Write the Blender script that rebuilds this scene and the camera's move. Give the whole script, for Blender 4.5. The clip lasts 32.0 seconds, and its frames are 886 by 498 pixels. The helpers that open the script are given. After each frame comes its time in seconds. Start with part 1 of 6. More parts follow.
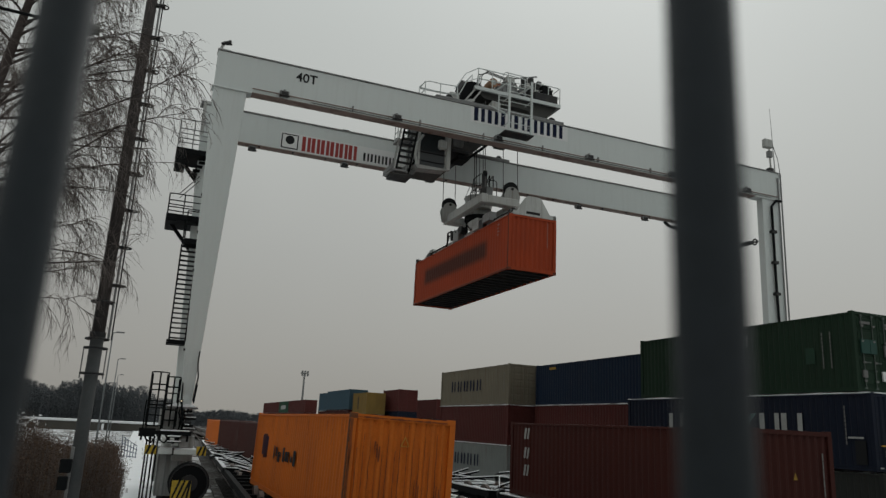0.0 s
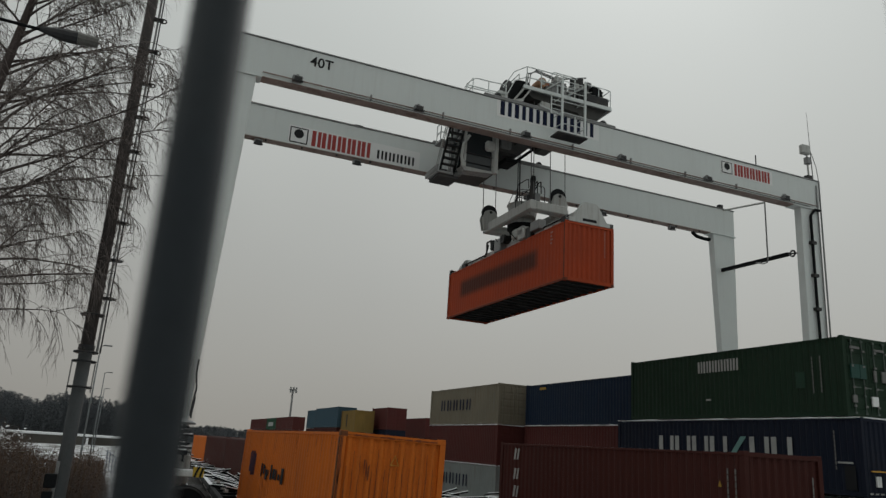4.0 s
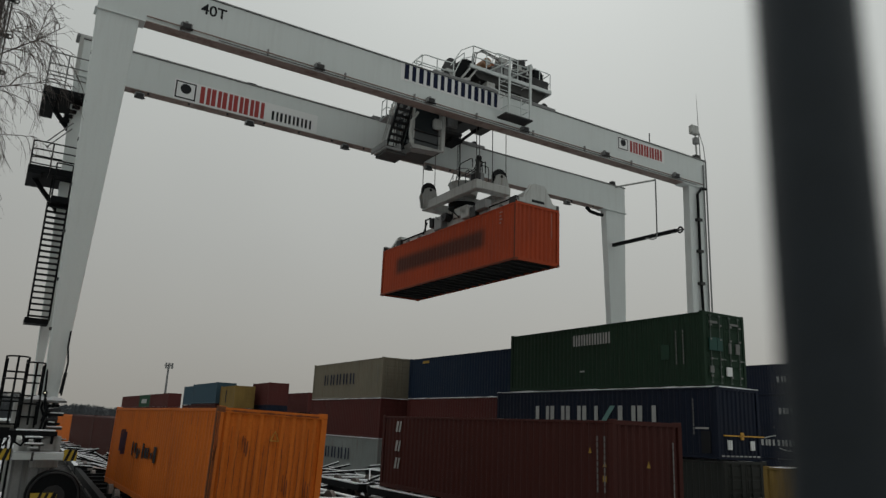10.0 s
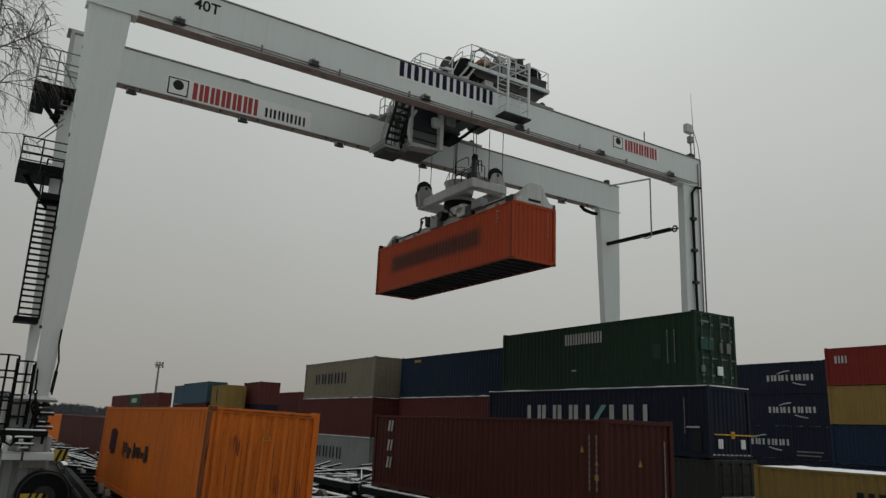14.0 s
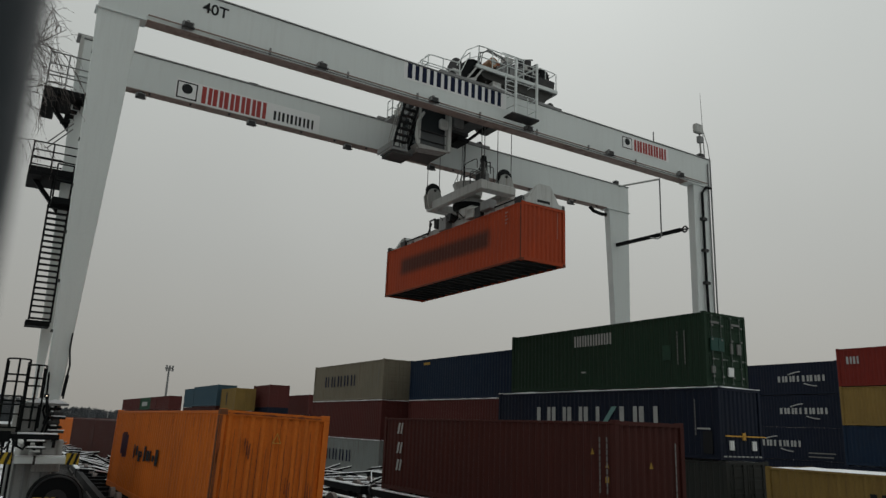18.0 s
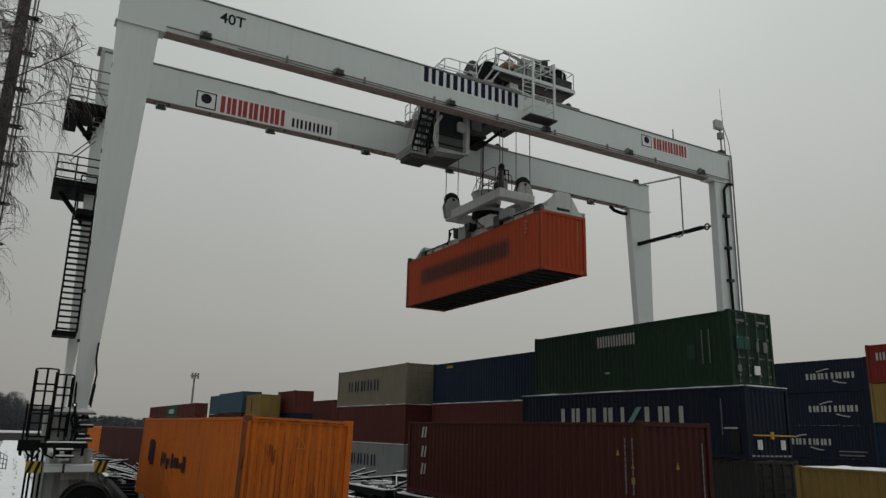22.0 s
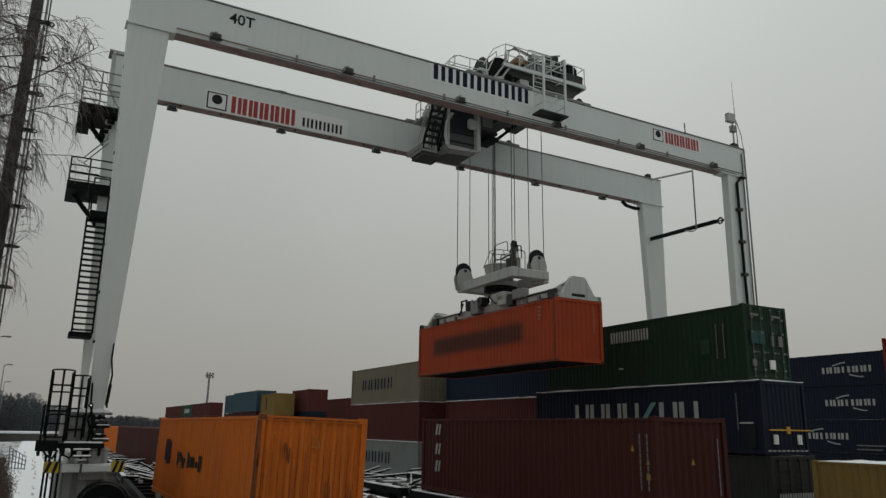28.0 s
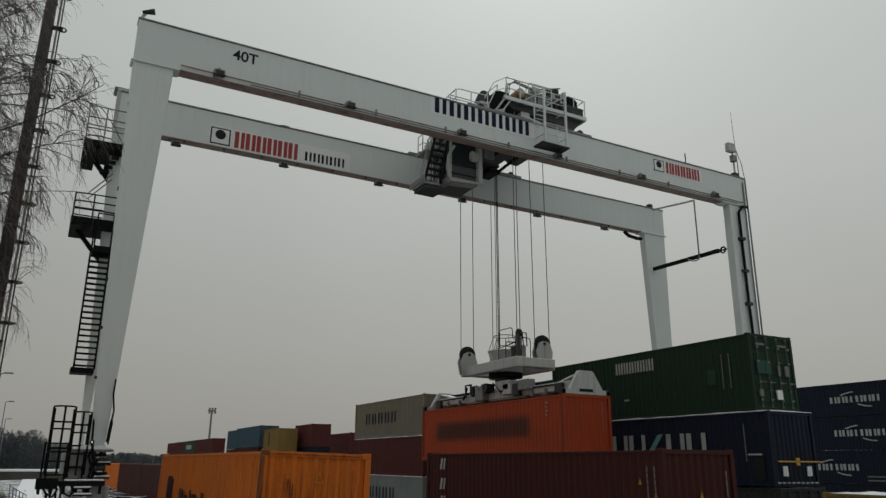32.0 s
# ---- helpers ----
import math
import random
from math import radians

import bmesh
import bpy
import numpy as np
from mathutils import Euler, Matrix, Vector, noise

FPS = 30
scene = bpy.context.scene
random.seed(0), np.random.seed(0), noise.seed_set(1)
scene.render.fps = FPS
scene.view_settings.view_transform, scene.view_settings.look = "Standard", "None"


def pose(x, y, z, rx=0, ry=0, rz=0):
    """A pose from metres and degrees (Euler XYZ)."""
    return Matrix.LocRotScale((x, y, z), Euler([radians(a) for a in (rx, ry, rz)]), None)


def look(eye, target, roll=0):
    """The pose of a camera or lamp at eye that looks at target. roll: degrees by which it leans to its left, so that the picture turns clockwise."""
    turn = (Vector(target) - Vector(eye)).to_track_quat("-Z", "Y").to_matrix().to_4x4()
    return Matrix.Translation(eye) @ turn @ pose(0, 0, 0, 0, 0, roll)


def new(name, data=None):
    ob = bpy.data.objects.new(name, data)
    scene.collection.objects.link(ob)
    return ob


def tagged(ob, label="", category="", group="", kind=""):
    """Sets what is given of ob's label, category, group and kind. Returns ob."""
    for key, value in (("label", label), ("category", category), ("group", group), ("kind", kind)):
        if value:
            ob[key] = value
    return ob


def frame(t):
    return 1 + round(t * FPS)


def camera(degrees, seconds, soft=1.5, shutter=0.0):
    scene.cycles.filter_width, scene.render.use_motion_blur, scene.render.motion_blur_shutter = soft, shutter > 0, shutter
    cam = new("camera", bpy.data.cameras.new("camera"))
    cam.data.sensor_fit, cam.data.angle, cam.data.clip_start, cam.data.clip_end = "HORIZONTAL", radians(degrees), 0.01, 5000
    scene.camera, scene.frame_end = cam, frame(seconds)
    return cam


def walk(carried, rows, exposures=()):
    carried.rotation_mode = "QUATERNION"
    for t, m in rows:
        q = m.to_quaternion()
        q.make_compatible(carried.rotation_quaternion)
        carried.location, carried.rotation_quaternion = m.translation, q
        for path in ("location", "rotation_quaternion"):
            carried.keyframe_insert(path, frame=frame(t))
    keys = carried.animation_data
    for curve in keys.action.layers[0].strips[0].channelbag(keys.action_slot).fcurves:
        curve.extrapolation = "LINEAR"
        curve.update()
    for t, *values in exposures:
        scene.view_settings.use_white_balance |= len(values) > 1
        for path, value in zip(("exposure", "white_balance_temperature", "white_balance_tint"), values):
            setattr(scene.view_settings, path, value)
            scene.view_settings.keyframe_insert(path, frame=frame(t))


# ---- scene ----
cam = camera(62.58, 32.0, soft=1.42, shutter=0.0)
cam.data.dof.use_dof = True
cam.data.dof.focus_distance = 30.0
cam.data.dof.aperture_fstop = 8.8
EYE = 3.4  # height of the eye above the yard
walk(cam, [
    (0, pose(-0.0468, -0.1340, 3.4, 103.85, -2.79, -21.95)),
    (0.5, pose(-0.0395, -0.1268, 3.4, 103.96, -2.87, -21.95)),
    (1, pose(-0.0445, -0.1204, 3.4, 104.38, -2.98, -21.65)),
    (1.5, pose(-0.0477, -0.1334, 3.4, 104.77, -3.09, -21.39)),
    (2, pose(-0.0399, -0.1336, 3.4, 104.68, -3.22, -21.56)),
    (2.5, pose(-0.0498, -0.1420, 3.4, 104.40, -3.63, -19.64)),
    (3, pose(-0.0828, -0.1539, 3.4, 105.84, -2.99, -20.85)),
    (3.5, pose(-0.0875, -0.1288, 3.4, 105.36, -3.39, -22.03)),
    (5.5, pose(-0.0553, -0.0950, 3.4, 105.39, -2.81, -24.80)),
    (6, pose(-0.0562, -0.1030, 3.4, 105.36, -2.79, -25.59)),
    (6.5, pose(-0.0542, -0.0939, 3.4, 104.88, -2.56, -26.02)),
    (7, pose(-0.0452, -0.0929, 3.4, 104.68, -2.47, -26.79)),
    (7.5, pose(-0.0389, -0.0936, 3.4, 104.49, -2.31, -27.39)),
    (8, pose(-0.0387, -0.0921, 3.4, 104.11, -2.45, -27.76)),
    (8.5, pose(-0.0448, -0.0862, 3.4, 103.72, -2.55, -28.37)),
    (9, pose(-0.0458, -0.0839, 3.4, 103.64, -2.70, -29.68)),
    (9.5, pose(-0.0436, -0.0836, 3.4, 103.70, -2.40, -30.91)),
    (10, pose(-0.0424, -0.0827, 3.4, 103.79, -2.36, -31.74)),
    (10.5, pose(-0.0361, -0.0852, 3.4, 103.61, -2.29, -32.30)),
    (11, pose(-0.0319, -0.0877, 3.4, 103.63, -2.47, -32.28)),
    (11.5, pose(-0.0367, -0.0838, 3.4, 103.77, -2.33, -32.54)),
    (12, pose(-0.0505, -0.0737, 3.4, 103.61, -2.47, -32.84)),
    (12.5, pose(-0.0552, -0.0700, 3.4, 103.56, -2.35, -32.72)),
    (13, pose(-0.0612, -0.0654, 3.4, 103.58, -2.39, -32.35)),
    (13.5, pose(-0.0611, -0.0651, 3.4, 103.69, -2.47, -32.41)),
    (14, pose(-0.0610, -0.0647, 3.4, 103.75, -2.31, -32.40)),
    (14.5, pose(-0.0606, -0.0650, 3.4, 103.95, -2.16, -32.18)),
    (16.5, pose(-0.0604, -0.0650, 3.4, 103.92, -2.24, -32.12)),
    (17, pose(-0.0600, -0.0652, 3.4, 103.87, -2.21, -31.90)),
    (17.5, pose(-0.0598, -0.0653, 3.4, 103.87, -2.20, -31.82)),
    (18, pose(-0.0701, -0.0581, 3.4, 103.90, -2.13, -31.69)),
    (18.5, pose(-0.0721, -0.0566, 3.4, 103.94, -2.03, -31.75)),
    (19, pose(-0.0696, -0.0583, 3.4, 104.00, -2.04, -31.77)),
    (19.5, pose(-0.0768, -0.0533, 3.4, 104.01, -1.87, -31.38)),
    (20, pose(-0.0757, -0.0541, 3.4, 103.96, -1.99, -31.24)),
    (20.5, pose(-0.0716, -0.0569, 3.4, 103.83, -1.76, -30.93)),
    (21, pose(-0.0654, -0.0612, 3.4, 104.20, -1.66, -30.49)),
    (21.5, pose(-0.0563, -0.0675, 3.4, 104.12, -1.54, -30.02)),
    (22, pose(-0.0560, -0.0677, 3.4, 104.09, -1.35, -29.83)),
    (22.5, pose(-0.0555, -0.0680, 3.4, 104.09, -1.37, -29.60)),
    (23, pose(-0.0554, -0.0680, 3.4, 104.07, -1.43, -29.56)),
    (23.5, pose(-0.0555, -0.0679, 3.4, 103.92, -1.31, -29.60)),
    (24, pose(-0.0558, -0.0677, 3.4, 104.01, -1.26, -29.72)),
    (24.5, pose(-0.0678, -0.0592, 3.4, 103.97, -1.24, -29.52)),
    (25, pose(-0.0677, -0.0593, 3.4, 103.77, -1.18, -29.55)),
    (25.5, pose(-0.0548, -0.0683, 3.4, 103.72, -1.05, -29.24)),
    (27.5, pose(-0.0541, -0.0687, 3.4, 103.83, -0.99, -28.89)),
    (28, pose(-0.0538, -0.0688, 3.4, 103.87, -0.90, -28.76)),
    (28.5, pose(-0.0539, -0.0687, 3.4, 103.84, -0.81, -28.78)),
    (29, pose(-0.0536, -0.0689, 3.4, 103.81, -0.68, -28.59)),
    (29.5, pose(-0.0532, -0.0691, 3.4, 103.73, -0.80, -28.44)),
    (30, pose(-0.0531, -0.0692, 3.4, 103.83, -0.66, -28.37)),
    (30.5, pose(-0.0605, -0.0639, 3.4, 105.25, -0.66, -28.26)),
    (31, pose(-0.0536, -0.0687, 3.4, 106.30, -0.56, -28.68)),
    (31.5, pose(-0.0460, -0.0740, 3.4, 106.63, -0.39, -28.80)),
    (32, pose(-0.0531, -0.0690, 3.4, 106.38, -0.43, -28.41)),
], exposures=((0, -0.04), (3, -0.01), (9, -0.03), (13, 0.04), (20, 0.0), (28, -0.03), (30.3, -0.03), (31, -0.08), (32, -0.08)))

# ---- light: an overcast winter day ----
world = bpy.data.worlds.new("overcast_sky")
scene.world = world
world.use_nodes = True
wn, wl = world.node_tree.nodes, world.node_tree.links
wn.clear()
w_out = wn.new("ShaderNodeOutputWorld")
w_bg = wn.new("ShaderNodeBackground")
w_sky = wn.new("ShaderNodeTexSky")
w_sky.sky_type = "NISHITA"
w_sky.sun_disc = False
w_sky.sun_elevation = radians(50)
w_sky.sun_rotation = radians(40)
w_sky.dust_density = 6.0
w_sky.air_density = 1.5
w_grey = wn.new("ShaderNodeHueSaturation")
w_grey.inputs["Saturation"].default_value = 0.12
w_grey.inputs["Value"].default_value = 0.07
wl.new(w_sky.outputs[0], w_grey.inputs["Color"])
w_co = wn.new("ShaderNodeTexCoord")
w_sep = wn.new("ShaderNodeSeparateXYZ")
wl.new(w_co.outputs["Generated"], w_sep.inputs[0])
w_ramp = wn.new("ShaderNodeValToRGB")
w_ramp.color_ramp.elements[0].position = 0.0
w_ramp.color_ramp.elements[0].color = (0.345, 0.333, 0.302, 1)
w_ramp.color_ramp.elements[1].position = 0.55
w_ramp.color_ramp.elements[1].color = (0.540, 0.572, 0.553, 1)
e = w_ramp.color_ramp.elements.new(1.0)
e.color = (0.76, 0.80, 0.78, 1)
e = w_ramp.color_ramp.elements.new(0.22)
e.color = (0.408, 0.417, 0.396, 1)
wl.new(w_sep.outputs["Z"], w_ramp.inputs[0])
w_cloud = wn.new("ShaderNodeTexNoise")
w_cloud.inputs["Scale"].default_value = 1.6
w_cloud.inputs["Detail"].default_value = 3
wl.new(w_co.outputs["Generated"], w_cloud.inputs["Vector"])
w_cr = wn.new("ShaderNodeMapRange")
w_cr.inputs[1].default_value, w_cr.inputs[2].default_value = 0.3, 0.7
w_cr.inputs[3].default_value, w_cr.inputs[4].default_value = 0.95, 1.05
wl.new(w_cloud.outputs[0], w_cr.inputs[0])
w_side = wn.new("ShaderNodeMapRange")
w_side.inputs[1].default_value, w_side.inputs[2].default_value = -0.15, 0.9
w_side.inputs[3].default_value, w_side.inputs[4].default_value = 0.88, 1.06
wl.new(w_sep.outputs["X"], w_side.inputs[0])
w_cover = wn.new("ShaderNodeMath")
w_cover.operation = "MULTIPLY"
wl.new(w_cr.outputs[0], w_cover.inputs[0])
wl.new(w_side.outputs[0], w_cover.inputs[1])
w_mul = wn.new("ShaderNodeMix")
w_mul.data_type, w_mul.blend_type = "RGBA", "MULTIPLY"
w_mul.inputs["Factor"].default_value = 1.0
wl.new(w_ramp.outputs[0], w_mul.inputs["A"])
wl.new(w_cover.outputs[0], w_mul.inputs["B"])
w_mix = wn.new("ShaderNodeMix")
w_mix.data_type = "RGBA"
w_mix.inputs["Factor"].default_value = 0.92
wl.new(w_grey.outputs[0], w_mix.inputs["A"])
wl.new(w_mul.outputs["Result"], w_mix.inputs["B"])
wl.new(w_mix.outputs["Result"], w_bg.inputs["Color"])
w_bg.inputs["Strength"].default_value = 1.0
wl.new(w_bg.outputs[0], w_out.inputs[0])

sun_data = bpy.data.lights.new("sun", "SUN")
sun_data.energy = 0.4
sun_data.angle = radians(40)
sun_data.color = (1.0, 0.97, 0.93)
sun = new("sun", sun_data)
sun.matrix_world = look((60, 90, 90), (15, 30, 0))


# ---- materials ----
def surface(name, col, rough=0.5, metal=0.0, var=0.12, big=0.5, fine=30.0, dirt=None, amount=0.3, streak=False, bump=0.15, dist=0.004, islands=False, spec=0.4):
    """A surface with broad and fine variation, stains of a second colour and fine relief."""
    m = bpy.data.materials.new(name)
    m.use_nodes = True
    n, l = m.node_tree.nodes, m.node_tree.links
    b = n["Principled BSDF"]
    b.inputs["Metallic"].default_value = metal
    b.inputs["Specular IOR Level"].default_value = spec
    co = n.new("ShaderNodeTexCoord")
    info = n.new("ShaderNodeObjectInfo")
    shift = n.new("ShaderNodeVectorMath")
    shift.operation = "ADD"
    sc = n.new("ShaderNodeVectorMath")
    sc.operation = "SCALE"
    sc.inputs[0].default_value = (17.0, 31.0, 7.0)
    l.new(info.outputs["Random"], sc.inputs["Scale"])
    l.new(co.outputs["Object"], shift.inputs[0])
    l.new(sc.outputs[0], shift.inputs[1])
    n1 = n.new("ShaderNodeTexNoise")
    n1.inputs["Scale"].default_value = big
    n1.inputs["Detail"].default_value = 5
    l.new(shift.outputs[0], n1.inputs["Vector"])
    n2 = n.new("ShaderNodeTexNoise")
    n2.inputs["Scale"].default_value = fine
    n2.inputs["Detail"].default_value = 3
    l.new(shift.outputs[0], n2.inputs["Vector"])
    add = n.new("ShaderNodeMath")
    add.operation = "ADD"
    l.new(n1.outputs[0], add.inputs[0])
    l.new(n2.outputs[0], add.inputs[1])
    mr = n.new("ShaderNodeMapRange")
    mr.inputs[1].default_value, mr.inputs[2].default_value = 0.6, 1.4
    mr.inputs[3].default_value, mr.inputs[4].default_value = 1 - var, 1 + var
    l.new(add.outputs[0], mr.inputs[0])
    mul = n.new("ShaderNodeMix")
    mul.data_type, mul.blend_type = "RGBA", "MULTIPLY"
    mul.inputs["Factor"].default_value = 1.0
    mul.inputs["A"].default_value = (*col, 1)
    l.new(mr.outputs[0], mul.inputs["B"])
    out = mul.outputs["Result"]
    if islands:
        geo = n.new("ShaderNodeNewGeometry")
        ir = n.new("ShaderNodeMapRange")
        ir.inputs[3].default_value, ir.inputs[4].default_value = 0.65, 1.35
        l.new(geo.outputs["Random Per Island"], ir.inputs[0])
        im = n.new("ShaderNodeMix")
        im.data_type, im.blend_type = "RGBA", "MULTIPLY"
        im.inputs["Factor"].default_value = 1.0
        l.new(out, im.inputs["A"])
        l.new(ir.outputs[0], im.inputs["B"])
        out = im.outputs["Result"]
    if dirt:
        mp = n.new("ShaderNodeMapping")
        mp.inputs["Scale"].default_value = (3.0, 3.0, 0.25) if streak else (1.0, 1.0, 1.0)
        l.new(shift.outputs[0], mp.inputs[0])
        n3 = n.new("ShaderNodeTexNoise")
        n3.inputs["Scale"].default_value = 1.7
        n3.inputs["Detail"].default_value = 6
        n3.inputs["Roughness"].default_value = 0.65
        l.new(mp.outputs[0], n3.inputs["Vector"])
        dr = n.new("ShaderNodeMapRange")
        dr.inputs[1].default_value, dr.inputs[2].default_value = 0.5, 0.78
        dr.inputs[3].default_value, dr.inputs[4].default_value = 0.0, amount * 2
        l.new(n3.outputs[0], dr.inputs[0])
        dm = n.new("ShaderNodeMix")
        dm.data_type = "RGBA"
        l.new(dr.outputs[0], dm.inputs["Factor"])
        l.new(out, dm.inputs["A"])
        dm.inputs["B"].default_value = (*dirt, 1)
        out = dm.outputs["Result"]
    l.new(out, b.inputs["Base Color"])
    rr = n.new("ShaderNodeMapRange")
    rr.inputs[3].default_value, rr.inputs[4].default_value = max(0.05, rough - 0.12), min(1.0, rough + 0.15)
    l.new(n1.outputs[0], rr.inputs[0])
    l.new(rr.outputs[0], b.inputs["Roughness"])
    bp = n.new("ShaderNodeBump")
    bp.inputs["Strength"].default_value = bump
    bp.inputs["Distance"].default_value = dist
    l.new(n2.outputs[0], bp.inputs["Height"])
    l.new(bp.outputs[0], b.inputs["Normal"])
    return m


RUST = (0.10, 0.045, 0.025)
GRIME = (0.06, 0.055, 0.05)
WHITE = surface("crane_white_paint", (0.615, 0.655, 0.645), 0.45, var=0.05, big=0.3, dirt=(0.40, 0.40, 0.38), amount=0.10, streak=True, bump=0.05)
WHITE_DIRTY = surface("worn_white_steel", (0.42, 0.43, 0.415), 0.5, var=0.1, dirt=(0.2, 0.17, 0.14), amount=0.4, streak=True, bump=0.1)
UNDER = surface("brown_flange", (0.29, 0.225, 0.20), 0.7, var=0.2, dirt=RUST, amount=0.5)
BLACK = surface("black_painted_steel", (0.006, 0.007, 0.008), 0.7, var=0.3, bump=0.1, spec=0.12)
DARK = surface("dark_machinery", (0.015, 0.016, 0.018), 0.55, var=0.35, dirt=(0.08, 0.07, 0.06), amount=0.3)
GREY = surface("grey_steel", (0.20, 0.205, 0.205), 0.45, 0.2, var=0.15, dirt=GRIME, amount=0.3, streak=True)
GALV = surface("galvanised_steel", (0.17, 0.185, 0.19), 0.5, 0.35, var=0.15, big=4, fine=60, dirt=(0.16, 0.16, 0.16), amount=0.3)
BAR = surface("weathered_fence_steel", (0.014, 0.0185, 0.023), 0.55, 0.2, var=0.25, big=30, fine=300, dirt=(0.036, 0.042, 0.045), amount=0.35, bump=0.3, dist=0.0004, spec=0.25)
ROPE = surface("steel_rope", (0.16, 0.16, 0.16), 0.5, 0.5, var=0.2)
GLASS_DARK = surface("dark_cab_glass", (0.02, 0.025, 0.028), 0.1, var=0.05, bump=0.0)
FOOTGREY = surface("stained_grey_steel", (0.30, 0.305, 0.295), 0.6, var=0.18, big=1.2, dirt=(0.09, 0.08, 0.07), amount=0.5, streak=True, bump=0.15)
RUBBER = surface("tyre_rubber", (0.012, 0.012, 0.012), 0.85, var=0.3, bump=0.4)
SNOW = surface("snow", (0.81, 0.83, 0.85), 0.8, var=0.06, big=0.8, fine=12, bump=0.6, dist=0.03)
YELLOW = surface("hazard_yellow", (0.55, 0.38, 0.03), 0.5, var=0.15, dirt=GRIME, amount=0.4)
RED = surface("sign_red", (0.30, 0.028, 0.024), 0.45, var=0.06)
NAVY = surface("sign_navy", (0.008, 0.012, 0.036), 0.6, var=0.1, spec=0.12)
INK = surface("sign_black", (0.016, 0.017, 0.019), 0.6, var=0.1, spec=0.15)
PLATE = surface("sign_white", (0.71, 0.72, 0.715), 0.5, var=0.05)
LETTER = surface("faded_white_lettering", (0.36, 0.37, 0.36), 0.6, var=0.2, dirt=(0.2, 0.2, 0.2), amount=0.35)
FAINT = surface("faint_stencil", (0.16, 0.16, 0.155), 0.7, var=0.3)
PALE_RED = surface("worn_pale_stencil", (0.30, 0.17, 0.14), 0.7, var=0.4)
MARK = surface("yellow_marking", (0.55, 0.30, 0.04), 0.6, var=0.15)
BROWN_STEEL = surface("rust_brown_steel", (0.044, 0.038, 0.037), 0.75, var=0.3, big=1.5, dirt=(0.05, 0.04, 0.035), amount=0.5)
RAILSTEEL = surface("rail_steel", (0.12, 0.10, 0.09), 0.5, 0.5, var=0.3)
TIMBER = surface("dark_timber", (0.02, 0.018, 0.016), 0.85, var=0.3)


def box_paint(name, col, amount=0.3, dirt=RUST):
    return surface(name, col, 0.7, 0.0, spec=0.25, var=0.16, big=0.6, fine=25, dirt=dirt, amount=amount, streak=True, bump=0.12)


C_ORANGE = box_paint("container_orange", (0.57, 0.138, 0.013), 0.22, (0.24, 0.07, 0.02))
C_LOAD = box_paint("container_red_orange", (0.35, 0.053, 0.016), 0.2, (0.2, 0.05, 0.03))
C_MAROON = box_paint("container_maroon", (0.055, 0.0128, 0.0095), 0.25, (0.05, 0.02, 0.018))
C_DRED = box_paint("container_dark_red", (0.0837, 0.0195, 0.0167), 0.25, (0.08, 0.03, 0.025))
C_GREEN = box_paint("container_green", (0.0100, 0.0295, 0.0155), 0.2, (0.02, 0.03, 0.02))
C_NAVY = box_paint("container_navy", (0.0040, 0.0085, 0.0215), 0.2, (0.02, 0.02, 0.03))
C_BLUE = box_paint("container_blue", (0.0052, 0.0172, 0.0400), 0.2, (0.02, 0.02, 0.03))
C_TAN = box_paint("container_tan", (0.186, 0.1674, 0.124), 0.3, (0.14, 0.09, 0.06))
C_GREY = box_paint("container_grey", (0.2108, 0.2294, 0.2232), 0.3, (0.15, 0.12, 0.1))
C_SLATE = box_paint("container_slate", (0.0248, 0.0273, 0.0248), 0.3, (0.03, 0.025, 0.02))
C_RED = box_paint("container_red", (0.165, 0.017, 0.011), 0.15, (0.12, 0.03, 0.03))
C_OCHRE = box_paint("container_ochre", (0.22, 0.142, 0.040), 0.25, (0.12, 0.07, 0.03))
C_TEAL = box_paint("container_steel_blue", (0.0434, 0.0868, 0.1178), 0.25, (0.05, 0.06, 0.07))



def dull_panel(mat, ylo, yhi, zlo, zhi, col, soft=0.35):
    """Adds a soft-edged dulled rectangle to the paint, in the thing's own y and z."""
    n, l = mat.node_tree.nodes, mat.node_tree.links
    b = n["Principled BSDF"]
    old = b.inputs["Base Color"].links[0].from_socket
    co = n.new("ShaderNodeTexCoord")
    sep = n.new("ShaderNodeSeparateXYZ")
    l.new(co.outputs["Object"], sep.inputs[0])
    last = None
    for axis, at, way in (("Y", ylo, 1), ("Y", yhi, -1), ("Z", zlo, 1), ("Z", zhi, -1), ("X", 0.0, -1)):
        r = n.new("ShaderNodeMapRange")
        r.interpolation_type = "SMOOTHSTEP"
        s = soft if axis == "Y" else 0.22
        r.inputs[1].default_value, r.inputs[2].default_value = (at - s, at + s) if way > 0 else (at + s, at - s)
        l.new(sep.outputs[axis], r.inputs[0])
        if last is None:
            last = r.outputs[0]
        else:
            m = n.new("ShaderNodeMath")
            m.operation = "MULTIPLY"
            l.new(last, m.inputs[0])
            l.new(r.outputs[0], m.inputs[1])
            last = m.outputs[0]
    mx = n.new("ShaderNodeMix")
    mx.data_type = "RGBA"
    l.new(last, mx.inputs["Factor"])
    l.new(old, mx.inputs["A"])
    mx.inputs["B"].default_value = (*col, 1)
    l.new(mx.outputs["Result"], b.inputs["Base Color"])


dull_panel(C_LOAD, -3.75, 4.45, 0.97, 1.83, (0.085, 0.026, 0.016))

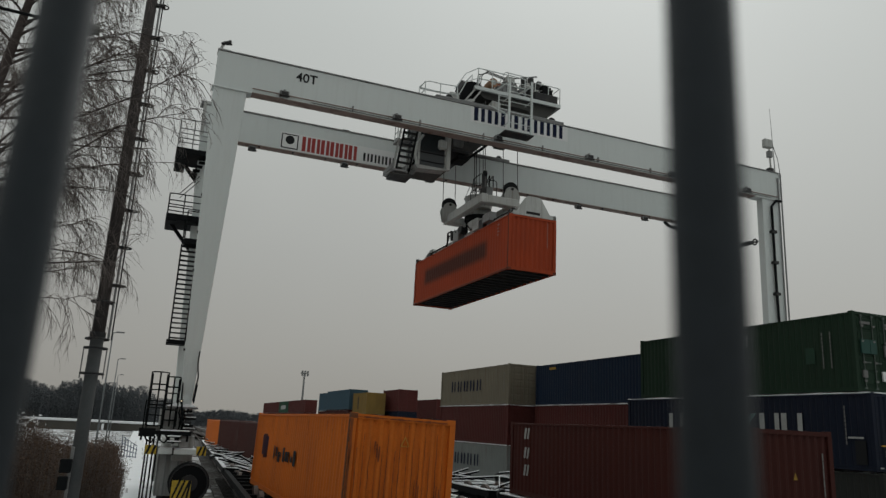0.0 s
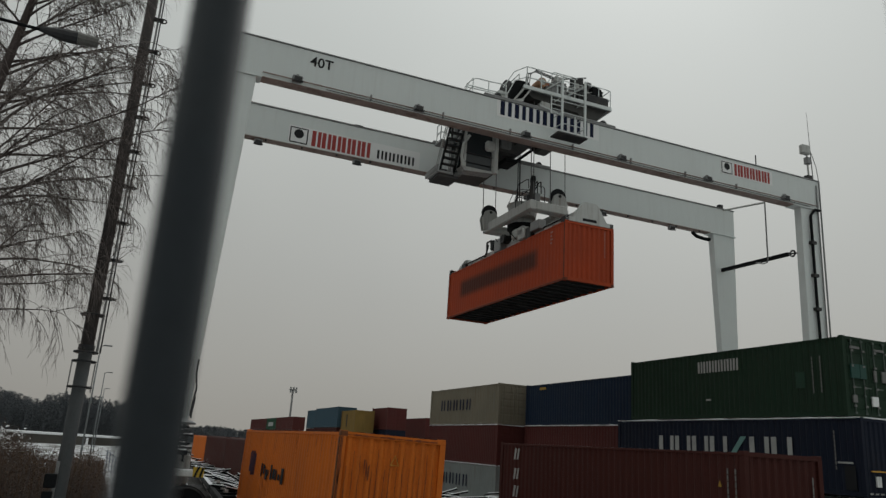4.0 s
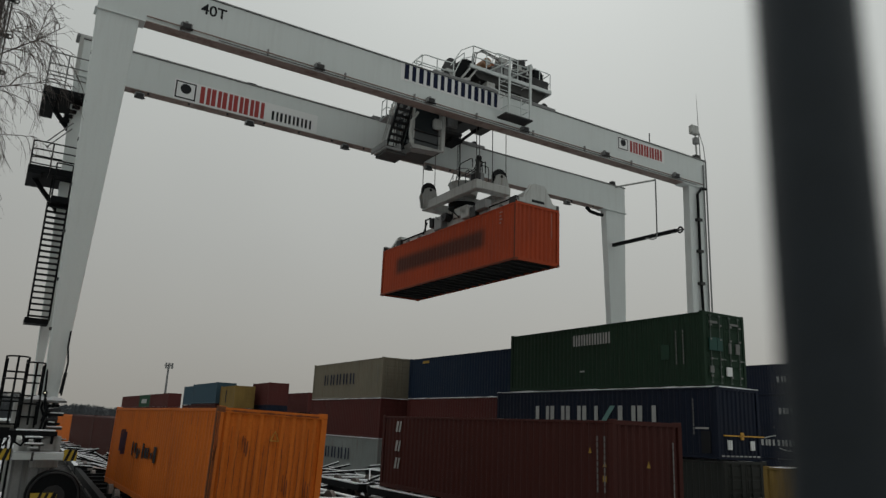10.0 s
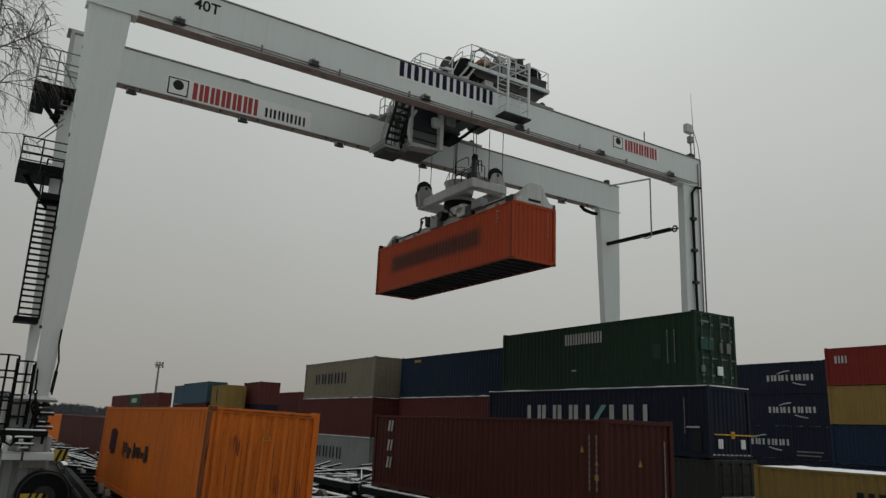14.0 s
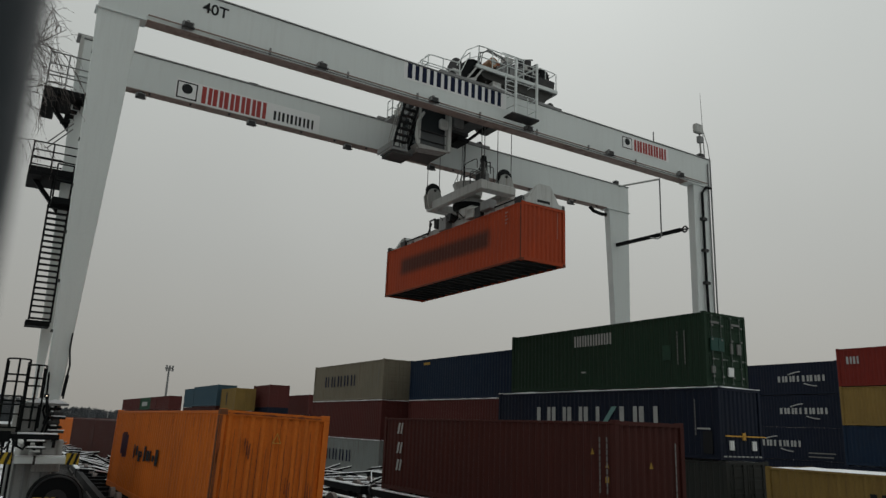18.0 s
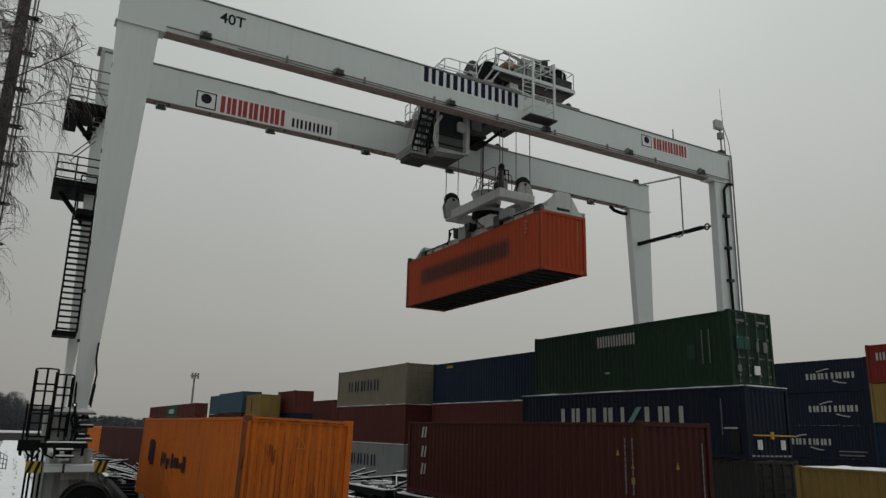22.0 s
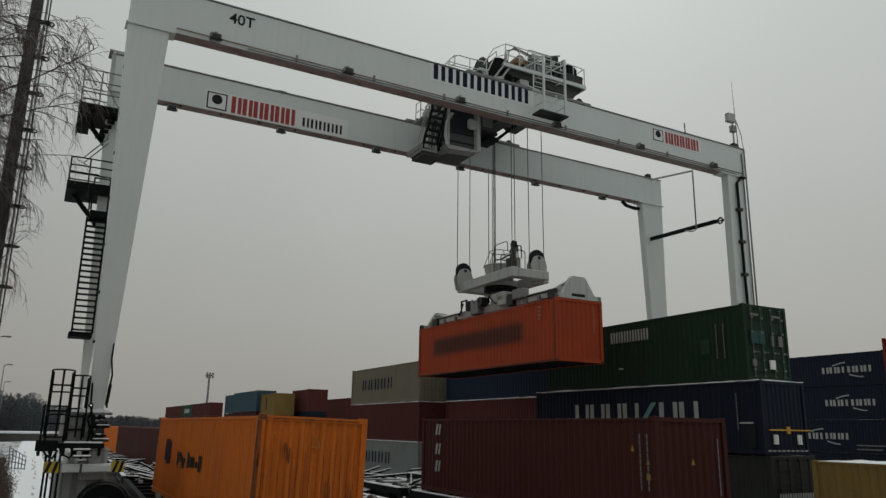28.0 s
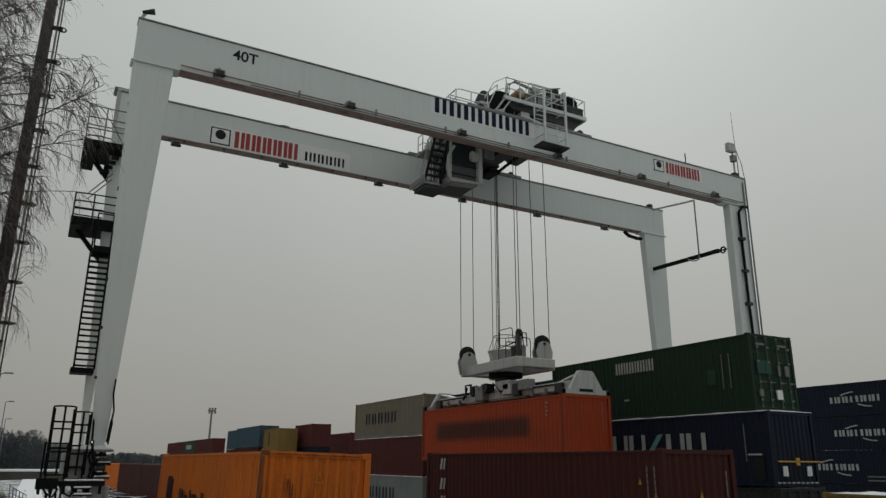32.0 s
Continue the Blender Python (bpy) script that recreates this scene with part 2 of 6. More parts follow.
# ---- building helpers ----
def part(name, bm, mat, parent=None, label="", smooth=False):
    """One mesh object under a thing or a part; takes a bmesh or a mesh."""
    if isinstance(bm, bmesh.types.BMesh):
        me = bpy.data.meshes.new(name)
        bm.to_mesh(me)
        bm.free()
        me.materials.append(mat)
        if smooth:
            for p in me.polygons:
                p.use_smooth = True
        ob = new(name, me)
    else:
        ob = new(name, bm)
        if not bm.materials:
            bm.materials.append(mat)
        ob.material_slots[0].link = "OBJECT"
        ob.material_slots[0].material = mat
    if parent:
        ob.parent = parent
    if label:
        ob["label"] = label
    return ob


def thing(name, label, category, group="", at=None):
    ob = tagged(new(name), label, category, group)
    if at is not None:
        ob.matrix_world = at
    return ob


def box(bm, x0, x1, y0, y1, z0, z1, bevel=0.0):
    r = bmesh.ops.create_cube(bm, size=1)
    for v in r["verts"]:
        v.co = Vector((x0 + (v.co.x + 0.5) * (x1 - x0), y0 + (v.co.y + 0.5) * (y1 - y0), z0 + (v.co.z + 0.5) * (z1 - z0)))
    if bevel:
        es = list({e for v in r["verts"] for e in v.link_edges})
        bmesh.ops.bevel(bm, geom=es, offset=bevel, segments=1, affect="EDGES")
    return bm


def tube(bm, p, q, r, n=8, r2=None):
    p, q = Vector(p), Vector(q)
    d = q - p
    m = Matrix.Translation((p + q) / 2) @ d.to_track_quat("Z", "Y").to_matrix().to_4x4()
    bmesh.ops.create_cone(bm, cap_ends=True, segments=n, radius1=r, radius2=r if r2 is None else r2, depth=d.length, matrix=m)
    return bm


def beam(bm, p, q, w, h):
    """A rectangular bar from p to q."""
    p, q = Vector(p), Vector(q)
    d = q - p
    m = Matrix.Translation((p + q) / 2) @ d.to_track_quat("Z", "Y").to_matrix().to_4x4() @ Matrix.Diagonal((w, h, d.length, 1))
    bmesh.ops.create_cube(bm, size=1, matrix=m)
    return bm


def path(bm, pts, r, n=6):
    """One bent rod through the points."""
    pts = [Vector(p) for p in pts]
    k = len(pts)
    side = None
    rings = []
    for i, p in enumerate(pts):
        d = (pts[min(i + 1, k - 1)] - pts[max(i - 1, 0)]).normalized()
        if side is None:
            side = d.orthogonal().normalized()
        side = (side - d * side.dot(d)).normalized()
        b = d.cross(side)
        s = 1.0
        if 0 < i < k - 1:
            c = (pts[i + 1] - p).normalized().dot(d)
            s = min(2.0, 1.0 / max(0.5, c))
        rings.append([bm.verts.new(p + (side * math.cos(2 * math.pi * j / n) + b * math.sin(2 * math.pi * j / n)) * (r * (1 + (s - 1) * 0.5))) for j in range(n)])
    for a, b in zip(rings, rings[1:]):
        for j in range(n):
            bm.faces.new((a[j], a[(j + 1) % n], b[(j + 1) % n], b[j]))
    bm.faces.new(rings[0][::-1])
    bm.faces.new(rings[-1])
    return bm


def prism(bm, profile, y0, y1):
    """A profile in x, z drawn out along y."""
    a = [bm.verts.new((x, y0, z)) for x, z in profile]
    b = [bm.verts.new((x, y1, z)) for x, z in profile]
    k = len(profile)
    bm.faces.new(a[::-1])
    bm.faces.new(b)
    for i in range(k):
        bm.faces.new((a[i], a[(i + 1) % k], b[(i + 1) % k], b[i]))
    bmesh.ops.recalc_face_normals(bm, faces=list(bm.faces))
    return bm


def B():
    return bmesh.new()


def rounded(pts, r=0.18):
    """The same line with its corners cut round."""
    out = [pts[0]]
    for a, p, b in zip(pts, pts[1:], pts[2:]):
        u, w = (a - p), (b - p)
        d = min(r, u.length * 0.45, w.length * 0.45)
        p0, p1 = p + u.normalized() * d, p + w.normalized() * d
        if abs(u.normalized().dot(w.normalized())) > 0.97:
            out.append(p)
        else:
            out += [p0, p0.lerp(p, 0.55).lerp(p1.lerp(p, 0.55), 0.5), p1]
    return out + [pts[-1]]


def railing(parent, pts, h=1.1, r=0.024, mat=None, mids=1, label="", slope=False):
    """Posts and rails along a line of foot points: each post and each rail run is a part."""
    pts = [Vector(p) for p in pts]
    up = Vector((0, 0, 1))
    for k in range(1, mids + 2):
        line = [p + up * (h * k / (mids + 1)) for p in pts]
        if k == mids + 1 and slope and len(line) > 1:
            a, b = line[0], line[1]
            line = [a - up * h * 0.45, a + (b - a) * min(0.6, 0.4 / (b - a).length)] + line[1:]
        bm = path(B(), rounded(line), r)
        part("handrail" if k == mids + 1 else "mid_rail", bm, mat or WHITE, parent, label)
    for i, p in enumerate(pts):
        part("railing_post", tube(B(), p, p + up * h * (0.56 if slope and i == 0 else 1.0), r), mat or WHITE, parent)


def text_mesh(name, words, size, mat, parent, m, label=""):
    cu = bpy.data.curves.new(name, "FONT")
    cu.body, cu.size, cu.extrude, cu.offset = words, size, 0.006, size * 0.016
    tmp = new("tmp_text", cu)
    me = bpy.data.meshes.new_from_object(tmp.evaluated_get(bpy.context.evaluated_depsgraph_get()))
    bpy.data.objects.remove(tmp)
    me.materials.clear()
    ob = part(name, me, mat, parent, label)
    ob.matrix_basis = m
    return ob


def bars_word(name, cells, w, h, mat, parent, m, gap=0.2, label="", lean=0.0, stroke=0.36):
    """A wordmark kept as plain bars over the width w in the x-z plane: = two upright bars to a mark, / a slanting bar, a space nothing."""
    cw = w / len(cells)
    for i, c in enumerate(cells):
        if c == " ":
            continue
        x0, x1 = i * cw, (i + 1 - gap) * cw
        d = x1 - x0
        a = d * stroke
        spans = ((x0 + d * 0.3, x0 + d * 0.3 + a),) if c == "/" else ((x0, x0 + a * 1.08), (x1 - a * 0.92, x1))
        for p, q in spans:
            bm = box(B(), p, q, -0.006, 0, 0, h)
            for v in bm.verts:
                v.co.x += lean * v.co.z + ((v.co.z / h - 0.5) * d * 0.7 if c == "/" else 0.0)
            part(name, bm, mat, parent, label).matrix_basis = m



# ---- ground ----
def ground():
    """The yard, rising to a bank under the viewer, one sheet out to the horizon."""
    xs = sorted(set([-3000, -1200, -500, -250, -120, -80] + [x * 1.5 for x in range(-34, 60)] + [100, 130, 180, 260, 500, 1200, 3000]))
    ys = sorted(set([-3000, -900, -300, -120, -60] + [y * 1.5 for y in range(-20, 60)] + [95, 105, 120, 140, 170, 220, 300, 500, 900, 1600, 3000]))
    bm = B()
    grid = []
    for y in ys:
        row = []
        for x in xs:
            z = 0.05 * noise.noise((x * 0.23, y * 0.23, 1.0)) if abs(x) < 90 and abs(y) < 140 else 0.0
            bank = max(0.0, min(1.0, (2.5 - (y + max(0.0, x) * 0.75)) / 5.0))
            side = max(0.0, min(1.0, (-3.5 - x) / 4.0)) * max(0.0, min(1.0, (60 - y) / 30.0))
            z += 1.75 * bank * bank * (3 - 2 * bank) + 0.5 * side * (1 - bank)
            row.append(bm.verts.new((x, y, z - 0.03)))
        grid.append(row)
    for a, b in zip(grid, grid[1:]):
        for i in range(len(xs) - 1):
            bm.faces.new((a[i], a[i + 1], b[i + 1], b[i]))
    m = surface("snowy_gravel_ground", (0.10, 0.095, 0.085), 0.9, var=0.3, big=0.7, fine=9, bump=0.8, dist=0.05)
    n, l = m.node_tree.nodes, m.node_tree.links
    b = n["Principled BSDF"]
    old = b.inputs["Base Color"].links[0].from_socket
    co = n.new("ShaderNodeTexCoord")
    t1 = n.new("ShaderNodeTexNoise")
    t1.inputs["Scale"].default_value = 0.35
    t1.inputs["Detail"].default_value = 8
    t1.inputs["Roughness"].default_value = 0.6
    l.new(co.outputs["Object"], t1.inputs["Vector"])
    r = n.new("ShaderNodeMapRange")
    r.inputs[1].default_value, r.inputs[2].default_value = 0.43, 0.53
    l.new(t1.outputs[0], r.inputs[0])
    mx = n.new("ShaderNodeMix")
    mx.data_type = "RGBA"
    l.new(r.outputs[0], mx.inputs["Factor"])
    l.new(old, mx.inputs["A"])
    mx.inputs["B"].default_value = (0.62, 0.64, 0.66, 1)
    l.new(mx.outputs["Result"], b.inputs["Base Color"])
    ob = part("ground", bm, m, smooth=True)
    tagged(ob, "frozen gravel yard with patchy trodden snow", "ground", kind="structure")


ground()

# ---- freight containers ----
CW = 2.438
MESHES = {}


def shared(key, build):
    if key not in MESHES:
        bm = build()
        me = bpy.data.meshes.new(key[0])
        bm.to_mesh(me)
        bm.free()
        MESHES[key] = me
    return MESHES[key]


def wave(bm, length, z0, z1, period, depth, plane, axis):
    """A folded sheet: upright trapezoid folds along y (axis 'y') or x, its outer faces at the plane, turned outwards."""
    k = max(2, round(length / period))
    p = length / k
    pts = []
    for i in range(k):
        s = -length / 2 + i * p
        pts += [(s + p * 0.03, depth), (s + p * 0.26, 0.0), (s + p * 0.53, 0.0), (s + p * 0.76, depth)]
    pts = [(-length / 2, depth)] + pts + [(length / 2, depth)]
    sg = 1 if plane > 0 else -1
    lo, hi = [], []
    for s, d in pts:
        o = plane - sg * d
        c = (o, s) if axis == "y" else (s, o)
        lo.append(bm.verts.new((*c, z0)))
        hi.append(bm.verts.new((*c, z1)))
    for i in range(len(pts) - 1):
        bm.faces.new((lo[i], lo[i + 1], hi[i + 1], hi[i]))
    bmesh.ops.recalc_face_normals(bm, faces=list(bm.faces))
    want = Vector((sg, 0, 0)) if axis == "y" else Vector((0, sg, 0))
    tot = Vector((0, 0, 0))
    for f in bm.faces:
        tot += f.normal
    if tot.dot(want) < 0:
        bmesh.ops.reverse_faces(bm, faces=list(bm.faces))
    return bm


def container(label, mat, x, y, z, L=12.192, H=2.591, door=True, roll=0.0, yaw=0.0, snow=True, group="containers in the yard", near=True, W=CW, rods=None):
    """A steel freight container; x, y, z: the foot of its corner nearest the viewer (least x and y). Its doors or blank end face -y."""
    ob = thing("freight_container", label, "container", group, pose(x + W / 2, y + L / 2, z, 0, roll, yaw))
    a, l = W / 2, L / 2
    g = 0.15
    for s in (-1, 1):
        part("side_wall", shared(("side_wall", L, H, s, W), lambda: wave(B(), L - 0.3, 0.16, H - 0.1, 0.278, 0.036, s * (a - 0.012), "y")), mat, ob)
        part("bottom_rail", shared(("bottom_rail", L, s, W), lambda: box(B(), *sorted((s * a, s * (a - 0.05))), -l + g, l - g, 0.015, 0.165)), mat, ob)
        part("top_rail", shared(("top_rail", L, H, s, W), lambda: box(B(), *sorted((s * a, s * (a - 0.06))), -l + g, l - g, H - 0.105, H - 0.045)), mat, ob)
    part("roof", shared(("roof", L, H, W), lambda: wave_roof(L, H, a)), mat, ob)
    part("floor", shared(("floor", L, W), lambda: box(B(), -a + 0.06, a - 0.06, -l + 0.1, l - 0.1, 0.10, 0.15)), TIMBER, ob)
    if near == "under":
        for i in range(1, 20):
            part("cross_member", shared(("cross_member", W), lambda: box(B(), -a + 0.06, a - 0.06, -0.03, 0.03, 0.02, 0.10)), DARK, ob).location = (0, -l + i * L / 20, 0)
    for sx in (-1, 1):
        for sy in (-1, 1):
            part("corner_post", shared(("corner_post", L, H, sx, sy, W), lambda: box(B(), *sorted((sx * a, sx * (a - 0.13))), *sorted((sy * l, sy * (l - 0.16))), 0.118, H - 0.118)), mat, ob)
            for top in (0, 1):
                z0 = H - 0.118 if top else 0.0
                part("corner_casting", shared(("corner_casting", L, H, sx, sy, top, W), lambda: casting(sx * a, sy * l, z0, sx, sy)), mat, ob)
    for sy in (-1, 1):
        part("end_header", shared(("end_header", L, H, sy, W), lambda: box(B(), -a + 0.13, a - 0.13, *sorted((sy * (l - 0.004), sy * (l - 0.12))), H - 0.125, H - 0.02)), mat, ob)
        part("end_sill", shared(("end_sill", L, sy, W), lambda: box(B(), -a + 0.13, a - 0.13, *sorted((sy * (l - 0.004), sy * (l - 0.12))), 0.02, 0.165)), mat, ob)
    part("end_wall", shared(("end_wall", L, H, 1, W), lambda: wave(B(), W - 0.26, 0.16, H - 0.12, 0.25, 0.045, l - 0.02, "x")), mat, ob)
    if not door:
        part("end_wall", shared(("end_wall", L, H, -1, W), lambda: wave(B(), W - 0.26, 0.16, H - 0.12, 0.25, 0.045, -l + 0.02, "x")), mat, ob)
    else:
        for s in (-1, 1):
            d = part("door", shared(("door", L, H, s, W), lambda: door_leaf(s, a, l, H)), mat, ob)
            for k in (0.28, 0.78):
                xr = s * k * (a - 0.16)
                part("lock_rod", shared(("lock_rod", L, H, round(xr, 3)), lambda: lock_rod(xr, -l - 0.012, H)), rods or mat, d)
    if snow:
        part("snow_cover", shared(("snow_cover", L, H, W), lambda: snow_pad(a - 0.05, l - 0.06, H - 0.03)), SNOW, ob, "thin crusted snow on the roof")
    return ob


def wave_roof(L, H, a):
    bm = B()
    k = round((L - 0.3) / 0.42)
    p = (L - 0.3) / k
    lo, hi = [], []
    for i in range(2 * k + 1):
        y = -L / 2 + 0.15 + i * p / 2
        z = H - 0.035 - (0.02 if i % 2 else 0.0)
        lo.append(bm.verts.new((-a + 0.05, y, z)))
        hi.append(bm.verts.new((a - 0.05, y, z)))
    for i in range(2 * k):
        bm.faces.new((lo[i], hi[i], hi[i + 1], lo[i + 1]))
    return bm


def casting(x, y, z, sx, sy):
    bm = box(B(), *sorted((x, x - sx * 0.162)), *sorted((y, y - sy * 0.178)), z, z + 0.118, 0.008)
    return bm


def door_leaf(s, a, l, H):
    bm = B()
    x0, x1 = sorted((s * 0.012, s * (a - 0.135)))
    y = -l + 0.035
    box(bm, x0, x1, y, y + 0.04, 0.17, H - 0.13)
    zs = [0.22 + i * (H - 0.4) / 5 for i in range(6)]
    for z0, z1 in zip(zs, zs[1:]):
        box(bm, x0 + 0.09, x1 - 0.09, y - 0.022, y + 0.01, z0 + 0.06, z1 - 0.05, 0.015)
    return bm


def lock_rod(x, y, H):
    bm = tube(B(), (x, y, 0.12), (x, y, H - 0.1), 0.019, 8)
    for z in (0.14, H - 0.16, 0.75, H * 0.55):
        box(bm, x - 0.05, x + 0.05, y - 0.03, y + 0.035, z - 0.03, z + 0.03)
    box(bm, x - 0.02, x + 0.3, y - 0.045, y - 0.02, 1.02, 1.06)
    return bm


def snow_pad(a, l, z):
    bm = B()
    k, n = 5, 26
    g = []
    for j in range(n + 1):
        row = []
        for i in range(k + 1):
            e = (i in (0, k)) or (j in (0, n))
            h = 0.0 if e else 0.03 + 0.035 * noise.noise((i * 1.7, j * 0.9, l))
            row.append(bm.verts.new((-a + 2 * a * i / k, -l + 2 * l * j / n, z + h)))
        g.append(row)
    for r0, r1 in zip(g, g[1:]):
        for i in range(k):
            bm.faces.new((r0[i], r0[i + 1], r1[i + 1], r1[i]))
    return bm


def side_frame(L, y, z):
    """A pose on the side that faces -x: text runs towards the viewer's end, from y (measured from the near end) at height z."""
    return pose(-CW / 2 - 0.014, -L / 2 + y, z, 0, 0, -90)


def end_frame(L, x, z):
    return pose(x, -L / 2 - 0.03, z)


YARD = "containers stacked in the yard"
WAG = "containers on rail wagons"
# the stack with the green container on top
slate = container("dark slate freight container at the foot of a stack", C_SLATE, 22.9, 17.75, 0.08, group=YARD)
sk = container("navy freight container with a large white wordmark, middle of a stack", C_NAVY, 22.85, 17.9, 2.7, L=13.716, H=2.62, group=YARD, door=False)
green = container("dark green freight container with faded lettering, top of a stack", C_GREEN, 22.9, 18.4, 5.36, H=2.85, group=YARD, snow=False, rods=surface("worn_lock_rod", (0.075, 0.10, 0.085), 0.6, var=0.3))
# behind it
blue_top = container("dark blue freight container on the top tier", C_BLUE, 23.9, 31.0, 5.2, group=YARD, snow=False)
dred_mid = container("dark red freight container on the middle tier", C_DRED, 23.9, 31.0, 2.6, group=YARD)
container("maroon freight container at the foot of a stack", C_MAROON, 23.9, 31.0, 0.0, group=YARD)
cos1 = container("tan freight container with dark lettering, top of a stack", C_TAN, 22.4, 44.2, 5.2, H=2.7, group=YARD, snow=False)
dred_cos = container("dark red freight container, middle of a stack", C_DRED, 22.4, 44.2, 2.55, H=2.62, group=YARD)
cos2 = container("pale grey freight container with dark lettering, foot of a stack", C_GREY, 22.4, 44.2, -0.05, group=YARD)
container("dark freight container behind the tan one", C_SLATE, 25.6, 45.2, 5.2, group=YARD, snow=False)
container("dark slate freight container, middle tier behind the tan one", C_SLATE, 25.6, 45.2, 2.6, group=YARD)
container("dark slate freight container, foot of the stack behind", C_SLATE, 25.6, 45.2, 0.0, group=YARD)
# a single ochre box nearer the viewer
ochre = container("ochre freight container with snow on its roof", C_OCHRE, 22.9, 4.0, 0.0, group=YARD)
# far stacks to the side
for i in range(4):
    c = container("navy freight container with pale lettering in a tall stack", C_NAVY, 58.0, 33.9, i * 2.66 - 0.62, H=2.66, group=YARD, near=False, snow=False)
    away = 2.55 if i == 1 else 0.0
    bars_word("wordmark", "===", 2.05, 0.5, LETTER, c, side_frame(12.192, 5.3 + away, 1.05), gap=0.12, stroke=0.34)
    bars_word("wordmark", "===", 2.05, 0.5, LETTER, c, side_frame(12.192, 3.05 + away, 1.05), gap=0.12, stroke=0.34)
    if i == 1:
        for k in range(2):
            part("stencil_line", box(B(), 0, 2.3 - 0.2 * k, -0.006, 0, 0, 0.1), FAINT, c).matrix_basis = side_frame(12.192, 3.0, 0.55 - 0.3 * k)
    for y, z, s in ((4.3, 1.65, 1), (2.9, 0.88, -1)):
        arc = path(B(), [(q * 0.16, -0.02, s * 0.22 * math.sin(math.pi * 0.5 * q / 7)) for q in range(8)], 0.05)
        part("swoosh", arc, LETTER, c, "pale curved stroke").matrix_basis = side_frame(12.192, y + away, z)
for i, (m, lb) in enumerate(((C_NAVY, "navy"), (C_BLUE, "dark blue"), (C_OCHRE, "ochre"), (C_RED, "bright red"))):
    c = container(lb + " freight container in a tall stack", m, 50.0, 17.0, i * 2.595 - 0.5, group=YARD, near=False)
    if i == 3:
        bars_word("wordmark", "==", 0.95, 0.5, LETTER, c, side_frame(12.192, 11.5, 1.5))
# far stacks along the rows
for z, m, lb in ((0, C_DRED, "dark red"), (2.6, C_MAROON, "maroon"), (5.2, C_TEAL, "steel blue")):
    container(lb + " freight container in a far stack", m, 24.3, 93.0, z, group=YARD, near=False)
    container("short " + lb + " freight container in a far stack", m, 24.5, 105.4, z - 0.12, L=6.058, group=YARD, near=False)
for z, m, lb in ((-0.54, C_BLUE, "dark blue"), (2.06, C_BLUE, "dark blue"), (4.66, C_OCHRE, "ochre yellow")):
    c = container("short " + lb + " freight container in a far stack", m, 24.75, 86.6, z, L=6.058, group=YARD, near=False, snow=False)
    if z > 4:
        part("stencil_mark", box(B(), 0, 0.35, -0.006, 0, 0, 1.5), INK, c, "dark worn stencil").matrix_basis = side_frame(6.058, 3.6, 0.6)
for z, m, lb in ((0, C_MAROON, "maroon"), (2.6, C_NAVY, "navy"), (5.15, C_DRED, "dark red")):
    container("short " + lb + " freight container in a far stack", m, 27.95, 84.0, z, L=6.058, group=YARD, near=False, snow=False)
for z, m, lb in ((0, C_MAROON, "maroon"), (2.6, C_NAVY, "navy"), (5.2, C_DRED, "brick red")):
    container(lb + " freight container in a far stack", m, 36.0, 92.0, z - 0.6, group=YARD, near=False)
C_DGREEN = box_paint("container_faded_green", (0.022, 0.07, 0.04), 0.25, (0.05, 0.05, 0.04))
for z, m, lb in ((0, C_MAROON, "maroon"), (2.6, C_DRED, "dark red"), (5.2, C_DRED, "dark red")):
    for y, L in ((150.0, 12.192), (162.4, 6.058), (168.7, 12.192), (181.1, 12.192), (193.5, 12.192)):
        g = z > 5 and y == 168.7
        c = container(("faded green" if g else lb) + " freight container in a distant stack", C_DGREEN if g else m, 30.2, y, z, L=L, group=YARD, near=False)
        if g:
            part("label_plate", box(B(), 0, 6.0, -0.02, 0, 0, 0.9), LETTER, c, "pale lettering panel").matrix_basis = side_frame(12.192, 9.2, 0.75)
# on wagons
OL = 13.716
orange = container("orange freight container with faded dark marks, on a rail wagon", C_ORANGE, 4.05, 15.5, 1.03, L=OL, H=2.591, roll=1.6, door=False, group=WAG, snow=False)
maroon = container("maroon freight container with worn white letters, on a rail wagon", C_MAROON, 13.05, 13.25, 1.19, group=WAG, door=False, snow=False)
container("brown freight container on a distant rail wagon", C_MAROON, 5.6, 47.9, 0.68, group=WAG, snow=False)
container("brown freight container on a rail wagon further up the track", C_MAROON, 5.6, 35.6, 0.68, group=WAG, snow=False)
container("bright orange freight container on a distant rail wagon", C_ORANGE, 5.65, 60.3, 0.62, group=WAG, snow=False)
load = container("red-orange freight container hanging under the crane's spreader", C_LOAD, 0, 0, 0, H=2.591, group="", snow=False, door=False, near="under")

# the orange box's worn, grimy corner post
WORN_POST = surface("grimy_orange_post", (0.15, 0.052, 0.018), 0.8, var=0.4, big=2.0, fine=20, dirt=(0.035, 0.025, 0.02), amount=0.6, streak=True)
part("post_grime", box(B(), -CW / 2 - 0.004, -CW / 2 + 0.01, -OL / 2 + 0.012, -OL / 2 + 0.15, 0.14, 2.46), WORN_POST, orange, "rust-brown worn corner post")
part("post_grime", box(B(), -CW / 2 + 0.006, -CW / 2 + 0.06, -OL / 2 - 0.004, -OL / 2 + 0.01, 0.14, 2.46), WORN_POST, orange)
part("casting_grime", box(B(), -CW / 2 - 0.004, -CW / 2 + 0.15, -OL / 2 - 0.004, -OL / 2 + 0.16, 2.474, 2.585), WORN_POST, orange, "blackened corner casting")

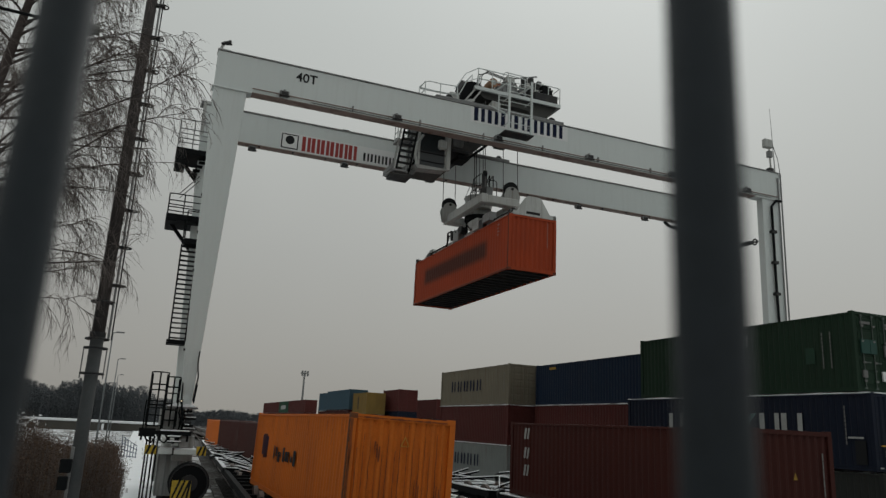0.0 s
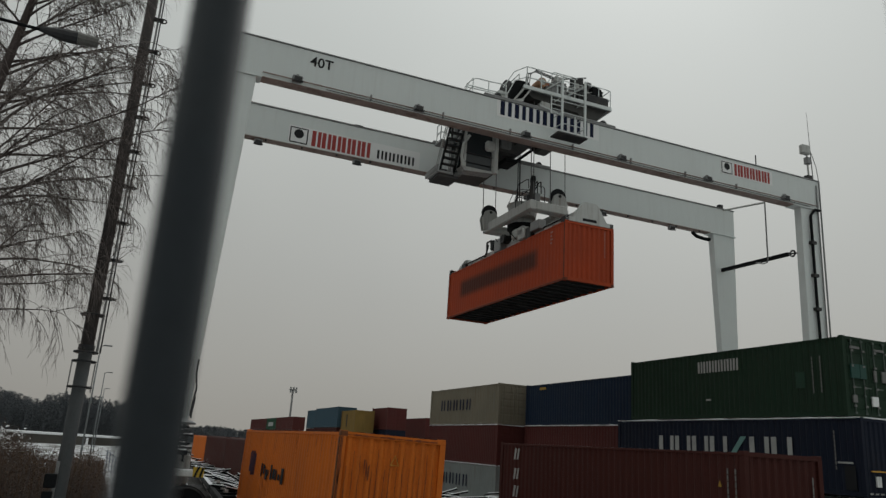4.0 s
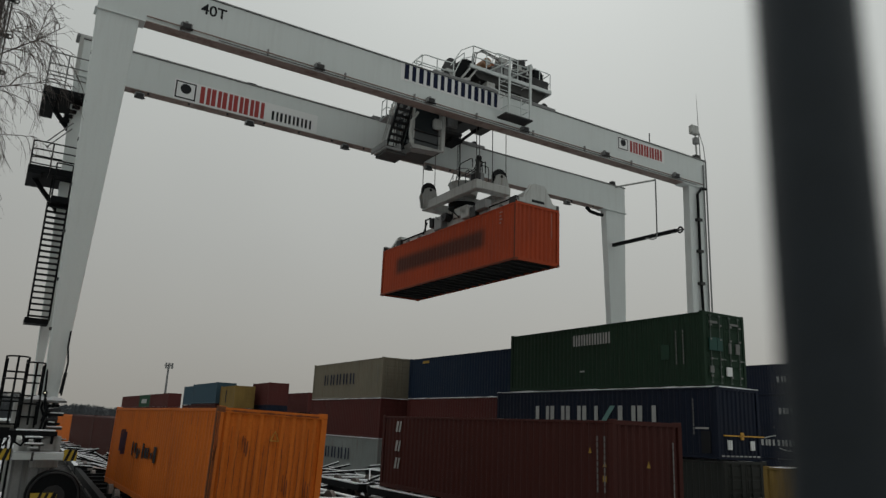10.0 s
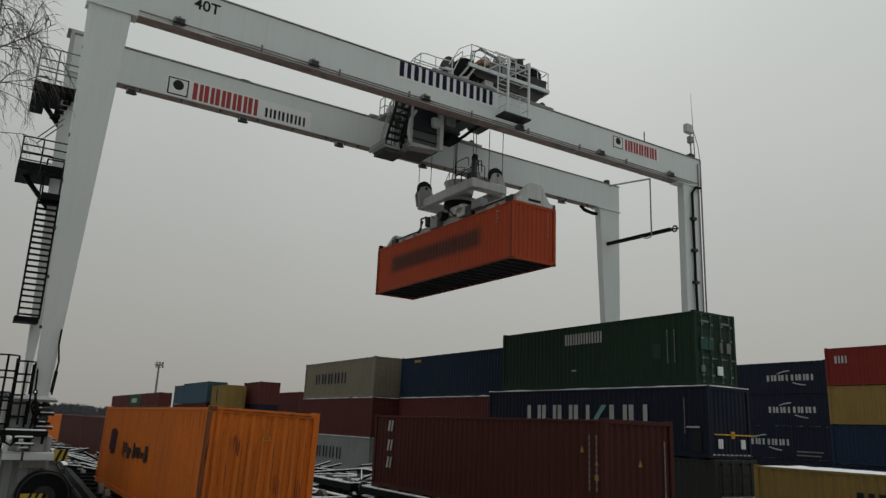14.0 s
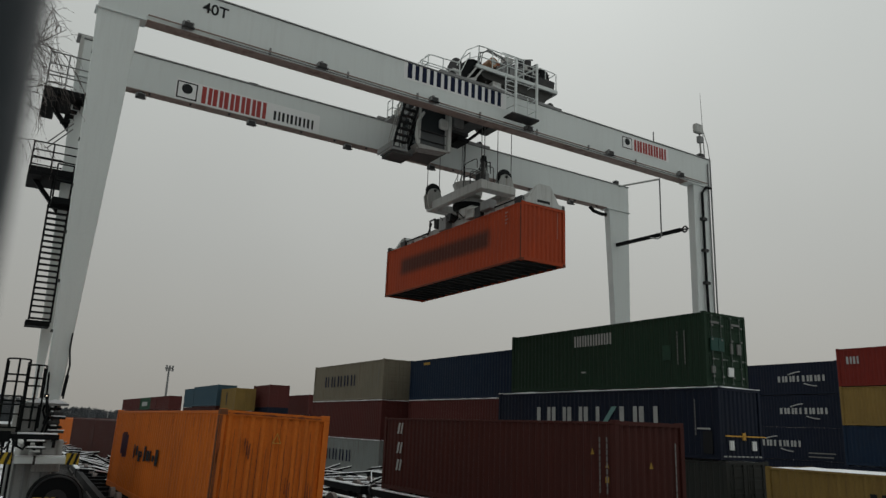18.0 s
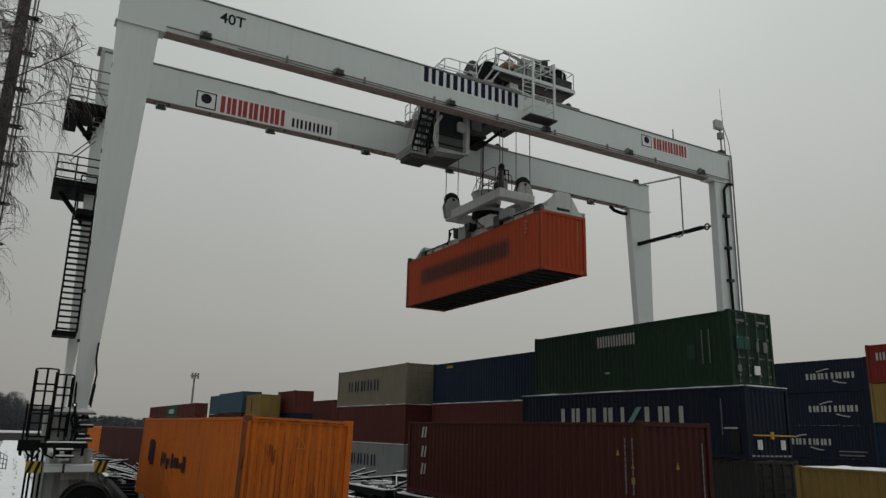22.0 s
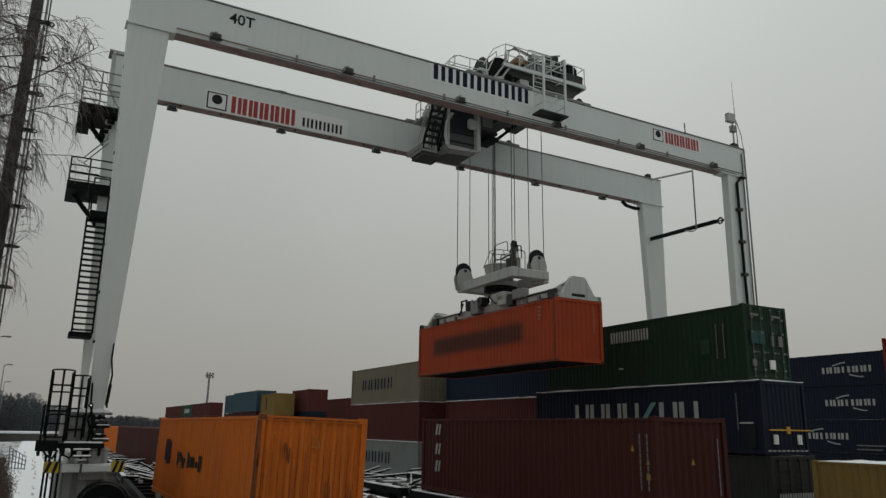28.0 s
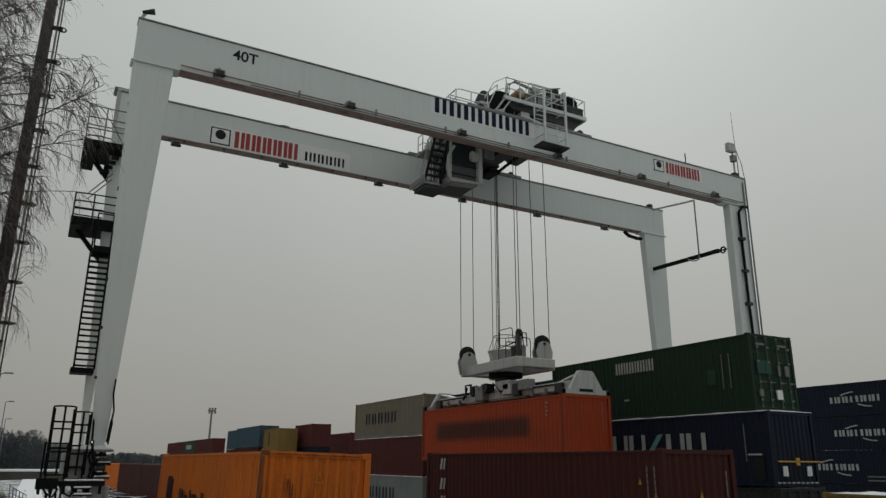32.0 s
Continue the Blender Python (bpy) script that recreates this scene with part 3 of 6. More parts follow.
# darker strips on the lower rails, posts and lower castings of the hanging box
LOAD_DARK = surface("dark_red_steel", (0.12, 0.03, 0.014), 0.8, var=0.4, big=2.0, fine=20, dirt=(0.03, 0.022, 0.02), amount=0.6)
for x in (-CW / 2, CW / 2):
    sgn = 1 if x > 0 else -1
    part("rail_grime", box(B(), *sorted((x + sgn * 0.004, x - sgn * 0.01)), -5.9, 5.9, 0.02, 0.085), LOAD_DARK, load, "dark lower rail")
    for y in (-6.096, 6.096):
        sy = 1 if y > 0 else -1
        part("casting_grime", box(B(), *sorted((x + sgn * 0.004, x - sgn * 0.155)), *sorted((y + sy * 0.004, y - sy * 0.17)), 0.004, 0.11), LOAD_DARK, load, "blackened corner casting")
        part("post_grime", box(B(), *sorted((x + sgn * 0.004, x - sgn * 0.01)), *sorted((y - sy * 0.02, y - sy * 0.1)), 0.13, 2.45), LOAD_DARK, load)

# marks and worn lettering on the boxes
bars_word("wordmark", "=====", 5.9, 0.78, NAVY, cos1, side_frame(12.192, 9.85, 1.02), gap=0.4, stroke=0.27)
bars_word("wordmark", "=====", 5.9, 0.78, NAVY, cos2, side_frame(12.192, 9.85, 1.02), gap=0.4, stroke=0.27)
bars_word("wordmark", "=======", 2.45, 0.5, LETTER, green, side_frame(12.192, 7.35, 1.95))
part("faded_patch", box(B(), 0, 0.42, -0.006, 0, 0, 0.6), surface("faded_green_patch", (0.011, 0.042, 0.024), 0.7, var=0.4, big=3), green).matrix_basis = side_frame(12.192, 2.1, 1.05)
bars_word("wordmark", "==== ==", 7.7, 0.8, LETTER, sk, side_frame(13.716, 10.5, 1.12), gap=0.1, stroke=0.24)
bars_word("wordmark", "/", 1.1, 0.8, surface("faded_teal_lettering", (0.13, 0.27, 0.25), 0.6, var=0.2), sk, side_frame(13.716, 6.1, 1.12), gap=0.1, stroke=0.3, label="pale teal slanting stroke")
for c, L, ys in ((green, 12.192, (1.35, 1.0)), (sk, 13.716, (1.1,)), (maroon, 12.192, (0.55, 0.3)), (cos1, 12.192, (0.7,))):
    for y in ys:
        for k in range(9):
            part("stencil_mark", box(B(), 0, 0.045, -0.005, 0, 0, 0.125), FAINT, c).matrix_basis = side_frame(L, y, 0.85 + 0.15 * k)
for z in (2.0, 1.32, 0.72):
    bars_word("letter_mark", "=", 0.34, 0.38, LETTER, maroon, side_frame(12.192, 11.1, z), gap=0.0, lean=0.25, stroke=0.36)
WORN_YELLOW = surface("worn_dark_yellow", (0.33, 0.2, 0.03), 0.7, var=0.3)
for y, z in ((0.85, 1.75), (0.34, 1.45)):
    bm = B()
    bm.faces.new([bm.verts.new(v) for v in ((0, -0.004, 0), (0.13, -0.004, 0), (0.065, -0.004, 0.15))])
    part("warning_triangle", bm, WORN_YELLOW, maroon, "yellow warning triangle").matrix_basis = side_frame(12.192, y, z)
part("warning_triangle", box(B(), 0, 0.12, -0.004, 0, 0, 0.14), WORN_YELLOW, maroon).matrix_basis = side_frame(12.192, 0.34, 1.1)
for k in range(7):
    part("stencil_mark", box(B(), 0, 0.04, -0.005, 0, 0, 0.18), FAINT, maroon).matrix_basis = end_frame(12.192, 0.82, 0.7 + 0.2 * k)
bm = B()
bm.faces.new([bm.verts.new(v) for v in ((0, -0.004, 0), (0.13, -0.004, 0), (0.065, -0.004, 0.17))])
part("warning_triangle", bm, WORN_YELLOW, maroon).matrix_basis = end_frame(12.192, -0.12, 1.45)
part("label_plate", box(B(), 0, 0.8, -0.006, 0, 0, 0.16), WORN_YELLOW, blue_top, "faded yellow label").matrix_basis = side_frame(12.192, 10.4, 2.2)
# the orange box: dark hand-painted marks, a triangle and rubbed rust on its end
FADED_INK = surface("faded_violet_ink", (0.055, 0.04, 0.075), 0.7, var=0.4, dirt=(0.2, 0.06, 0.02), amount=0.4)
rs = random.Random(5)
for k in range(5):
    part("emblem", beam(B(), (0.1 + 0.12 * k, -0.004, rs.uniform(0.0, 0.15)), (0.05 + 0.13 * k, -0.004, rs.uniform(0.55, 0.8)), 0.16, 0.006), FADED_INK, orange, "faded violet emblem").matrix_basis = side_frame(OL, 11.25, 1.08)
for k in range(9):
    x0, z0 = 0.42 * k, 0.04 * math.sin(k * 2.3)
    part("painted_bar", box(B(), x0, x0 + 0.15 + 0.09 * (k % 3), -0.006, 0, z0 + 0.08 * (k % 2), z0 + 0.42 - 0.06 * (k % 4)), INK, orange, "faded dark painted bar").matrix_basis = side_frame(OL, 9.2, 1.12)
tri = B()
path(tri, [(0, 0, 0), (0.18, 0, 0), (0.09, 0, 0.2), (0, 0, 0)], 0.014)
part("warning_triangle", tri, surface("worn_yellow_marking", (0.42, 0.2, 0.03), 0.7, var=0.4), orange).matrix_basis = end_frame(OL, -0.05, 1.95)
rub = surface("rubbed_rust", (0.20, 0.05, 0.014), 0.85, var=0.6, big=3, fine=20)


def rust_run(bm, x, z0, z1, w, seed):
    """A thin, wandering rust run down the steel, as a closed strip."""
    k = max(3, int((z1 - z0) / 0.09))
    rows = []
    for i in range(k + 1):
        z = z0 + (z1 - z0) * i / k
        c = x + 0.016 * noise.noise((z * 3.1, seed, 0))
        hw = w * (0.55 + 0.7 * noise.noise((z * 5.0, seed, 7))) * (0.4 + 0.6 * math.sin(math.pi * (i + 0.35) / (k + 0.7)))
        hw = max(0.003, hw)
        rows.append([bm.verts.new((c + e * hw, y, z)) for y in (-0.003, 0.0) for e in (-1, 1)])
    for a, b in zip(rows, rows[1:]):
        bm.faces.new((a[0], a[1], b[1], b[0]))
        bm.faces.new((a[1], a[3], b[3], b[1]))
        bm.faces.new((a[2], a[0], b[0], b[2]))
    return bm


rr = random.Random(41)
for k in range(15):
    x = -1.02 + 0.141 * k + rr.uniform(-0.02, 0.02)
    z1 = rr.uniform(1.7, 2.42)
    run = part("rust_run", rust_run(B(), x, rr.uniform(0.2, 1.0), z1, rr.uniform(0.006, 0.017), 3.0 * k), rub, orange, "dark rust run")
    run.matrix_basis = end_frame(OL, 0, 0) @ Matrix.Translation((0, 0.046, 0))
for x, z, w, h in ((-0.62, 1.72, 0.06, 0.3), (0.34, 0.92, 0.05, 0.34), (0.82, 0.6, 0.035, 0.6)):
    for j in range(3):
        run = part("rust_run", rust_run(B(), x + 0.05 * j, z - 0.06 * j, z + h - 0.05 * j, w * 0.5, 60 + x * 9 + j), rub, orange)
        run.matrix_basis = end_frame(OL, 0, 0) @ Matrix.Translation((0, 0.044, 0))
for z0, z1, w in ((0.15, 1.0, 0.03), (0.8, 1.8, 0.022), (1.5, 2.47, 0.035)):
    run = part("rust_run", rust_run(B(), -1.175, z0, z1, w, z0 * 7), rub, orange)
    run.matrix_basis = end_frame(OL, 0, 0) @ Matrix.Translation((0, 0.025, 0))
    run = part("rust_run", rust_run(B(), 0.02, z0, z1, w, z0 * 5 + 2), rub, orange)
    run.matrix_basis = side_frame(OL, 0.06, 0)
for k in range(11):
    x = -1.08 + 0.2 * k
    run = part("rust_run", rust_run(B(), 0, -0.1, 0.1, 0.018 + 0.01 * (k % 3), 30 + k), rub, orange)
    run.matrix_basis = end_frame(OL, x, 2.51) @ pose(0, 0.026, 0, 0, 90, 0)
rw = random.Random(6)
for k in range(18):
    y = rw.uniform(0.3, 13.2)
    z1 = 2.44 if k % 3 else rw.uniform(0.9, 1.8)
    run = part("rust_run", rust_run(B(), 0, z1 - rw.uniform(0.15, 0.7), z1, rw.uniform(0.008, 0.02), 80 + k), rub, orange)
    run.matrix_basis = side_frame(OL, y, 0)
# the hanging box: a dulled panel and pale marks
for k in range(4):
    part("stencil_mark", box(B(), 0, 0.22 - 0.08 * (k % 2), -0.005, 0, 0, 0.06), PALE_RED, load).matrix_basis = side_frame(12.192, 1.15, 2.25 - 0.16 * k)
for k in range(9):
    part("stencil_mark", box(B(), 0, 0.035, -0.005, 0, 0, 0.1), PALE_RED, load).matrix_basis = end_frame(12.192, 0.72, 1.2 + 0.13 * k)
TEALP = surface("faded_teal_plate", (0.014, 0.060, 0.048), 0.7)


def snow_edge(c, L, H, W=CW):
    """Snow left along the roof's two near edges, uneven in height and overhang."""
    for along, a0, a1 in (("y", -L / 2, L / 2), ("x", -W / 2 + 0.15, W / 2)):
        bm = B()
        k = int((a1 - a0) / 0.2)
        rows = []
        for i in range(k + 1):
            u = a0 + (a1 - a0) * i / k
            q = noise.noise((u * 1.3, H * 3 + L, 5.0 if along == "y" else 9.0))
            h, o = max(0.002, 0.018 + 0.035 * q), 0.008 + 0.02 * max(0.0, q + 0.1)
            prof = ((-o, -0.012 - o), (-o, h * 0.8), (0.03, h), (0.13, h * 0.7), (0.13, -0.03))
            if along == "y":
                rows.append([bm.verts.new((-W / 2 + p, u, H + z)) for p, z in prof])
            else:
                rows.append([bm.verts.new((u, -L / 2 + p, H + z)) for p, z in prof])
        for a, b in zip(rows, rows[1:]):
            for j in range(4):
                bm.faces.new((a[j], a[j + 1], b[j + 1], b[j]))
        bmesh.ops.recalc_face_normals(bm, faces=list(bm.faces))
        part("snow_ledge", bm, SNOW, c, "thin snow along the roof edge")


snow_edge(sk, 13.716, 2.62)
snow_edge(cos2, 12.192, 2.591)
snow_edge(dred_mid, 12.192, 2.591)
snow_edge(dred_cos, 12.192, 2.62)
# plates on the green doors
for x, z, w, h, m in ((-0.95, 1.35, 0.42, 0.5, TEALP), (-0.5, 1.35, 0.3, 0.5, TEALP), (0.0, 0.42, 0.3, 0.34, PLATE), (0.6, 1.3, 0.22, 0.4, FAINT), (-0.9, 2.4, 0.45, 0.09, FAINT), (0.3, 2.4, 0.5, 0.08, FAINT), (-0.95, 0.5, 0.2, 0.25, FAINT), (0.2, 1.3, 0.12, 0.4, FAINT)):
    part("door_plate", box(B(), x, x + w, -0.03, 0.02, z, z + h), m, green).matrix_basis = end_frame(12.192, 0, 0)
# a flat black plate that paints in a recess's darkness, a pale dash and worn stencils near the navy box's end; a pale
# spot on the green box
part("dark_recess", box(B(), 0, 0.42, -0.006, 0, 0.2, 1.0), INK, sk, "black plate painted as a dark recess").matrix_basis = side_frame(13.716, 0.75, 0)
part("stencil_mark", box(B(), 0, 0.6, -0.006, 0, 1.06, 1.12), LETTER, sk).matrix_basis = side_frame(13.716, 1.0, 0)
part("stencil_mark", box(B(), 0, 0.3, -0.006, 0, 0, 0.07), LETTER, green).matrix_basis = side_frame(12.192, 6.9, 0.75)
for k in range(9):
    part("stencil_mark", box(B(), 0, 0.16, -0.01, 0, 0, 0.05), LETTER, sk).matrix_basis = end_frame(13.716, -1.1 + 0.25 * k, 0.1)
for x in (-0.86, -0.30, 0.30, 0.86):
    for z in (0.35, 1.0, 1.75, 2.3):
        part("rod_bracket", box(B(), -0.05, 0.05, -0.04, 0, 0, 0.07), FAINT, green, "worn pale bracket").matrix_basis = end_frame(12.192, x + 0.03 * math.sin(z * 9), z)
# markings on the navy box end
for x, z, w, h, m in ((-0.95, 0.83, 2.3, 0.045, MARK), (0.0, 0.72, 0.16, 0.26, MARK), (-0.75, 0.35, 0.09, 0.34, PLATE), (-0.62, 0.35, 0.09, 0.34, PLATE), (0.55, 0.35, 0.09, 0.34, PLATE), (0.68, 0.35, 0.09, 0.34, PLATE)):
    part("end_marking", box(B(), x, x + w, -0.03, 0.02, z, z + h), m, sk).matrix_basis = end_frame(13.716, 0, 0)
bars_word("wordmark", "=======", 1.9, 0.4, LETTER, slate, end_frame(12.192, -0.95, 0.9))
bars_word("wordmark", "====", 2.6, 0.8, INK, ochre, side_frame(12.192, 8.7, 1.2))


# ---- rubber-tyred gantry crane ----
crane = thing("gantry_crane", "white rubber-tyred gantry crane with two box girders and black ladders", "gantry crane")
X0, X1 = 1.13, 32.95      # girder ends
YF, YR = 25.6, 31.85      # front faces of the girders
ZB, ZT = 17.21, 18.87     # girder underside and top


def girder(y):
    g = part("girder", box(B(), X0, X1, y, y + 0.45, ZB, ZT, 0.02), WHITE, crane)
    part("bottom_flange", box(B(), X0 + 1.4, X1 - 1.8, y - 0.05, y + 0.48, ZB - 0.03, ZB - 0.004), UNDER, g, "brown flange")
    part("top_flange", box(B(), X0 - 0.02, X1 + 0.02, y - 0.04, y + 0.49, ZT + 0.004, ZT + 0.05), GREY, g)
    part("trolley_rail", box(B(), X0 + 0.8, X1 - 0.8, y + 0.18, y + 0.27, ZT + 0.05, ZT + 0.17), RAILSTEEL, g)
    if y == YR:
        return g
    part("cable_pipe", tube(B(), (X0 + 1.6, y - 0.07, ZB + 0.17), (X1 - 0.3, y - 0.07, ZB + 0.17), 0.028), UNDER, g)
    part("cable_pipe", tube(B(), (X0 + 4.2, y - 0.05, ZB + 0.07), (X1 - 0.8, y - 0.05, ZB + 0.07), 0.02), GREY, g)
    for i in range(9):
        x = X0 + 2.8 + i * 3.3
        part("pipe_bracket", box(B(), x - 0.03, x + 0.03, y - 0.09, y - 0.002, ZB + 0.05, ZB + 0.32), GREY, g)
    return g


girder(YF)
girder(YR)


def floodlight(x, y, z):
    bm = box(B(), x - 0.2, x + 0.2, y - 0.18, y + 0.08, z - 0.11, z + 0.12, 0.03)
    box(bm, x - 0.05, x + 0.05, y - 0.05, y + 0.1, z + 0.1, z + 0.22)
    fl = part("floodlight", bm, GREY, crane, "grey floodlight on the girder")
    part("lamp_glass", box(B(), x - 0.15, x + 0.15, y - 0.19, y - 0.17, z - 0.08, z + 0.07), DARK, fl)
    part("lamp_visor", box(B(), x - 0.22, x + 0.22, y - 0.24, y - 0.1, z - 0.14, z - 0.115), DARK, fl)


for i in range(6):
    floodlight(4.09 + 5.235 * i, YF - 0.14, ZB + 0.15)
    floodlight(3.6 + 4.9 * i, YR + 0.1, ZB - 0.24)


def leg(name, x0t, x1t, x0b, x1b, y, yb, zb, zt=ZB + 0.02):
    """A box leg that tapers downwards."""
    bm = B()
    lo = [bm.verts.new(p) for p in ((x0b, y + yb, zb), (x1b, y + yb, zb), (x1b, y + 0.5 - yb, zb), (x0b, y + 0.5 - yb, zb))]
    hi = [bm.verts.new(p) for p in ((x0t, y + 0.02, zt), (x1t, y + 0.02, zt), (x1t, y + 0.48, zt), (x0t, y + 0.48, zt))]
    bm.faces.new(lo[::-1])
    bm.faces.new(hi)
    for i in range(4):
        bm.faces.new((lo[i], lo[(i + 1) % 4], hi[(i + 1) % 4], hi[i]))
    bmesh.ops.bevel(bm, geom=list(bm.edges), offset=0.025, segments=1, affect="EDGES")
    return part(name, bm, WHITE, crane)


for y in (YF, YR):
    leg("leg", *((1.13, 2.52, 1.46, 1.86) if y == YF else (1.0, 2.4, 1.45, 1.54)), y, 0.05, 3.3)
    leg("leg", *((31.56, 32.92, 31.5, 32.88) if y == YF else (31.25, 32.95, 31.95, 32.8)), y, 0.04, 3.3)
    for x0, x1 in ((1.05, 2.72), (31.0, 33.02)):
        part("joint_plate", box(B(), x0, x1, y - 0.06, y + 0.54, ZB - 0.06, ZB - 0.0, 0.01), WHITE, crane)


def wheel(x, y, r=0.78, w=0.55):
    wh = part("wheel", tube(B(), (x - w * 0.45, y, r), (x + w * 0.45, y, r), r * 0.55, 20), WHITE_DIRTY, crane)
    bm = B()
    k = 28
    prof = ((r * 0.55, -w / 2), (r * 0.93, -w / 2), (r, -w * 0.36), (r, w * 0.36), (r * 0.93, w / 2), (r * 0.55, w / 2))
    rings = [[bm.verts.new((x + q, y + p * math.cos(2 * math.pi * i / k), r + p * math.sin(2 * math.pi * i / k))) for p, q in prof] for i in range(k)]
    for i in range(k):
        a, b = rings[i], rings[(i + 1) % k]
        for j in range(len(prof)):
            jj = (j + 1) % len(prof)
            bm.faces.new((a[j], b[j], b[jj], a[jj]))
    bmesh.ops.recalc_face_normals(bm, faces=list(bm.faces))
    part("tyre", bm, RUBBER, wh)
    part("hub", tube(B(), (x - w * 0.6, y, r), (x + w * 0.6, y, r), r * 0.2, 12), DARK, wh)


def stripes(x0, x1, y, z0, z1):
    """A yellow plate with slanting black bars."""
    p = part("hazard_plate", box(B(), x0, x1, y - 0.015, y, z0, z1), YELLOW, crane, "yellow and black hazard plate")
    n = max(2, int((x1 - x0) / 0.16))
    h = z1 - z0
    for i in range(n):
        bm = B()
        s = x0 + (i + 0.1) * (x1 - x0) / n
        w = 0.45 * (x1 - x0) / n
        t = min(0.35 * h, x1 - w - s)
        q = [bm.verts.new(v) for v in ((s, y - 0.02, z0), (s + w, y - 0.02, z0), (s + w + t, y - 0.02, z1), (s + t, y - 0.02, z1))]
        bm.faces.new(q)
        r = bmesh.ops.extrude_face_region(bm, geom=list(bm.faces))
        bmesh.ops.translate(bm, verts=[v for v in r["geom"] if isinstance(v, bmesh.types.BMVert)], vec=(0, 0.004, 0))
        bmesh.ops.recalc_face_normals(bm, faces=list(bm.faces))
        part("hazard_bar", bm, INK, p)


for x in (1.82, 32.05):
    part("sill_beam", box(B(), x - 0.45, x + 0.3, YF - 0.6, YR + 1.9, 1.75, 2.25, 0.03), WHITE_DIRTY, crane)
    part("engine_housing", box(B(), x - 0.7, x + 0.3, YF + 1.9, YR - 0.9, 1.2, 2.5, 0.05), WHITE_DIRTY, crane)
    for y in (YF + 0.5, YR + 0.5):
        part("leg_foot", box(B(), x - 0.9, x - 0.2, y - 0.75, y + 0.4, 2.84, 3.70, 0.04), FOOTGREY, crane, "stained grey leg foot")
        part("foot_core", box(B(), x - 0.2, x + 0.12, y - 0.5, y + 0.4, 2.25, 3.70, 0.03), FOOTGREY, crane)
        part("bogie_pedestal", box(B(), x - 0.9, x + 0.08, y - 1.0, y + 0.45, 0.5, 2.0, 0.04), FOOTGREY, crane)
        part("bogie_beam", box(B(), x - 0.2, x + 0.2, y - 1.3, y + 1.3, 0.62, 1.0, 0.04), GREY, crane)
        for d in (-0.95, 0.95):
            wheel(x + 0.45, y + d)
            if x > 5 or y > YR or d > 0:
                wheel(x - 0.45, y + d)
# a round dark wheel hood with a striped plate before it
hood = B()
tube(hood, (2.07, YF - 1.28, 1.02), (2.07, YF - 0.72, 1.02), 0.72, 28)
part("wheel_hood", hood, BLACK, crane, "round black wheel hood")
part("hood_rim", path(B(), [(2.07 + 0.66 * math.cos(k * math.pi / 14), YF - 1.29, 1.02 + 0.66 * math.sin(k * math.pi / 14)) for k in range(29)], 0.03), DARK, crane)
part("hub_plate", tube(B(), (2.07, YF - 1.32, 1.02), (2.07, YF - 1.27, 1.02), 0.3, 20), DARK, crane)
stripes(1.48, 2.15, YF - 1.36, 0.5, 1.12)
stripes(2.21, 2.56, YF - 1.0, 1.99, 2.31)
stripes(0.41, 0.81, YF - 1.0, 1.99, 2.31)
part("plate_bracket", box(B(), 2.15, 2.5, YF - 0.98, YF - 0.9, 2.05, 2.2), DARK, crane)
part("front_bumper", box(B(), 0.88, 2.22, YF - 1.02, YF - 0.8, 2.0, 2.2, 0.02), WHITE, crane, "white cross bumper")
part("bumper_joint", box(B(), 1.36, 1.42, YF - 1.03, YF - 0.82, 1.98, 2.23), DARK, crane)
part("bumper_snow", box(B(), 0.9, 2.2, YF - 1.0, YF - 0.84, 2.203, 2.235, 0.012), SNOW, crane)
for x in (0.93, 1.2, 1.62):
    part("column_rib", box(B(), x, x + 0.05, YF - 0.56, YF - 0.5, 0.5, 1.98), GREY, crane)

# the low service platform with its caged ladders at the front left leg
part("service_platform", box(B(), 0.15, 1.95, YF - 1.0, YF + 1.4, 2.68, 2.82, 0.01), BLACK, crane, "black service platform")
for k in range(6):
    part("platform_joist", box(B(), 0.2 + 0.32 * k, 0.27 + 0.32 * k, YF - 0.98, YF + 1.3, 2.46, 2.68), BLACK, crane)
part("toe_plate", box(B(), 0.13, 0.7, YF - 1.03, YF - 1.0, 2.60, 2.90), BLACK, crane)
for x in (0.3, 0.75, 1.05):
    part("cable_bundle", path(B(), [(x, YF - 1.02, 2.7), (x + 0.12, YF - 1.06, 2.5), (x + 0.3, YF - 1.04, 2.4), (x + 0.42, YF - 1.0, 2.62)], 0.03), BLACK, crane)
part("battery_box", box(B(), 1.56, 2.1, YF - 0.85, YF - 0.35, 2.24, 2.68, 0.02), FOOTGREY, crane, "stained grey battery box")
part("step_board", box(B(), 1.1, 1.6, YF - 1.2, YF - 0.98, 2.60, 2.63), BLACK, crane)
part("step_board", box(B(), 1.12, 1.62, YF - 1.3, YF - 1.05, 2.42, 2.45), BLACK, crane)
for x0, x1, y, z in ((1.12, 1.58, YF - 1.2, 2.633), (1.14, 1.6, YF - 1.3, 2.453), (0.86, 1.9, YF - 1.0, 2.823), (0.2, 0.5, YF - 0.95, 2.823)):
    part("snow_strip", box(B(), x0, x1, y, y + 0.2, z, z + 0.045, 0.015), SNOW, crane)
for x in (0.42, 0.52, 0.66, 0.79):
    part("support_post", box(B(), x, x + 0.06, YF - 0.75, YF - 0.65, 0.3, 2.5), BLACK, crane)
part("valve_block", box(B(), 1.72, 1.93, YF - 0.45, YF - 0.05, 2.83, 3.5, 0.03), DARK, crane, "dark valve block")
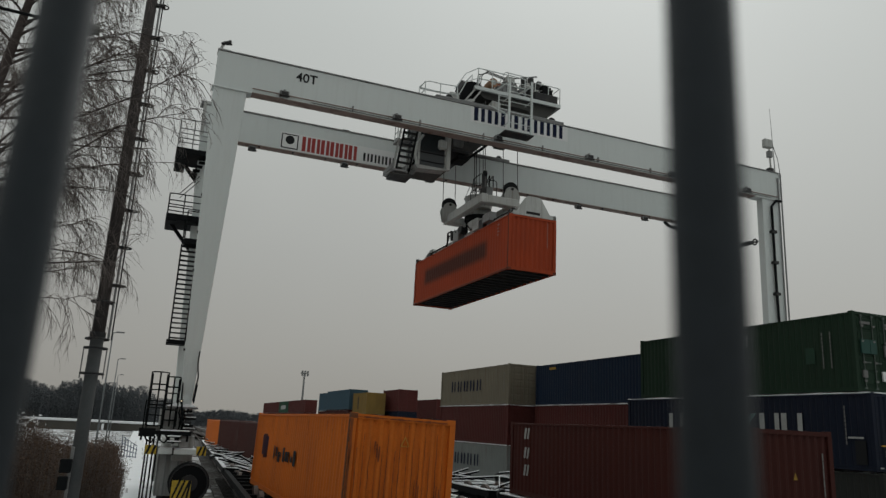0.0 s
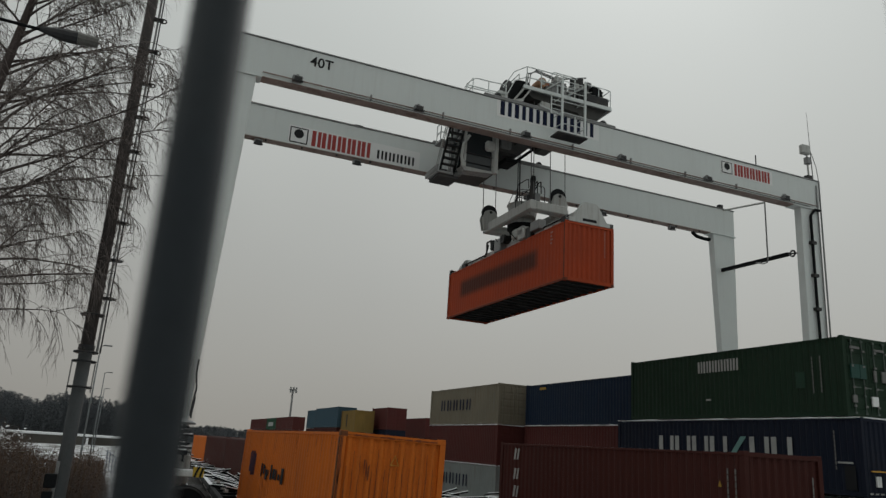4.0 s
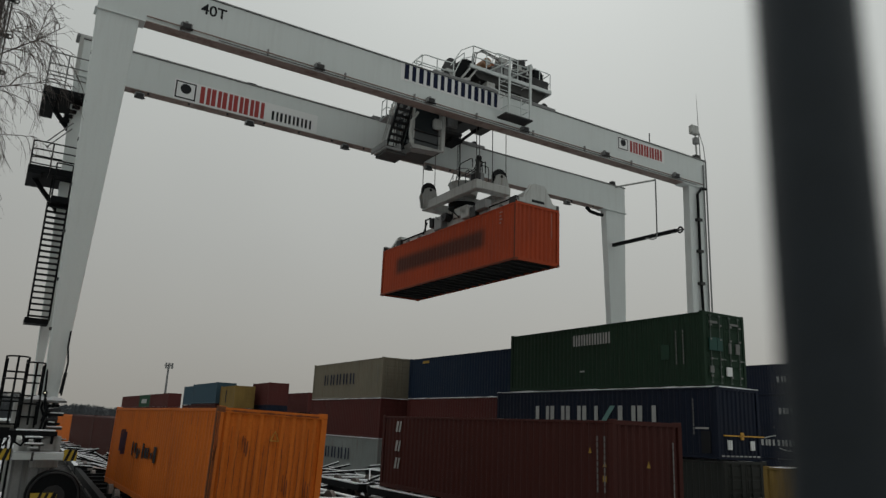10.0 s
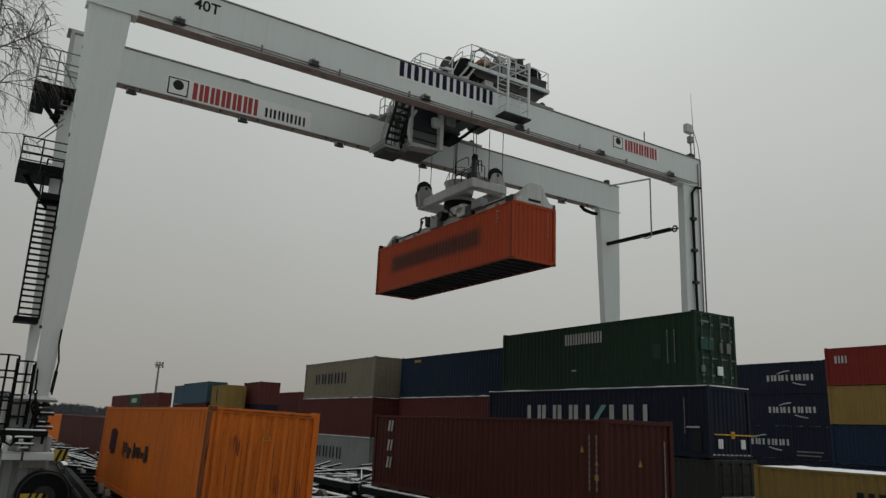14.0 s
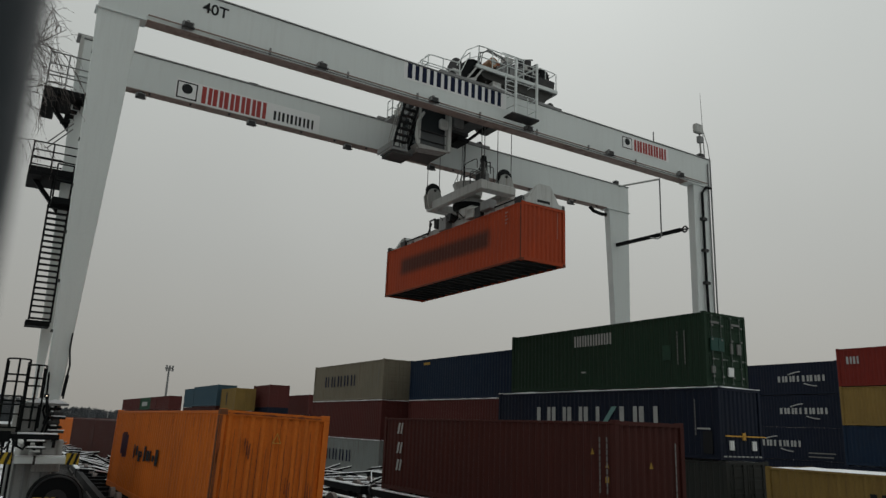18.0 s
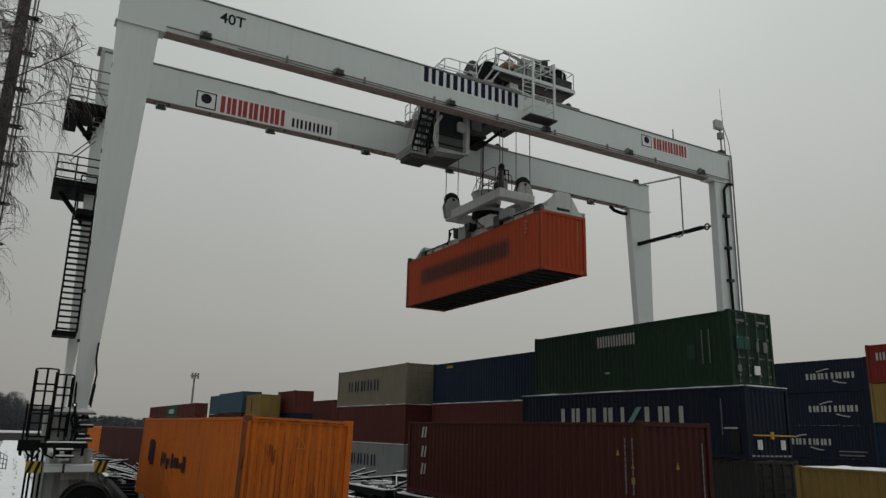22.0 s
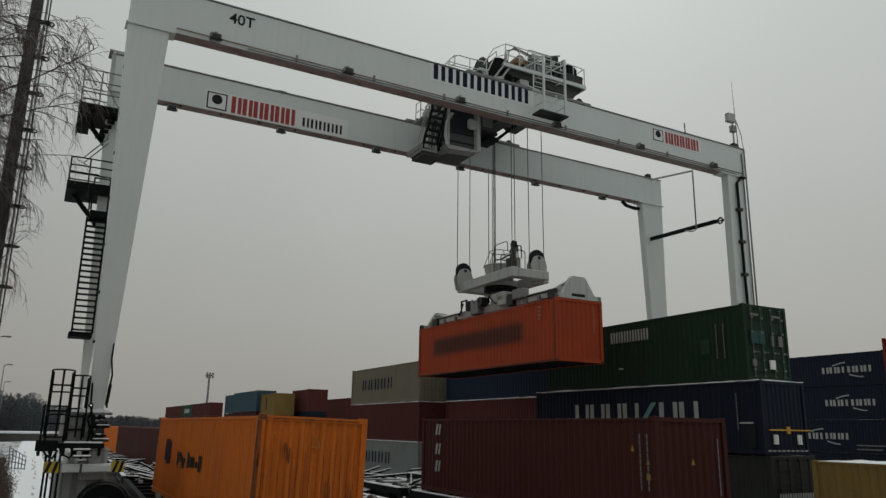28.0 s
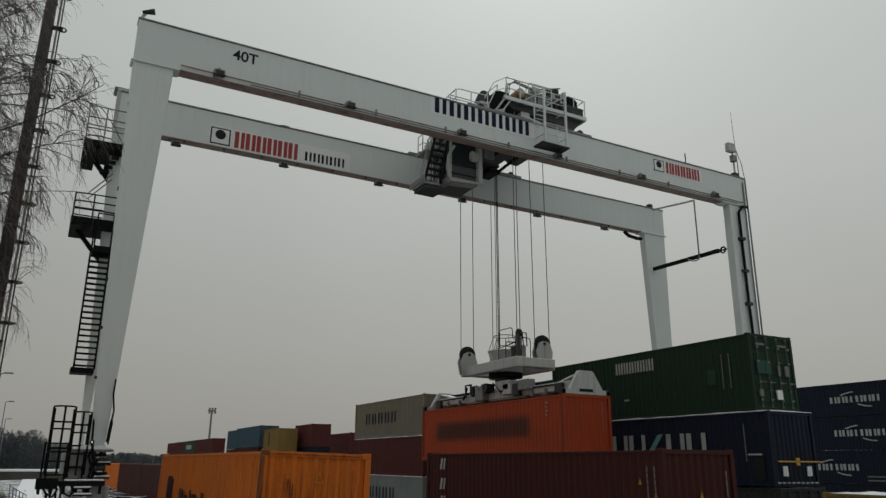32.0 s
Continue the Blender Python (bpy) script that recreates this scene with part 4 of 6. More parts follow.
# valve gear in dark tiers with snow on them, beside the leg foot
for i in range(6):
    z = 2.86 + 0.135 * i
    x0, x1 = 1.62 + 0.05 * (i % 2), 2.08 - 0.07 * (i % 3)
    part("valve_tier", box(B(), x0, x1, YF - 0.62 + 0.05 * i, YF - 0.1, z, z + 0.075, 0.012), BLACK if i % 2 else DARK, crane)
    part("snow_strip", box(B(), x0 + 0.03, x1 - 0.14 * (i % 3), YF - 0.61 + 0.05 * i, YF - 0.45 + 0.05 * i, z + 0.077, z + 0.105, 0.01), SNOW, crane)


def ladder(x0, x1, y0, y1, z0, z1, n, mat, stringer=0.05, tread=0.05):
    l = part("ladder", beam(B(), (x0, y0, z0), (x0, y1, z1), stringer, 0.09), mat, crane)
    part("stringer", beam(B(), (x1, y0, z0), (x1, y1, z1), stringer, 0.09), mat, l)
    for i in range(n):
        f = (i + 0.5) / n
        y, z = y0 + (y1 - y0) * f, z0 + (z1 - z0) * f
        part("rung", box(B(), x0, x1, y - tread, y + tread, z - 0.025, z + 0.025), mat, l)


ladder(0.36, 0.88, YF - 0.3, YF - 0.3, 2.6, 4.9, 3, BLACK)
ladder(0.93, 1.33, YF - 0.3, YF - 0.3, 2.9, 4.75, 3, BLACK)
for cx, r0, z0, z1 in ((0.62, 0.3, 2.98, 4.95), (1.13, 0.24, 2.98, 4.8)):
    for k in (0, 2, 4):
        a = math.pi + k * math.pi / 4
        part("cage_bar", tube(B(), (cx + r0 * math.cos(a), YF - 0.42 + 0.45 * math.sin(a), z0), (cx + r0 * math.cos(a), YF - 0.42 + 0.45 * math.sin(a), z1), 0.03), BLACK, crane)
    for k in range(3):
        z = z0 + (z1 - z0) * (k + 1) / 3
        part("cage_hoop", path(B(), [(cx + r0 * math.cos(math.pi + j * math.pi / 8), YF - 0.42 + 0.45 * math.sin(math.pi + j * math.pi / 8), z) for j in range(9)], 0.025), BLACK, crane)
part("hydraulic_hose", path(B(), [(1.94, YF - 0.06, 5.9), (1.93, YF - 0.06, 5.4), (2.0, YF - 0.1, 4.9), (1.95, YF - 0.12, 4.35), (1.95, YF - 0.15, 3.88)], 0.028), BLACK, crane)
part("hydraulic_hose", path(B(), [(1.5, YF - 0.35, 3.9), (1.52, YF - 0.45, 3.7), (1.6, YF - 0.45, 3.4), (1.52, YF - 0.42, 3.1)], 0.045), BLACK, crane)
cap = B()
prism(cap, [(0.93, 3.66), (0.99, 3.75), (1.12, 3.80), (1.3, 3.86), (1.42, 3.82), (1.6, 3.80), (1.72, 3.85), (1.85, 3.83), (2.05, 3.76), (2.14, 3.70), (2.1, 3.725), (0.98, 3.725)], YF - 0.43, YF + 0.02)
part("snow_cap", cap, SNOW, crane, "snow on the leg flange")
part("leg_flange", box(B(), 0.95, 2.12, YF - 0.4, YF + 0.5, 3.66, 3.722), GREY, crane)
for i in range(4):
    x = 1.5 + 0.1 * i
    part("hydraulic_hose", path(B(), [(x, YF - 0.22, 3.74), (x - 0.05, YF - 0.32, 3.5), (x + 0.06, YF - 0.4, 3.2), (x, YF - 0.38, 2.85)], 0.03), BLACK, crane)
railing(crane, [(0.25, YF + 0.3, 2.82), (0.25, YF + 1.3, 2.82), (0.9, YF + 1.3, 2.82)], 1.1, 0.025, BLACK)
part("hose_guard", tube(B(), (1.98, YF - 0.1, 4.6), (1.93, YF - 0.12, 3.95), 0.05, 10), BLACK, crane)

for k in range(2):
    part("leg_cable", path(B(), [(1.22 + 0.05 * k, YF + 0.3, 16.9), (1.3 + 0.04 * k, YF + 0.25, 12.0), (1.4 + 0.03 * k, YF + 0.2, 8.0), (1.46, YF + 0.15, 5.0), (1.5, YF - 0.1, 3.9)], 0.03), BLACK, crane)
for i in range(7):
    part("cable_clip", box(B(), 1.16 + 0.028 * i, 1.32 + 0.03 * i, YF + 0.1, YF + 0.32, 15.5 - 1.6 * i, 15.58 - 1.6 * i), DARK, crane)
lit = bpy.data.materials.new("lit_work_lamp")
lit.use_nodes = True
lit.node_tree.nodes["Principled BSDF"].inputs["Emission Color"].default_value = (1.0, 0.82, 0.55, 1)
lit.node_tree.nodes["Principled BSDF"].inputs["Emission Strength"].default_value = 1.1
wl_ob = part("work_lamp", box(B(), 1.42, 1.56, YF - 0.3, YF - 0.2, 3.88, 4.0, 0.02), DARK, crane, "small work lamp that is lit")
part("lamp_lens", tube(B(), (1.49, YF - 0.315, 3.94), (1.49, YF - 0.3, 3.94), 0.02, 10), lit, wl_ob, "glowing lamp lens")

# stair tower on the rear left leg
SY = 32.0
ladder(0.84, 1.55, SY - 0.95, SY - 0.55, 6.75, 11.4, 20, BLACK, stringer=0.07, tread=0.11)
for x in (0.86, 1.53):
    part("ladder_handrail", path(B(), [(x, SY - 0.62, 11.4), (x, SY - 0.55, 12.35), (x, SY - 0.35, 12.5), (x, SY + 0.1, 12.5)], 0.03), BLACK, crane)
part("stair_landing", box(B(), 0.74, 1.55, SY - 1.1, SY - 0.2, 6.58, 6.78, 0.01), BLACK, crane)
part("stair_landing", box(B(), 0.9, 1.6, SY - 1.1, SY - 0.25, 11.35, 11.6, 0.01), BLACK, crane)
railing(crane, [(0.92, SY - 1.05, 11.6), (1.5, SY - 1.05, 11.6)], 1.35, 0.03, BLACK)
for z0, xl, h in ((12.48, -0.05, 1.0), (15.85, -0.02, 1.5)):
    part("stair_platform", box(B(), xl, 1.7, SY - 0.9, SY + 1.2, z0, z0 + 0.28, 0.02), BLACK, crane, "black grating platform")
    part("platform_panel", box(B(), xl, xl + 0.5, SY - 0.92, SY + 1.22, z0 - (0.35 if z0 > 14 else 0.08), z0 + 0.1, 0.02), BLACK, crane)
    part("platform_brace", beam(B(), (0.2, SY, z0), (1.25, SY, z0 - 1.25), 0.2, 0.16), BLACK, crane)
    railing(crane, [(1.6, SY - 0.85, z0 + 0.28), (0.7, SY - 0.85, z0 + 0.28), (xl + 0.05, SY - 0.85, z0 + 0.28), (xl + 0.05, SY + 0.15, z0 + 0.28), (xl + 0.05, SY + 1.15, z0 + 0.28), (1.6, SY + 1.15, z0 + 0.28)], h, 0.028, BLACK if z0 < 15 else GREY, mids=2)
for z in (13.7, 13.95):
    part("stair_rail", tube(B(), (0.45, SY - 0.4, z), (1.25, SY - 0.4, z + 1.0), 0.025), GREY, crane)
for i in range(4):
    part("stair_tread", box(B(), 0.75 + 0.12 * i, 1.1 + 0.1 * i, SY - 0.5, SY + 0.1, 15.0 + 0.22 * i, 15.04 + 0.22 * i), BLACK, crane)
part("leg_head", box(B(), 0.98, 1.55, SY - 0.1, SY + 0.4, ZB, ZT + 0.2, 0.02), WHITE_DIRTY, crane)
part("duct_cap", box(B(), 0.85, 1.6, SY + 0.1, SY + 0.85, ZT + 0.2, ZT + 0.33, 0.02), GREY, crane)
part("duct_cap", box(B(), X0 - 0.02, X0 + 0.55, YF + 0.2, YF + 0.7, ZT + 0.05, ZT + 0.22, 0.03), WHITE_DIRTY, crane)
part("horn_bracket", beam(B(), (X0 + 0.02, YF + 0.4, ZT + 0.05), (X0 + 0.2, YF + 0.35, ZT + 0.5), 0.07, 0.1), WHITE_DIRTY, crane)
part("horn", tube(B(), (X0 + 0.1, YF + 0.35, ZT + 0.5), (X0 + 0.5, YF + 0.2, ZT + 0.56), 0.06, 10, 0.12), DARK, crane)

cover = B()
prism(cover, [(8.0, ZT), (8.9, ZT), (8.8, ZT + 0.1), (8.6, ZT + 0.17), (8.3, ZT + 0.17), (8.1, ZT + 0.1)], YR + 0.1, YR + 0.45)
part("cable_cover", cover, DARK, crane, "dark humped cable cover")
for i in range(16):
    part("flange_stud", box(B(), 3.9 + 1.75 * i, 3.98 + 1.75 * i, YR - 0.02, YR + 0.06, ZB - 0.12, ZB, 0.01), DARK, crane)

# right end: antenna, camera post, cable chain, tie bars
part("antenna", tube(B(), (32.85, YF + 0.2, ZT), (32.72, YF + 0.2, ZT + 4.2), 0.03, 6, 0.008), GREY, crane)
part("mast_post", tube(B(), (32.55, YF + 0.2, ZT), (32.5, YF + 0.2, ZT + 1.5), 0.05), WHITE_DIRTY, crane)
part("aerial_box", box(B(), 32.02, 32.62, YF, YF + 0.3, ZT + 1.55, ZT + 2.1, 0.05), WHITE_DIRTY, crane, "off-white aerial box")
part("junction_box", box(B(), 32.33, 32.62, YF + 0.05, YF + 0.3, ZT + 1.0, ZT + 1.4, 0.02), GREY, crane)
part("junction_box", box(B(), 32.25, 32.6, YF + 0.02, YF + 0.3, ZT + 0.05, ZT + 0.3, 0.02), DARK, crane)
part("wind_gauge", tube(B(), (28.92, YF + 0.4, ZT), (28.92, YF + 0.4, ZT + 0.85), 0.03), DARK, crane)
part("cable_hose", path(B(), [(32.9, YF - 0.05, ZB - 0.05), (32.45, YF - 0.1, ZB - 0.1), (32.1, YF - 0.1, ZB - 0.5), (32.1, YF - 0.1, 12.0), (32.15, YF - 0.1, 9.5), (32.15, YF - 0.1, 3.5)], 0.075, 8), BLACK, crane)
for z in (15.2, 13.4, 11.6, 9.8, 8.0):
    part("hose_clamp", box(B(), 31.95, 32.3, YF - 0.2, YF + 0.03, z - 0.08, z + 0.08), DARK, crane)
part("corner_pipe", tube(B(), (32.93, YF - 0.05, 3.5), (32.96, YF - 0.05, ZT), 0.045), GREY, crane)
part("corner_pipe", tube(B(), (32.72, YF - 0.05, 3.5), (32.74, YF - 0.05, ZT - 0.3), 0.035), GREY, crane)
part("cable_bend", path(B(), [(32.96, YF - 0.05, ZT), (32.9, YF, ZT + 0.9), (32.6, YF + 0.1, ZT + 2.0)], 0.02), GREY, crane)
part("tie_bar", beam(B(), (31.52, YF + 1.0, 14.72), (31.86, YR + 0.05, 14.93), 0.16, 0.2), BLACK, crane, "black tie bar between the legs")
part("tie_link", tube(B(), (31.62, YF + 0.3, 14.68), (31.52, YF + 1.0, 14.72), 0.045, 8), DARK, crane)
part("tie_ring", path(B(), [(31.56, YF + 0.75 + 0.16 * math.cos(k * math.pi / 8), 14.71 + 0.16 * math.sin(k * math.pi / 8)) for k in range(17)], 0.05), DARK, crane)
part("rod_hook", path(B(), [(31.3, YF + 2.2, 14.62), (31.3, YF + 2.25, 14.5), (31.28, YF + 2.5, 14.46), (31.26, YF + 3.0, 14.62)], 0.035), GREY, crane)
part("cable_bundle", path(B(), [(29.6, YR - 0.02, 16.98), (29.9, YR - 0.05, 16.75), (30.5, YR - 0.05, 16.68), (30.95, YR, 16.72)], 0.11, 8), BLACK, crane, "black cable bundle under the girder")
part("hanger_rod", tube(B(), (31.3, YF + 2.2, 18.0), (31.3, YF + 2.2, 14.6), 0.04), GREY, crane)
part("brace_pipe", tube(B(), (32.2, YR + 0.2, ZT), (31.3, YF + 2.2, 18.0), 0.06), WHITE_DIRTY, crane)
part("lamp_head", box(B(), 31.85, 32.15, YR, YR + 0.3, ZT + 0.05, ZT + 0.32, 0.03), DARK, crane)

# signs on the girders, lettering kept as plain bars
part("sign_board", box(B(), 13.12, 18.6, YF - 0.008, YF - 0.002, 18.05, 18.85), PLATE, crane, "white owner's board")
bars_word("letter_bar", "=======", 5.15, 0.7, NAVY, crane, pose(13.3, YF - 0.012, 18.14), gap=0.22, stroke=0.36)
text_mesh("load_limit", "40T", 0.60, INK, crane, pose(4.55, YF - 0.008, 18.21, 90), "black capacity lettering")
for x, w, y, z, h in ((6.12, 3.05, YR, 17.32, 0.82), (26.98, 2.45, YF, 18.02, 0.64)):
    k = h / 0.82
    part("sign_board", box(B(), x - 1.15 * k, x + (5.7 if y == YR else 2.6), y - 0.012, y - 0.002, z - 0.07, z + h + 0.07), PLATE, crane, "white maker's board")
    bars_word("letter_bar", "======", w, h, RED, crane, pose(x, y - 0.013, z), gap=0.1, stroke=0.4)
    e = part("maker_emblem", box(B(), x - 1.1 * k, x - 0.2 * k, y - 0.02, y - 0.013, z, z + h), INK, crane, "black framed emblem")
    part("emblem_field", box(B(), x - 1.04 * k, x - 0.26 * k, y - 0.024, y - 0.021, z + 0.06 * k, z + h - 0.06 * k), PLATE, e)
    part("emblem_disc", tube(B(), (x - 0.65 * k, y - 0.026, z + h * 0.6), (x - 0.65 * k, y - 0.03, z + h * 0.6), 0.24 * k, 16), INK, e)
bars_word("letter_bar", "=====", 2.1, 0.46, INK, crane, pose(9.5, YR - 0.013, 17.4), gap=0.22, stroke=0.33)

# ---- trolley ----
PAN = surface("oily_grey_steel", (0.048, 0.048, 0.045), 0.6, var=0.4, big=1.0, dirt=(0.02, 0.02, 0.02), amount=0.5)
trolley = thing("crane_trolley", "white hoist trolley with machinery deck, railings and driver's cabin", "crane trolley")


def tp(name, bm, mat, label=""):
    return part(name, bm, mat, trolley, label)


for y in (YF + 0.5, YR + 0.5):
    tp("end_carriage", box(B(), 15.2, 22.4, y - 0.12, y + 0.28, ZT + 0.2, ZT + 0.42, 0.03), GREY)
    for x in (15.9, 21.7):
        tp("trolley_wheel", tube(B(), (x, y - 0.08, ZT + 0.36), (x, y + 0.08, ZT + 0.36), 0.2, 16), DARK)
for x in (16.3, 18.6):
    tp("cross_beam", box(B(), x - 0.25, x + 0.25, YF + 0.7, YR + 0.3, ZT + 0.42, ZT + 0.9, 0.03), WHITE_DIRTY)
DZ = 20.35
F = YF + 0.85
tp("machinery_deck", box(B(), 17.35, 22.3, YF + 0.75, YR - 0.3, DZ - 0.12, DZ, 0.02), GREY)
bm = B()
prism(bm, [(17.45, DZ - 0.12), (18.0, DZ - 0.45), (20.5, DZ - 0.6), (20.9, DZ - 0.95), (21.5, DZ - 0.95), (22.2, DZ - 0.12)], YF + 0.9, YR - 0.5)
tp("deck_pan", bm, PAN, "grey stained pan under the deck")
tp("deck_edge", box(B(), 17.35, 22.35, YF + 0.66, YF + 0.74, DZ - 0.16, DZ + 0.03, 0.01), WHITE, "white toe board")
tp("deck_edge", box(B(), 22.31, 22.38, YF + 0.75, YR - 0.3, DZ - 0.16, DZ + 0.03, 0.01), WHITE)
tp("hoist_motor", tube(B(), (18.5, 26.5, DZ + 0.55), (18.5, 27.2, DZ + 0.55), 0.24, 20), surface("motor_ochre", (0.36, 0.2, 0.11), 0.5), "ochre painted motor")
tp("motor_cover", tube(B(), (18.5, 26.47, DZ + 0.55), (18.5, 26.5, DZ + 0.55), 0.15, 16), WHITE_DIRTY)
# rounded black hoods at the deck's end, on pale struts
dome = [(16.72, 19.5), (16.7, 20.0), (16.8, 20.35), (17.0, 20.58), (17.3, 20.68), (17.75, 20.66), (17.85, 20.5), (17.7, 20.2), (17.35, 19.95), (17.2, 19.5)]
bm = B()
prism(bm, dome, 26.5, 27.9)
tp("motor_hood", bm, BLACK, "black domed motor hood")
for x in (16.95, 17.3):
    tp("deck_strut", beam(B(), (x - 0.15, YF + 0.7, 19.35), (x + 0.5, YF + 0.75, DZ - 0.08), 0.08, 0.08), WHITE_DIRTY)
tp("deck_strut", beam(B(), (16.95, YF + 0.68, 19.4), (17.35, YF + 0.68, 19.55), 0.1, 0.14), WHITE_DIRTY)
# dark upright drums and a leaning cover at the deck's far end
for x, h in ((20.35, 1.25), (20.75, 1.35), (21.1, 1.15)):
    tp("cable_drum", tube(B(), (x, 26.7, DZ), (x, 26.7, DZ + h), 0.17, 14), DARK, "dark upright drum")
    tp("drum_collar", tube(B(), (x, 26.7, DZ + h * 0.55), (x, 26.7, DZ + h * 0.62), 0.19, 14), WHITE_DIRTY)
bm = B()
prism(bm, [(21.3, DZ), (22.1, DZ), (21.85, DZ + 0.95), (21.4, DZ + 1.1)], 26.45, 28.0)
tp("leaning_cover", bm, BLACK, "black leaning cover")
for k in range(3):
    tp("conduit", path(B(), [Vector((17.5 + 0.1 * k, 26.45, DZ)), Vector((17.6 + 0.1 * k, 26.45, DZ + 0.75)), Vector((18.1, 26.45, DZ + 0.95 + 0.06 * k)), Vector((19.1, 26.45, DZ + 0.8 + 0.06 * k)), Vector((19.2, 26.6, DZ))], 0.025), GREY)
for i, (x, z, w) in enumerate(((18.75, 0.2, 0.3), (19.25, 0.85, 0.5), (20.05, 0.3, 0.35), (20.35, 0.75, 0.3), (21.1, 1.0, 0.25), (21.6, 0.15, 0.4))):
    tp("valve_block", box(B(), x, x + w, 26.55, 27.0, DZ + z, DZ + z + 0.28, 0.03), WHITE_DIRTY if i % 2 else GREY)
for i in range(6):
    x = 18.9 + 0.55 * i
    tp("oil_pipe", path(B(), [(x, 26.5, DZ + 0.05), (x, 26.5, DZ + 0.5 + 0.1 * (i % 3)), (x + 0.4, 26.6, DZ + 0.75 + 0.1 * (i % 3)), (x + 0.5, 27.2, DZ + 0.8)], 0.03), DARK if i % 2 else GREY)
tp("hoist_drum", tube(B(), (17.6, 28.6, DZ + 0.62), (20.4, 28.6, DZ + 0.62), 0.55, 24), DARK, "black rope drum")
for x in (17.5, 20.5):
    tp("drum_flange", tube(B(), (x - 0.05, 28.6, DZ + 0.62), (x + 0.05, 28.6, DZ + 0.62), 0.7, 24), DARK)
tp("hoist_motor", tube(B(), (17.85, 27.6, DZ + 0.42), (18.9, 27.6, DZ + 0.42), 0.32, 18), BLACK)
tp("gearbox", box(B(), 19.0, 19.9, 26.5, 27.6, DZ, DZ + 0.75, 0.05), GREY)
tp("brake_disc", tube(B(), (18.95, 27.0, DZ + 0.55), (19.1, 27.0, DZ + 0.55), 0.33, 18), surface("red_lead_primer", (0.35, 0.1, 0.04), 0.5))
for i, (x, w, h) in enumerate(((20.6, 0.8, 1.15), (21.45, 0.7, 1.4), (22.0, 0.45, 1.0))):
    tp("electric_cabinet", box(B(), x, x + w, 27.2, 28.2 + 0.3 * i, DZ, DZ + h, 0.04), INK, "dark electric cabinet")
tp("resistor_box", box(B(), 19.7, 20.7, 27.4, 29.4, DZ, DZ + 0.95, 0.05), DARK)
tp("cable_tray", box(B(), 20.8, 22.2, 26.3, 27.1, DZ, DZ + 0.5, 0.05), DARK)
railing(trolley, [(19.1, F + 0.6, DZ + 0.1), (19.6, F + 0.6, DZ + 0.1), (20.8, F + 0.6, DZ + 0.1)], 1.5, 0.028, slope=True)
tp("service_crane_arm", beam(B(), (19.6, 27.3, DZ + 1.35), (21.3, 27.0, DZ + 1.75), 0.05, 0.06), GREY)
railing(trolley, [(17.6, F, DZ), (18.4, F, DZ), (19.3, F, DZ), (20.3, F, DZ)], 1.12, 0.028)
railing(trolley, [(20.9, F, DZ), (21.7, F, DZ), (22.4, F, DZ), (22.4, F + 1.6, DZ), (22.4, F + 3.2, DZ), (22.4, YR - 0.7, DZ)], 1.05, 0.025)
railing(trolley, [(17.6, F + 0.8, DZ), (17.6, F + 1.6, DZ), (17.6, F + 3.2, DZ), (17.6, YR - 0.7, DZ), (19.0, YR - 0.7, DZ), (21.0, YR - 0.7, DZ), (22.4, YR - 0.7, DZ)], 1.1, 0.025)
railing(trolley, [(14.4, F - 0.2, ZT + 0.25), (15.5, F - 0.2, ZT + 0.25), (16.4, F - 0.2, ZT + 0.3)], 0.9, 0.026, slope=True)
railing(trolley, [(14.7, F - 0.2, ZT + 0.25), (14.7, F + 0.7, ZT + 0.25), (16.6, F + 0.7, ZT + 0.3)], 0.85, 0.025)
tp("side_walkway", box(B(), 14.6, 17.0, F - 0.25, F + 0.75, ZT + 0.2, ZT + 0.26), GREY)
tp("sloped_rail", path(B(), [(16.3, F - 0.1, ZT + 1.1), (16.9, F, DZ + 0.65), (17.6, F, DZ + 1.12)], 0.024), WHITE)
tp("sloped_rail", path(B(), [(16.5, F - 0.1, ZT + 0.75), (16.95, F, DZ + 0.2), (17.6, F, DZ + 0.56)], 0.022), WHITE)
# maintenance cage before the front girder
CY = YF - 0.6
CX0, CX1 = 18.6, 19.83
tp("cage_platform", box(B(), 18.35, CX1 + 0.1, CY - 0.3, YF - 0.2, 17.5, 17.58, 0.01), DARK, "dark grating platform")
for x, z0, z1, w in ((18.02, 18.4, 19.4, 0.022), (CX0, 17.58, 20.35, 0.045), (19.3, 17.58, 18.5, 0.018), (CX1, 17.58, 20.45, 0.045)):
    tp("cage_post", box(B(), x - w, x + w, CY - 0.2 - w, CY - 0.2 + w, z0, z1), WHITE)
for z in (18.05, 18.6, 19.15, 19.7, 20.2):
    tp("cage_rail", tube(B(), (CX0, CY - 0.2, z), (CX1, CY - 0.2, z), 0.02), WHITE)
for x in (CX0, CX1):
    for z in (18.05, 18.6, 19.4):
        tp("cage_rail", tube(B(), (x, CY - 0.2, z), (x, YF - 0.1, z + 0.02), 0.02), WHITE)
for i in range(5):
    tp("cage_rung", tube(B(), (18.02, CY - 0.2, 18.45 + i * 0.22), (CX0, CY - 0.2, 18.45 + i * 0.22), 0.018), WHITE)
for x in (CX0, CX1):
    tp("cage_arm", beam(B(), (x, CY - 0.2, 20.2), (x, F, DZ + 0.1), 0.06, 0.06), WHITE)
tp("cage_strut", beam(B(), (17.85, YF - 0.05, 19.1), (18.35, CY - 0.2, 18.5), 0.05, 0.05), WHITE)
